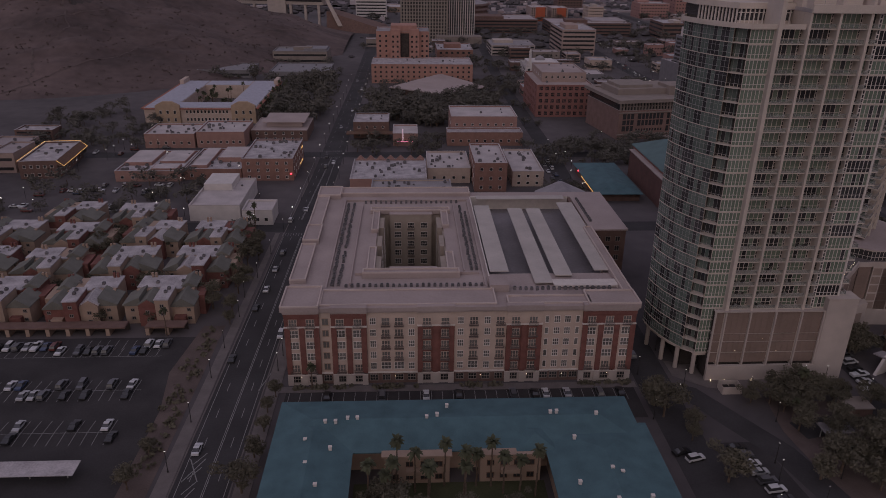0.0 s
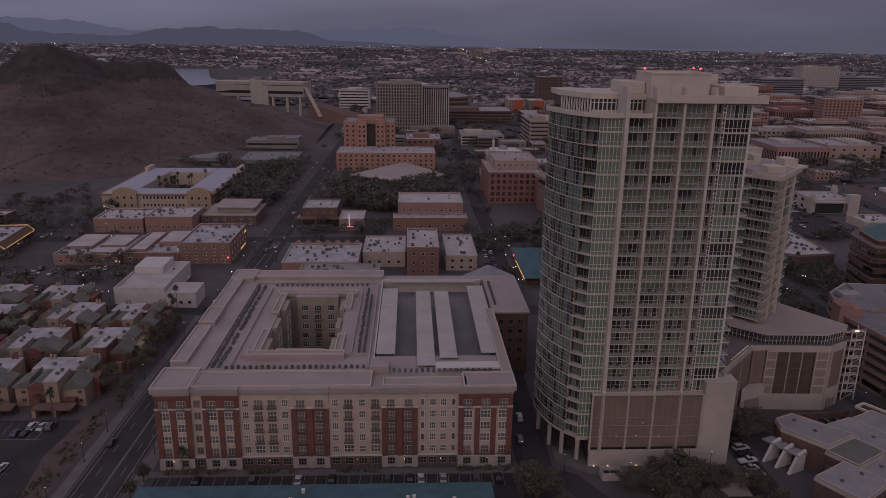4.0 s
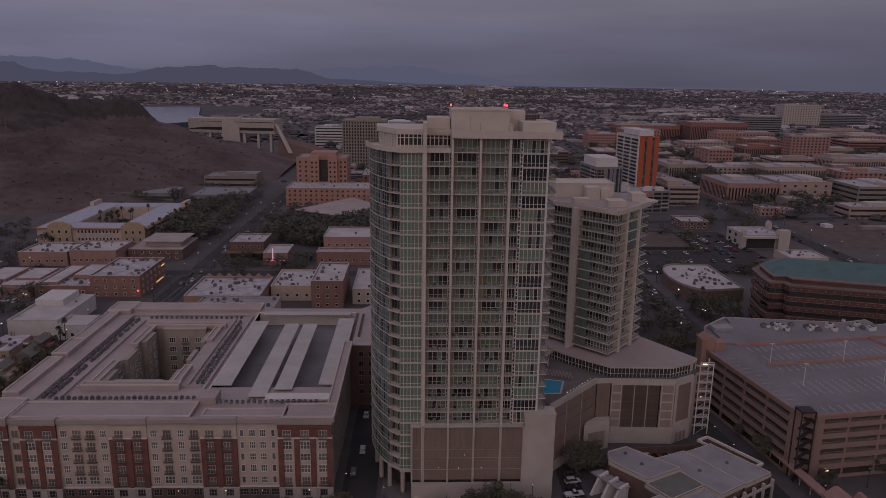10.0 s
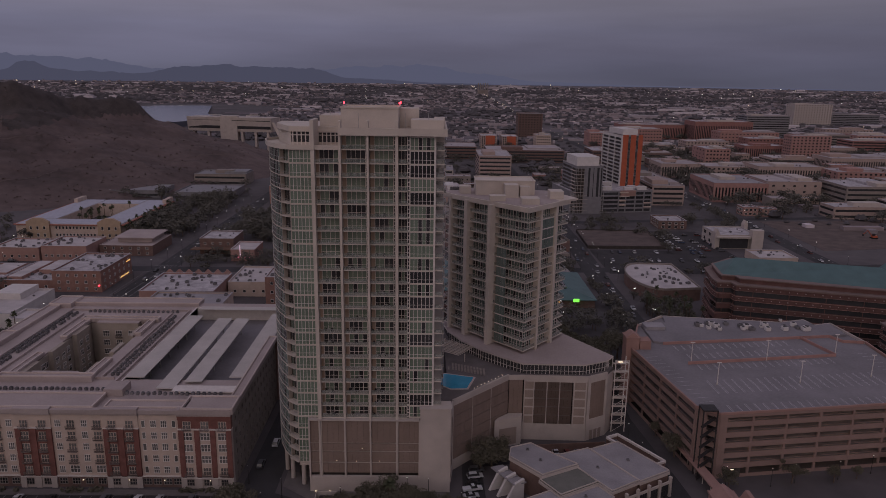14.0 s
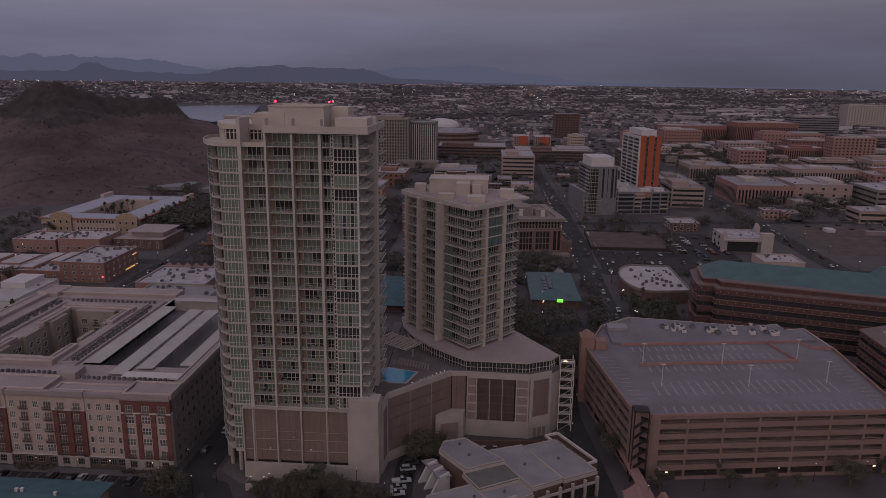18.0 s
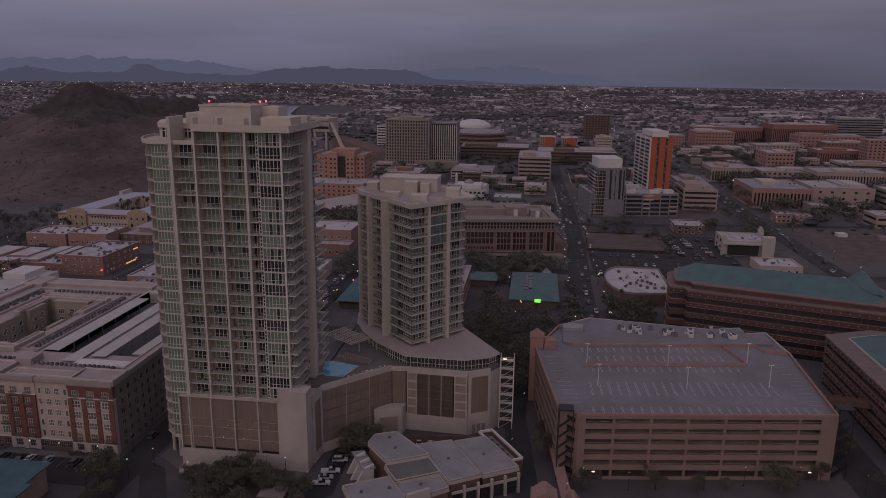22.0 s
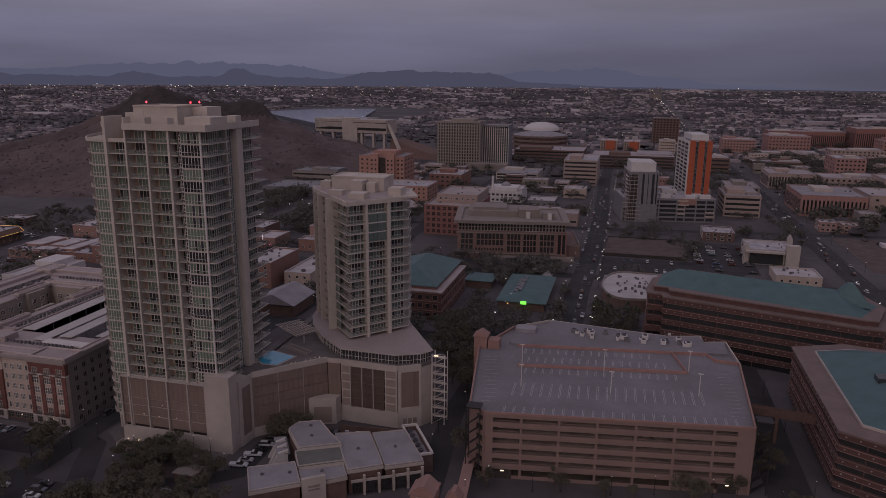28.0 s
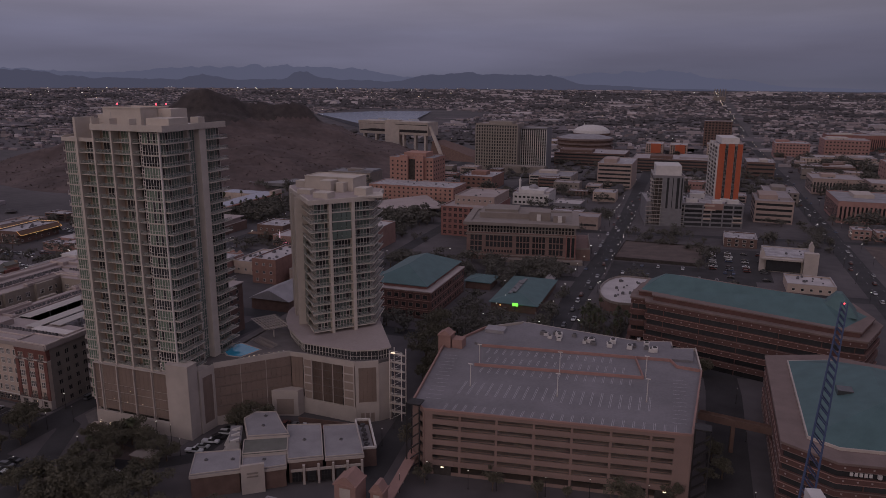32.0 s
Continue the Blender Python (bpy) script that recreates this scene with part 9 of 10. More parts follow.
# ---- street lamps ----
def lamp_proto(h, glowm, label, size):
    p = thing("street_lamp", label, "street lamp", (-56.3, 191, 0.13), "street lamps")
    for nm, gg, mm in (("pole", Geo().cyl(0, 0, 0, h, 0.11, 0.07, 6), M_DARK), ("foot", Geo().cyl(0, 0, 0, 0.5, 0.2, 0.16, 8), M_DARK), ("lamp_head", Geo().cyl(0, 0, h, h + 0.35 * size / 0.5, size * 0.7, size, 8), glowm), ("cap", Geo().cyl(0, 0, h + 0.35 * size / 0.5, h + 0.5 * size / 0.5, size * 1.05, 0.1, 8), M_DARK)):
        o = new(nm, gg.mesh(nm, mm))
        o.parent = p
    return p


lp1 = lamp_proto(6.0, L_COOL, "dark pole street lamp with a lit white globe", 0.2)
far_poles = Geo()
lamp_geo = Geo().cyl(0, 0, 0, 6.0, 0.1, 0.07, 4, 0).cyl(0, 0, 6.0, 6.35, 0.16, 0.21, 6, 1).cyl(0, 0, 6.4, 6.55, 0.3, 0.1, 6, 0)


def lamp_at(x, y, z=0.05):
    if y > 290:
        stamp(far_poles, lamp_geo, Matrix.Translation((x, y, z)))
    else:
        copy_thing(lp1, Matrix.Translation((x, y, z)))



for x, y in ((-56.3, 174.8), (-56.4, 154.4), (-56.6, 135.5), (-56.0, 210.7), (-57.1, 224.7), (-55.6, 240.3), (-53.0, 285), (-54.5, 262)):
    lamp_at(x, y, 0.13)
for k in range(14):
    y = 300 + 26 * k
    lamp_at(-51.2 + 0.006 * (y - 300), y, 0.05)
    lamp_at(-36.4 + 0.008 * (y - 300), y + 8, 0.05)
for x, y in ((-37.8, 186), (-38, 195), (-38, 178), (66, 173), (75.5, 186), (77, 166), (72.8, 159), (94, 162), (105, 156), (96, 150), (88, 134), (101, 128), (118, 166.6), (112, 167), (86, 128), (64, 152), (92, 119), (80, 117), (124, 185), (127, 160)):
    lamp_at(x, y, 0.1)
for k in range(36):
    lamp_at(rr.choice((208.5, 227)), 300 + 18 * k, 0.05)
for k in range(11):
    y = 310 + 34 * k
    lamp_at(209.4, y, 0.05)
    lamp_at(226.2, y + 9, 0.05)
for k in range(12):
    y = 300 + 40 * k
    lamp_at(367.2, y, 0.05)
    lamp_at(386, y + 11, 0.05)
for k in range(30):
    lamp_at(rr.uniform(-200, -65), rr.uniform(285, 480), 0)
for k in range(18):
    lamp_at(rr.choice((86, 124, 180)) + rr.uniform(-4, 4), rr.uniform(310, 440), 0)
for x, y in ((205, 174), (218, 173.5), (226, 175.5), (240, 177.5), (252, 181), (268, 183.5), (296, 190), (286, 182), (296, 232), (200, 165), (183, 200), (184, 188), (187, 222), (294, 262)):
    lamp_at(x, y, 0.05)
for x, y in ((90, 169.1), (98, 169.1), (86, 169.1), (106, 169.1)):
    w_ = thing("wall_light", "small lit uplight at the podium base", "light", (x, y, 0), "podium lights")
    part("lamp", Geo().box(x - 0.08, y - 0.12, 0.15, x + 0.08, y + 0.05, 0.6), L_WARM, w_)
for x in (-30, -4, 20, 33, 43, 56):
    w_ = thing("wall_light", "small lit wall light at a ground floor entrance", "light", (x, 170.2, 2.6), "entrance lights")
    part("lamp", Geo().box(x - 0.09, 170.2, 2.6, x + 0.09, 170.45, 2.8), L_WARM, w_)

tagged(part("far_street_lamps", far_poles, [M_DARK, L_COOL]), "lit street lamps along the far streets", "street lamps", kind="stuff")

# ---- trees ----
def leaf_crown(r, hgt, n, seed, squash=0.8):
    rr = random.Random(seed)
    g = Geo()
    lumps = [(rr.gauss(0, r * 0.48), rr.gauss(0, r * 0.48), hgt + rr.uniform(-0.45, 0.55) * r * squash, r * rr.uniform(0.26, 0.54)) for _ in range(13)]
    for _ in range(n):
        lx, ly, lz, lr = rr.choice(lumps)
        v = Vector((rr.gauss(0, 1), rr.gauss(0, 1), rr.gauss(0, 1))).normalized() * lr * rr.uniform(0.6, 1.22)
        c = Vector((lx, ly, lz + v.z * squash)) + Vector((v.x, v.y, 0))
        a = Vector((rr.gauss(0, 1), rr.gauss(0, 1), rr.gauss(0, 0.6))).normalized() * rr.uniform(0.18, 0.46) * (0.6 + r * 0.12)
        b = a.cross(Vector((rr.gauss(0, 1), rr.gauss(0, 1), rr.gauss(0, 1)))).normalized() * a.length * 0.8
        g.face([c - a, c + b * 0.6, c + a, c - b * 0.6])
    for lx, ly, lz, lr in lumps:
        q = lr * 0.45
        t_ = rr.uniform(0, 1.5)
        eq = [Vector((lx + q * rr.uniform(0.8, 1.1) * math.cos(t_ + j * 1.2566), ly + q * rr.uniform(0.8, 1.1) * math.sin(t_ + j * 1.2566), lz + rr.uniform(-0.2, 0.2) * q)) for j in range(5)]
        up, dn = Vector((lx, ly, lz + q * squash)), Vector((lx, ly, lz - q * squash * 0.8))
        for j in range(5):
            g.face([eq[j], eq[(j + 1) % 5], up])
            g.face([eq[(j + 1) % 5], eq[j], dn])
    return g


def make_tree(r, h, seed, label, n=750):
    t = thing("tree", label, "tree", (0, 0, 0), "trees")
    rr = random.Random(seed)
    tr = Geo().cyl(0, 0, 0, h * 0.62, 0.09 * r * 0.9, 0.05 * r, 7)
    for k in range(5):
        a = 2 * math.pi * k / 5 + rr.uniform(-.4, .4)
        tr.tube((0, 0, h * rr.uniform(0.35, 0.55)), (math.cos(a) * r * 0.55, math.sin(a) * r * 0.55, h * rr.uniform(0.75, 0.95)), 0.035 * r, 5, 0, 0.012 * r)
    for nm, gg, mm in (("trunk", tr, M_BARK), ("crown", leaf_crown(r, h, n, seed), M_LEAF)):
        o = new(nm, gg.mesh(nm, mm))
        o.parent = t
    return t


def make_palm(h, seed):
    t = thing("palm_tree", "slender fan palm with a shaggy crown", "palm tree", (0, 0, 0), "palms")
    rr = random.Random(seed)
    g = Geo()
    for k in range(44):
        a, up = rr.uniform(0, 2 * math.pi), rr.uniform(-0.7, 1.1)
        ln = rr.uniform(1.5, 2.2)
        p = Vector((0, 0, h))
        d = Vector((math.cos(a) * math.cos(up), math.sin(a) * math.cos(up), math.sin(up)))
        s = Vector((-math.sin(a), math.cos(a), 0))
        m1 = p + d * ln * 0.55
        m2 = p + d * ln + Vector((0, 0, -0.45))
        g.face([p - s * 0.08, p + s * 0.08, m1 + s * 0.42, m1 - s * 0.42])
        g.face([m1 - s * 0.42, m1 + s * 0.42, m2 + s * 0.12, m2 - s * 0.12])
    tr = Geo()
    for k in range(6):
        tr.cyl(0.1 * math.sin(k + seed), 0.08 * math.cos(2 * k), h * k / 6, h * (k + 1) / 6 + 0.05, 0.27 - 0.02 * k, 0.25 - 0.02 * k, 7)
    for nm, gg, mm in (("trunk", tr, M_BARK), ("crown", g, M_LEAF2)):
        o = new(nm, gg.mesh(nm, mm))
        o.parent = t
    return t


trees = [make_tree(r, h, 900 + i, l, n) for i, (r, h, l, n) in enumerate(((3.4, 5.2, "dusty green street tree", 1500), (4.6, 6.5, "broad dusty green shade tree", 2200), (2.6, 4.0, "small dusty green tree", 1100), (5.6, 8.0, "large dark green shade tree", 2800), (3.8, 7.2, "tall dusty green tree", 1700)))]
palms = [make_palm(h, 40 + i) for i, h in enumerate((11.0, 9.0, 13.5))]
for i, t in enumerate(trees):
    t.matrix_basis = Matrix.Translation((96 + 6 * i, 128 + 2 * i, 0))
for i, t in enumerate(palms):
    t.matrix_basis = Matrix.Translation((-4 + 8 * i, 124.5, 0))


far_leaves = Geo()
thin_crowns = [leaf_crown(r, h, 200, 700 + i) for i, (r, h) in enumerate(((3.4, 5.2), (4.6, 6.5), (2.6, 4.0), (5.6, 8.0), (3.8, 7.2)))]
for g in thin_crowns:
    for i in range(0, 4 * 200, 4):
        c = (Vector(g.v[i]) + Vector(g.v[i + 2])) / 2
        for j in range(4):
            g.v[i + j] = tuple(c + (Vector(g.v[i + j]) - c) * 1.6)
    g.cyl(0, 0, 0, 4.5, 0.3, 0.2, 5, 1)


def tree(i, x, y, s=1.0, z=0.0):
    if y > 284:
        stamp(far_leaves, thin_crowns[i % 5], Matrix.Translation((x, y, z - 1.7 * s)) @ Matrix.Rotation(rr.uniform(0, 6.28), 4, "Z") @ Matrix.Diagonal((s, s, s, 1)))
        return None
    ob = copy_thing(trees[i % 5], Matrix.Translation((x, y, z)) @ Matrix.Rotation(rr.uniform(0, 6.28), 4, "Z"))
    ob.scale = (s, s, s * rr.uniform(0.9, 1.15))
    return ob


def palm(i, x, y, s=1.0, z=0.0):
    ob = copy_thing(palms[i % 3], Matrix.Translation((x, y, z)) @ Matrix.Rotation(rr.uniform(0, 6.28), 4, "Z"))
    ob.scale = (s, s, s * rr.uniform(0.92, 1.1))
    return ob


for k in range(12):
    palm(k, -9 + 3.4 * k + rr.uniform(-1, 1), 126.5 + rr.uniform(-3, 2.5), 0.95)
for k in range(16):
    tree(k, rr.uniform(-11, 29), rr.uniform(100, 124), 0.7)
for x, y, i in ((-36.5, 165, 2), (-37, 150, 2), (-37.5, 140, 0), (-38, 128, 1), (-37.5, 158, 2), (-63, 142, 2), (-64, 130, 0), (-58, 206, 2), (-59, 214, 0), (-60, 228, 4), (-60, 238, 0), (-61, 250, 4), (-58, 256, 0), (-60, 268, 1), (-66, 278, 0)):
    tree(i, x, y, 0.85)
for x, y in ((-63, 243), (-62, 233), (-64.5, 282), (-67, 286), (-65, 287), (-27, 168.3), (-76, 199)):
    palm(rr.randrange(3), x, y, 0.8)
for k in range(74):
    a = trees[k % 5]
    tree(k, rr.uniform(-175, -62), rr.uniform(203, 288), rr.uniform(0.5, 0.8))
for x, y, i, s in ((66, 158, 1, .9), (67, 153, 3, .7), (73.5, 148, 0, .8), (71, 143, 2, .9), (74, 128, 1, .9), (93, 158.5, 3, .5), (103, 160, 3, .75), (98, 158, 1, .7), (109, 162, 3, .7), (113, 160, 1, .7), (105, 152, 3, .6), (112, 148, 1, .7), (125, 156, 3, .6), (104, 138, 0, .7), (113, 134, 3, .7), (126, 140, 1, .7), (128, 146, 0, .9), (126, 132, 3, .9), (134, 138, 1, .9), (118, 124, 3, 1),
                   (135, 126, 1, 1), (108, 124, 0, 1), (146, 128, 3, .8), (156, 132, 1, .8), (140, 187, 0, 1), (137, 183, 3, .8), (133.5, 181, 1, .8), (161, 136, 0, .9)):
    tree(i, x, y, s)
for x, y, i, s in ((100, 154, 3, .55), (107, 157, 1, .7), (116, 158, 3, .55), (119, 161, 0, .7), (100, 146, 1, .7), (109, 143, 3, .6), (122, 146, 0, .7), (106, 132, 3, .7), (120, 136, 3, .7), (113, 128, 1, .8), (128, 126, 3, .8)):
    tree(i, x, y, s)
palm(1, 107.5, 160.5, 1.0)
palm(0, 100.5, 150.5, 0.6)
for x, y in ((189, 240), (184, 236), (187, 248), (192, 258), (181, 255), (186, 268), (196, 270), (206, 272), (218, 274), (230, 276), (244, 278), (256, 284), (238, 284), (224, 284), (178, 250), (172, 262), (176, 276), (190, 286), (182, 300), (196, 306), (176, 312), (172, 332), (168, 350), (176, 300), (206, 310), (228, 300), (236, 312), (242, 330), (232, 340), (244, 350), (228, 356), (236, 296), (270, 280), (284, 284)):
    tree(rr.randrange(5), x + rr.uniform(-2, 2), y, rr.uniform(0.7, 1.15))
for k in range(26):
    palm(k, rr.uniform(226, 250), rr.uniform(305, 344), 0.8)
for x, y in ((283, 200), (285, 215), (288, 205), (205, 172), (225, 175), (246, 178), (262, 180), (275, 186), (292, 180), (238, 176), (195, 190), (193, 203)):
    tree(rr.randrange(5), x, y, 0.65)
# dense belt behind the garage and round the low kiosks
for x0, y0, x1, y1, n in ((166, 286, 212, 345, 60), (166, 345, 184, 392, 18), (206, 345, 211, 398, 8), (228, 288, 250, 342, 18), (184, 396, 208, 436, 20), (122, 286, 166, 312, 26), (230, 402, 300, 412, 22), (86, 380, 124, 425, 34), (64, 322, 88, 345, 8)):
    for k in range(n):
        x, y = rr.uniform(x0, x1), rr.uniform(y0, y1)
        if not (174 < x < 208 and 326 < y < 402 or 150 < x < 171 and 366 < y < 390):
            tree(rr.randrange(5), x, y, rr.uniform(0.6, 1.1))
for x, y in ((183, 246), (186, 260), (176, 268), (170, 280), (184, 278), (195, 282), (178, 240), (188, 252)):
    tree(rr.randrange(5), x, y, rr.uniform(1.0, 1.3))
# park and street trees of the old town
for x0, y0, x1, y1, n in ((-26, 480, 26, 565, 70), (26, 490, 66, 575, 40), (-98, 482, -60, 630, 90), (0, 472, 24, 500, 14)):
    for k in range(n):
        tree(rr.randrange(5), rr.uniform(x0, x1), rr.uniform(y0, y1), rr.uniform(0.9, 1.6))
for x0, y0, x1, y1, n in ((-32, 478, 70, 575, 40), (-30, 575, 0, 630, 16), (45, 575, 95, 660, 30), (-30, 400, 24, 440, 26), (112, 398, 200, 432, 60), (-240, 400, -158, 520, 40), (-110, 620, -60, 700, 20), (60, 470, 92, 640, 30), (5, 470, 80, 500, 18), (-260, 296, -100, 352, 60), (-240, 398, -156, 482, 30), (228, 520, 362, 572, 40), (230, 690, 362, 900, 70), (0, 800, 90, 905, 30), (110, 380, 165, 410, 20), (60, 380, 84, 420, 10),
                          (298, 538, 314, 552, 9), (356, 520, 372, 620, 12), (397, 610, 440, 1150, 150), (420, 612, 740, 1150, 560), (740, 900, 1000, 1250, 160), (312, 700, 366, 1100, 50), (140, 560, 206, 640, 34), (140, 690, 206, 790, 14), (225, 640, 290, 900, 40), (60, 860, 200, 980, 40), (60, 680, 100, 740, 14), (260, 440, 290, 520, 8)):
    for k in range(n):
        x, y = rr.uniform(x0, x1), rr.uniform(y0, y1)
        if not any(b[0] - 3 < x < b[2] + 3 and b[1] - 3 < y < b[3] + 3 for b in taken):
            tree(rr.randrange(5), x, y, rr.uniform(0.6, 1.1) if x < 384 else rr.uniform(1.0, 1.9))
for k in range(20):
    palm(k, rr.uniform(-154, -124), rr.uniform(505, 562), 1.0)
for k in range(30):
    palm(k, rr.uniform(-100, -94), 486 + 3.2 * k, 0.9)

for bx0, by0, bx1, by1 in taken:
    if by0 > 560:
        for k in range(int((bx1 - bx0) / 7)):
            tree(rr.randrange(5), rr.uniform(bx0 - 6, bx1 + 6), by0 - rr.uniform(3, 16), rr.choice((0.7, 0.9, 1.1, 1.4)))
# dusty leaf colour, lifted further to paint in distance haze
tagged(part("far_street_trees", far_leaves, [mat("hazed_dusty_foliage", (0.112, 0.104, 0.088), 0.9, 0.35, 0.1, 1.0, 0.0, island=0.5), M_BARK]), "dusty green street and park trees of the old town", "trees", kind="stuff")

# low shrubs in gravel beds and along the block
shr = Geo()
for k in range(150):
    if k < 70:
        x, y = rr.uniform(-66, -60), rr.uniform(130, 204)
    else:
        x, y = rr.choice((rr.uniform(-32, -14), rr.uniform(-11, 2), rr.uniform(14, 26), rr.uniform(48, 62))), rr.uniform(168.2, 169.3)
    for j in range(14):
        c = Vector((x + rr.gauss(0, 0.4), y + rr.gauss(0, 0.35), 0.25 + abs(rr.gauss(0, 0.4))))
        a = Vector((rr.gauss(0, 1), rr.gauss(0, 1), rr.gauss(0, 1))).normalized() * 0.4
        b = a.orthogonal().normalized() * 0.35
        shr.face([c - a, c + b, c + a, c - b])
tagged(part("shrubs", shr, M_LEAF), "low dark shrubs in gravel and along walls", "shrubs", kind="stuff")

# ---- far city: roofs, woods and lights to the horizon ----
rr = random.Random(4242)
# distance haze is put into these colours: paled, greyed, slightly purple
M_FARH = mat("hazed_far_stucco_and_roofs", (0.30, 0.25, 0.255), 0.9, 0.4, 0.02, 0.2, 0.0, island=1.0, stain=(0.12, 0.10, 0.104))
M_FART = mat("hazed_far_foliage", (0.094, 0.087, 0.092), 0.95, 0.3, 0.02, 0.2, 0.0, island=0.4)


def far_spot(rmin, rmax):
    while True:
        az = radians(rr.uniform(-58, 44))
        r = math.sqrt(rr.uniform(rmin ** 2, rmax ** 2))
        x, y = 140 + r * math.sin(az), r * math.cos(az)
        if -780 < x < -60 and 480 < y < 1200 or -870 < x < -360 and 1480 < y < 2360:
            continue
        if abs(x - 372) < 16 or abs(x - 217) < 12 and y < 1000 or abs(x + 43) < 14 and y < 1000:
            continue
        if y < 760 and -220 < x < 400:
            continue
        return x, y, r


def near_block(x, y, m=6):
    return any(b[0] - m < x < b[2] + m and b[1] - m < y < b[3] + m for b in taken)


g, gr = Geo(), Geo()
for k in range(20000):
    x, y, r = far_spot(620, 4650)
    if r > 2400 and rr.random() < (r - 2400) / 3200 or noise.noise((x / 420, y / 260, 5.0)) > 0.25:
        continue
    if near_block(x, y, 12) or -330 < x < 40 and 1060 < y < 1750 and rr.random() < 0.8:
        continue
    if r > 1100:
        y = round(y / 46) * 46 + rr.uniform(-5, 5)
    s = rr.uniform(0.55, 1.0) * (1 + r / 9000)
    w, d, h = rr.uniform(5, 13) * s * rr.choice((1, 1, 1, 1, 3.0)), rr.uniform(6, 11) * s, rr.choice((2.6, 3, 3, 3.5, 4, 6))
    z = ground_height(x, y)
    (g if rr.random() < 0.62 else gr).obox(x, y, z, w, d, h, 0.0)
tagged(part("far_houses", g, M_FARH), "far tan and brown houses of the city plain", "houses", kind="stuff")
# roof colour carries the same painted haze
tagged(part("far_roofs", gr, mat("hazed_far_pale_roofs", (0.50, 0.44, 0.455), 0.88, 0.35, 0.02, 0.2, 0.0, island=1.3, stain=(0.17, 0.15, 0.155))), "far pale flat-roofed buildings of the city plain", "houses", kind="stuff")
g = Geo()
for k in range(27000):
    x, y, r = far_spot(620, 4650)
    if near_block(x, y, 3) or r > 3500 and rr.random() < (r - 3500) / 900:
        continue
    if r > 1100:
        y = round(y / 46) * 46 + 20 + rr.uniform(-7, 7)
    s = rr.uniform(1.6, 3.8) * (1 + r / 5500)
    if noise.noise((x / 420, y / 260, 5.0)) > 0.2:
        s *= 1.5
    z = ground_height(x, y)
    n = 6
    ring = [(1.35 * s * rr.uniform(0.7, 1.25) * math.cos(6.283 * j / n), s * rr.uniform(0.7, 1.25) * math.sin(6.283 * j / n)) for j in range(n)]
    zt = rr.uniform(0.8, 1.3) * s
    i = len(g.v)
    g.v += [(x + a, y + b, z + zt * rr.uniform(0.25, 0.5)) for a, b in ring] + [(x + a * 0.55 + rr.uniform(-.3, .3) * s, y + b * 0.55, z + zt * rr.uniform(0.8, 1.1)) for a, b in ring] + [(x + a * 0.5, y + b * 0.5, z) for a, b in ring]
    for j in range(n):
        j2 = (j + 1) % n
        g.f += [(i + j, i + j2, i + n + j2, i + n + j), (i + 2 * n + j, i + 2 * n + j2, i + j2, i + j)]
        g.k += [0, 0]
    g.f.append(tuple(i + n + j for j in range(n)))
    g.k.append(0)
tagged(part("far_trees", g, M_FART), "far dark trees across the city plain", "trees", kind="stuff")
# bare lots, fields and broad car parks of the plain
gp = Geo()
for k in range(520):
    x, y, r = far_spot(1250, 4600)
    w, d = rr.uniform(60, 260), rr.uniform(25, 80)
    z = max(ground_height(x + a_ * w / 2, y + b_ * d / 2) for a_ in (-1, 1) for b_ in (-1, 1)) + 1.2
    gp.face([(x - w / 2, y - d / 2, ground_height(x, y - d / 2) + 1.2), (x + w / 2, y - d / 2, ground_height(x, y - d / 2) + 1.2), (x + w / 2, y + d / 2, z), (x - w / 2, y + d / 2, z)])
# lot colour greyed too, in place of haze
tagged(part("far_lots", gp, mat("hazed_far_bare_lots", (0.16, 0.134, 0.14), 0.95, 0.35, 0.02, 0.2, 0.0, island=0.8, stain=(0.085, 0.074, 0.078))), "bare lots and car parks across the city plain", "lots", kind="stuff")
gb = Geo()
for k in range(420):
    x, y, r = far_spot(1200, 4600)
    if noise.noise((x / 700, y / 500, 11.0)) < 0.0:
        continue
    w = rr.uniform(25, 90)
    gb.obox(x, y, ground_height(x, y), w, rr.uniform(15, 40), rr.uniform(4, 9), 0.0)
# hall colour likewise tinted as if seen through haze
tagged(part("far_halls", gb, mat("hazed_far_white_halls", (0.60, 0.54, 0.56), 0.88, 0.2, 0.02, 0.2, 0.0, island=1.0, stain=(0.22, 0.19, 0.20))), "far pale commercial halls and flats on the plain", "buildings", kind="stuff")
gw, gc = Geo(), Geo()
for k in range(460):
    x, y, r = far_spot(600, 4600)
    s = max(0.2, r * 0.00019) * rr.choice((0.5, 0.6, 0.8, 0.9, 1.5))
    z = ground_height(x, y) + rr.uniform(6, 12)
    (gw if rr.random() < 0.45 else gc).box(x - s, y - s, z - s, x + s, y + s, z + s)
for k in range(70):
    y = 1000 + 50 * k
    x = 368 - (y - 1000) * 0.008 + rr.choice((-5, 5))
    s = max(0.2, y * 0.00024)
    z = ground_height(x, y) + 3
    (gw if k % 3 else gc).box(x - s, y - s, z - s, x + s, y + s, z + s)
tagged(part("far_lamps", gw, L_WARM), "far warm street and window lights of the city", "lights", kind="stuff")
tagged(part("far_white_lamps", gc, L_COOL), "far white street lights of the city", "lights", kind="stuff")
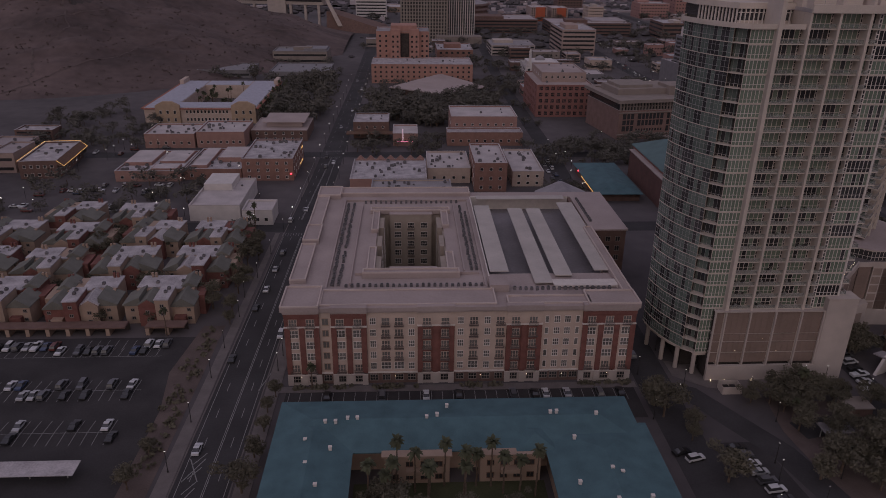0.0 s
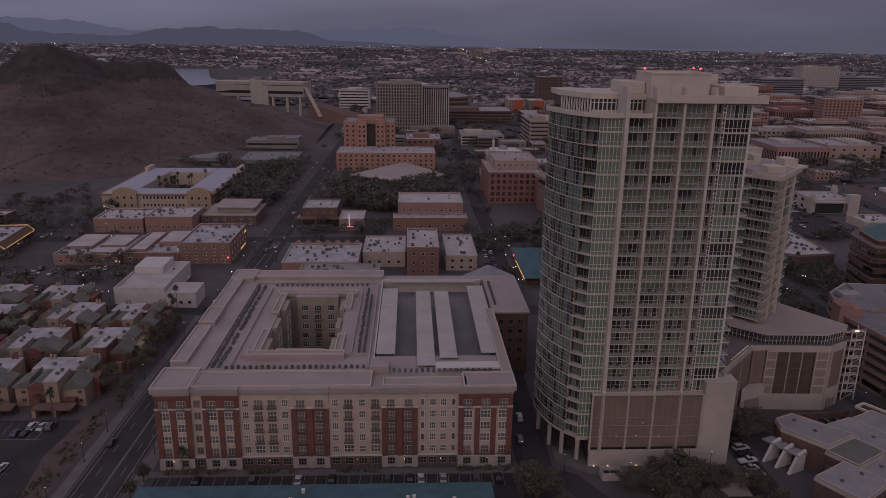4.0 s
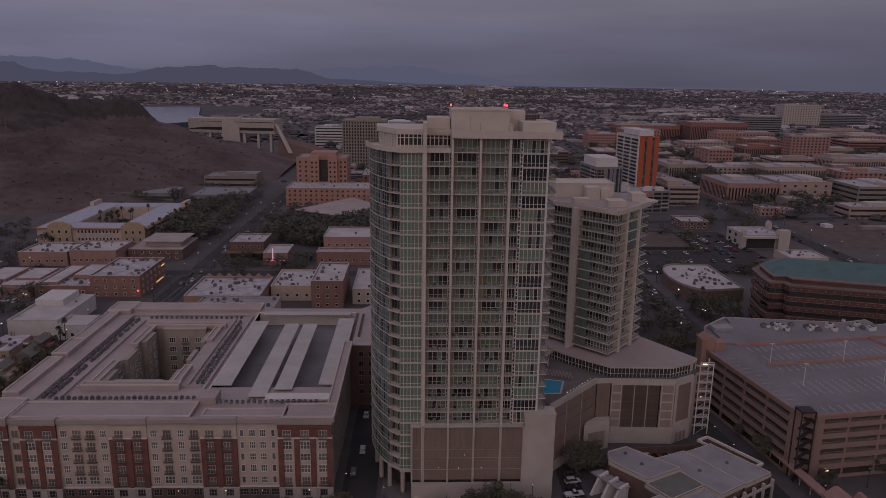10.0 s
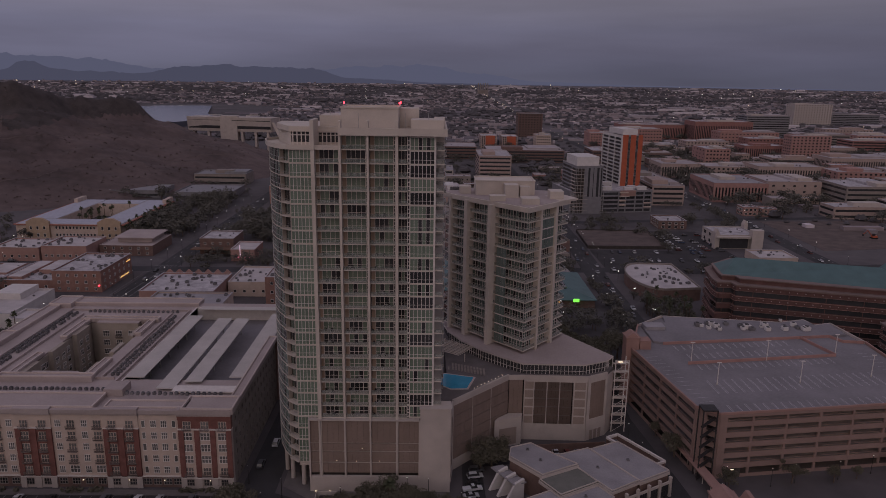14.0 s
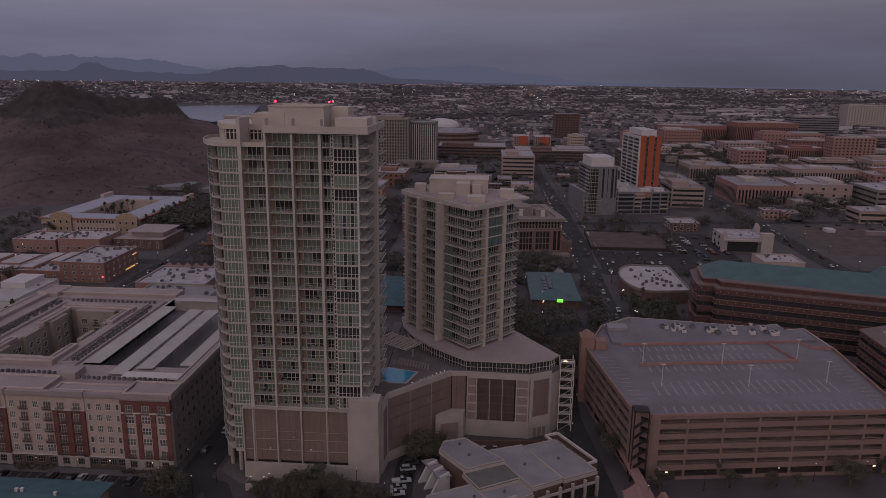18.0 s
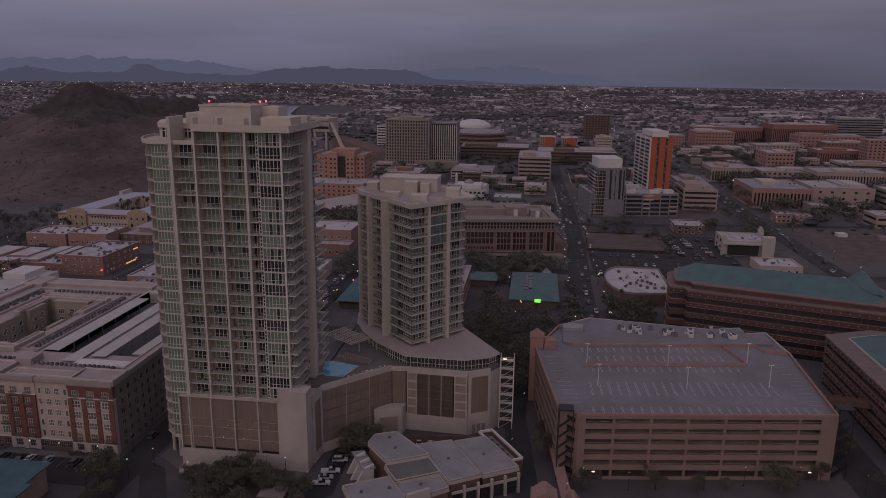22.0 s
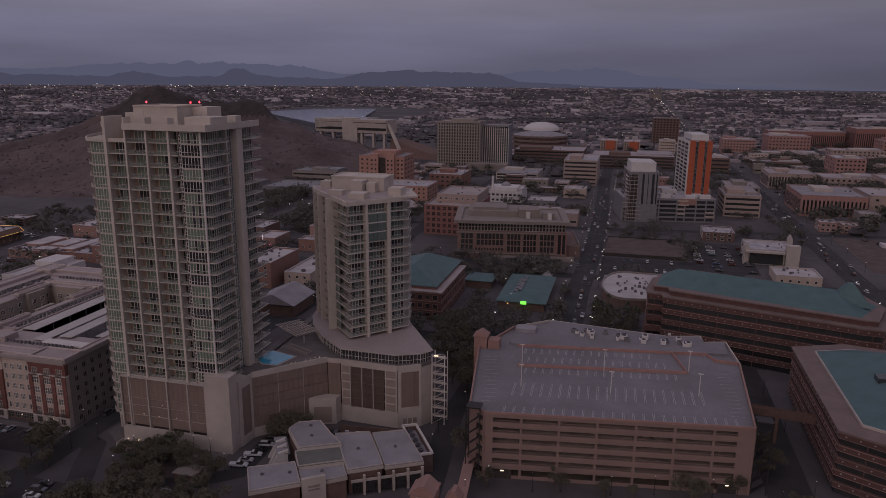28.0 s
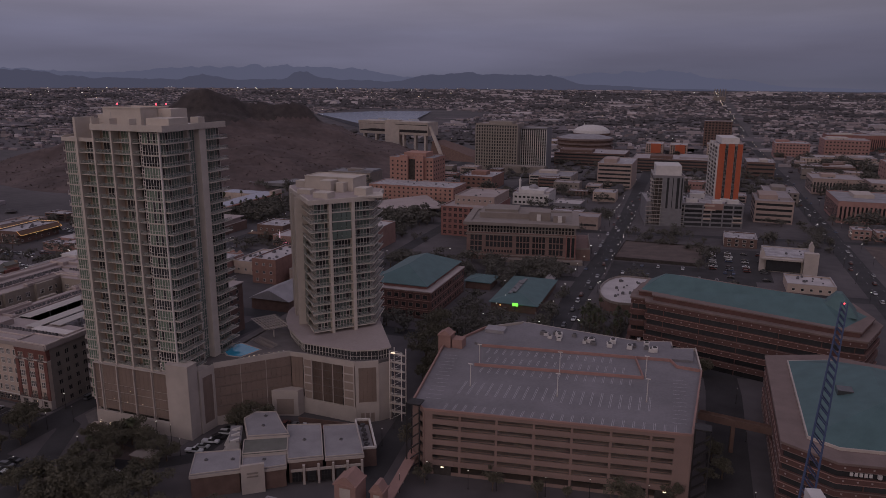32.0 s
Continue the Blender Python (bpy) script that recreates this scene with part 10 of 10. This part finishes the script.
# scrub on the butte
g = Geo()
for k in range(2600):
    x, y = rr.uniform(-600, -110), rr.uniform(540, 1050)
    h = hill_height(x, y)
    if h < 1:
        continue
    s = rr.uniform(0.3, 0.85)
    for j in range(4):
        c = Vector((x + rr.gauss(0, s), y + rr.gauss(0, s), h + rr.uniform(0.2, 1.0) * s))
        a = Vector((rr.gauss(0, 1), rr.gauss(0, 1), rr.gauss(0, 1))).normalized() * s
        b = a.orthogonal().normalized() * s * 0.8
        g.face([c - a, c + b, c + a, c - b])
tagged(part("hill_scrub", g, mat("dry_desert_scrub", (0.112, 0.084, 0.074), 0.95, 0.3, 0.4, 3.0, 0.0, island=0.5)), "sparse desert scrub on the butte", "shrubs", kind="stuff")

# ---- patio furniture on the tower balconies ----
chair = thing("patio_chair", "dark patio chair on a balcony", "chair", (91.0, 172.4, Z0), "balcony chairs")
for nm, gg in (("seat", Geo().box(-0.28, -0.28, 0.38, 0.28, 0.28, 0.46)), ("backrest", Geo().box(-0.28, 0.22, 0.46, 0.28, 0.3, 0.95)), ("leg_frame", Geo().box(-0.27, -0.27, 0, -0.21, -0.21, 0.38).box(0.21, -0.27, 0, 0.27, -0.21, 0.38).box(-0.27, 0.21, 0, -0.21, 0.27, 0.38).box(0.21, 0.21, 0, 0.27, 0.27, 0.38))):
    o = new(nm, gg.mesh(nm, M_DARK))
    o.parent = chair
table = thing("patio_table", "small pale patio table on a balcony", "table", (98.0, 172.4, Z0), "balcony tables")
for nm, gg in (("tabletop", Geo().cyl(0, 0, 0.66, 0.72, 0.45, 0.45, 10)), ("stem", Geo().cyl(0, 0, 0, 0.66, 0.06, 0.06, 6))):
    o = new(nm, gg.mesh(nm, M_STEEL))
    o.parent = table
rr = random.Random(61)
for k in range(NF):
    for cx in (91.05, 98.05, 105.3)[(1 if k == NF - 1 else 0):]:
        if rr.random() < 0.62:
            xx = cx + rr.uniform(-2, 1)
            copy_thing(table, Matrix.Translation((xx, 172.3, Z0 + FT * k)))
            for d in (-0.9, 0.9)[:rr.choice((1, 2))]:
                copy_thing(chair, Matrix.Translation((xx + d, 172.3 + rr.uniform(-.3, .3), Z0 + FT * k)) @ Matrix.Rotation(rr.uniform(0, 6), 4, "Z"))
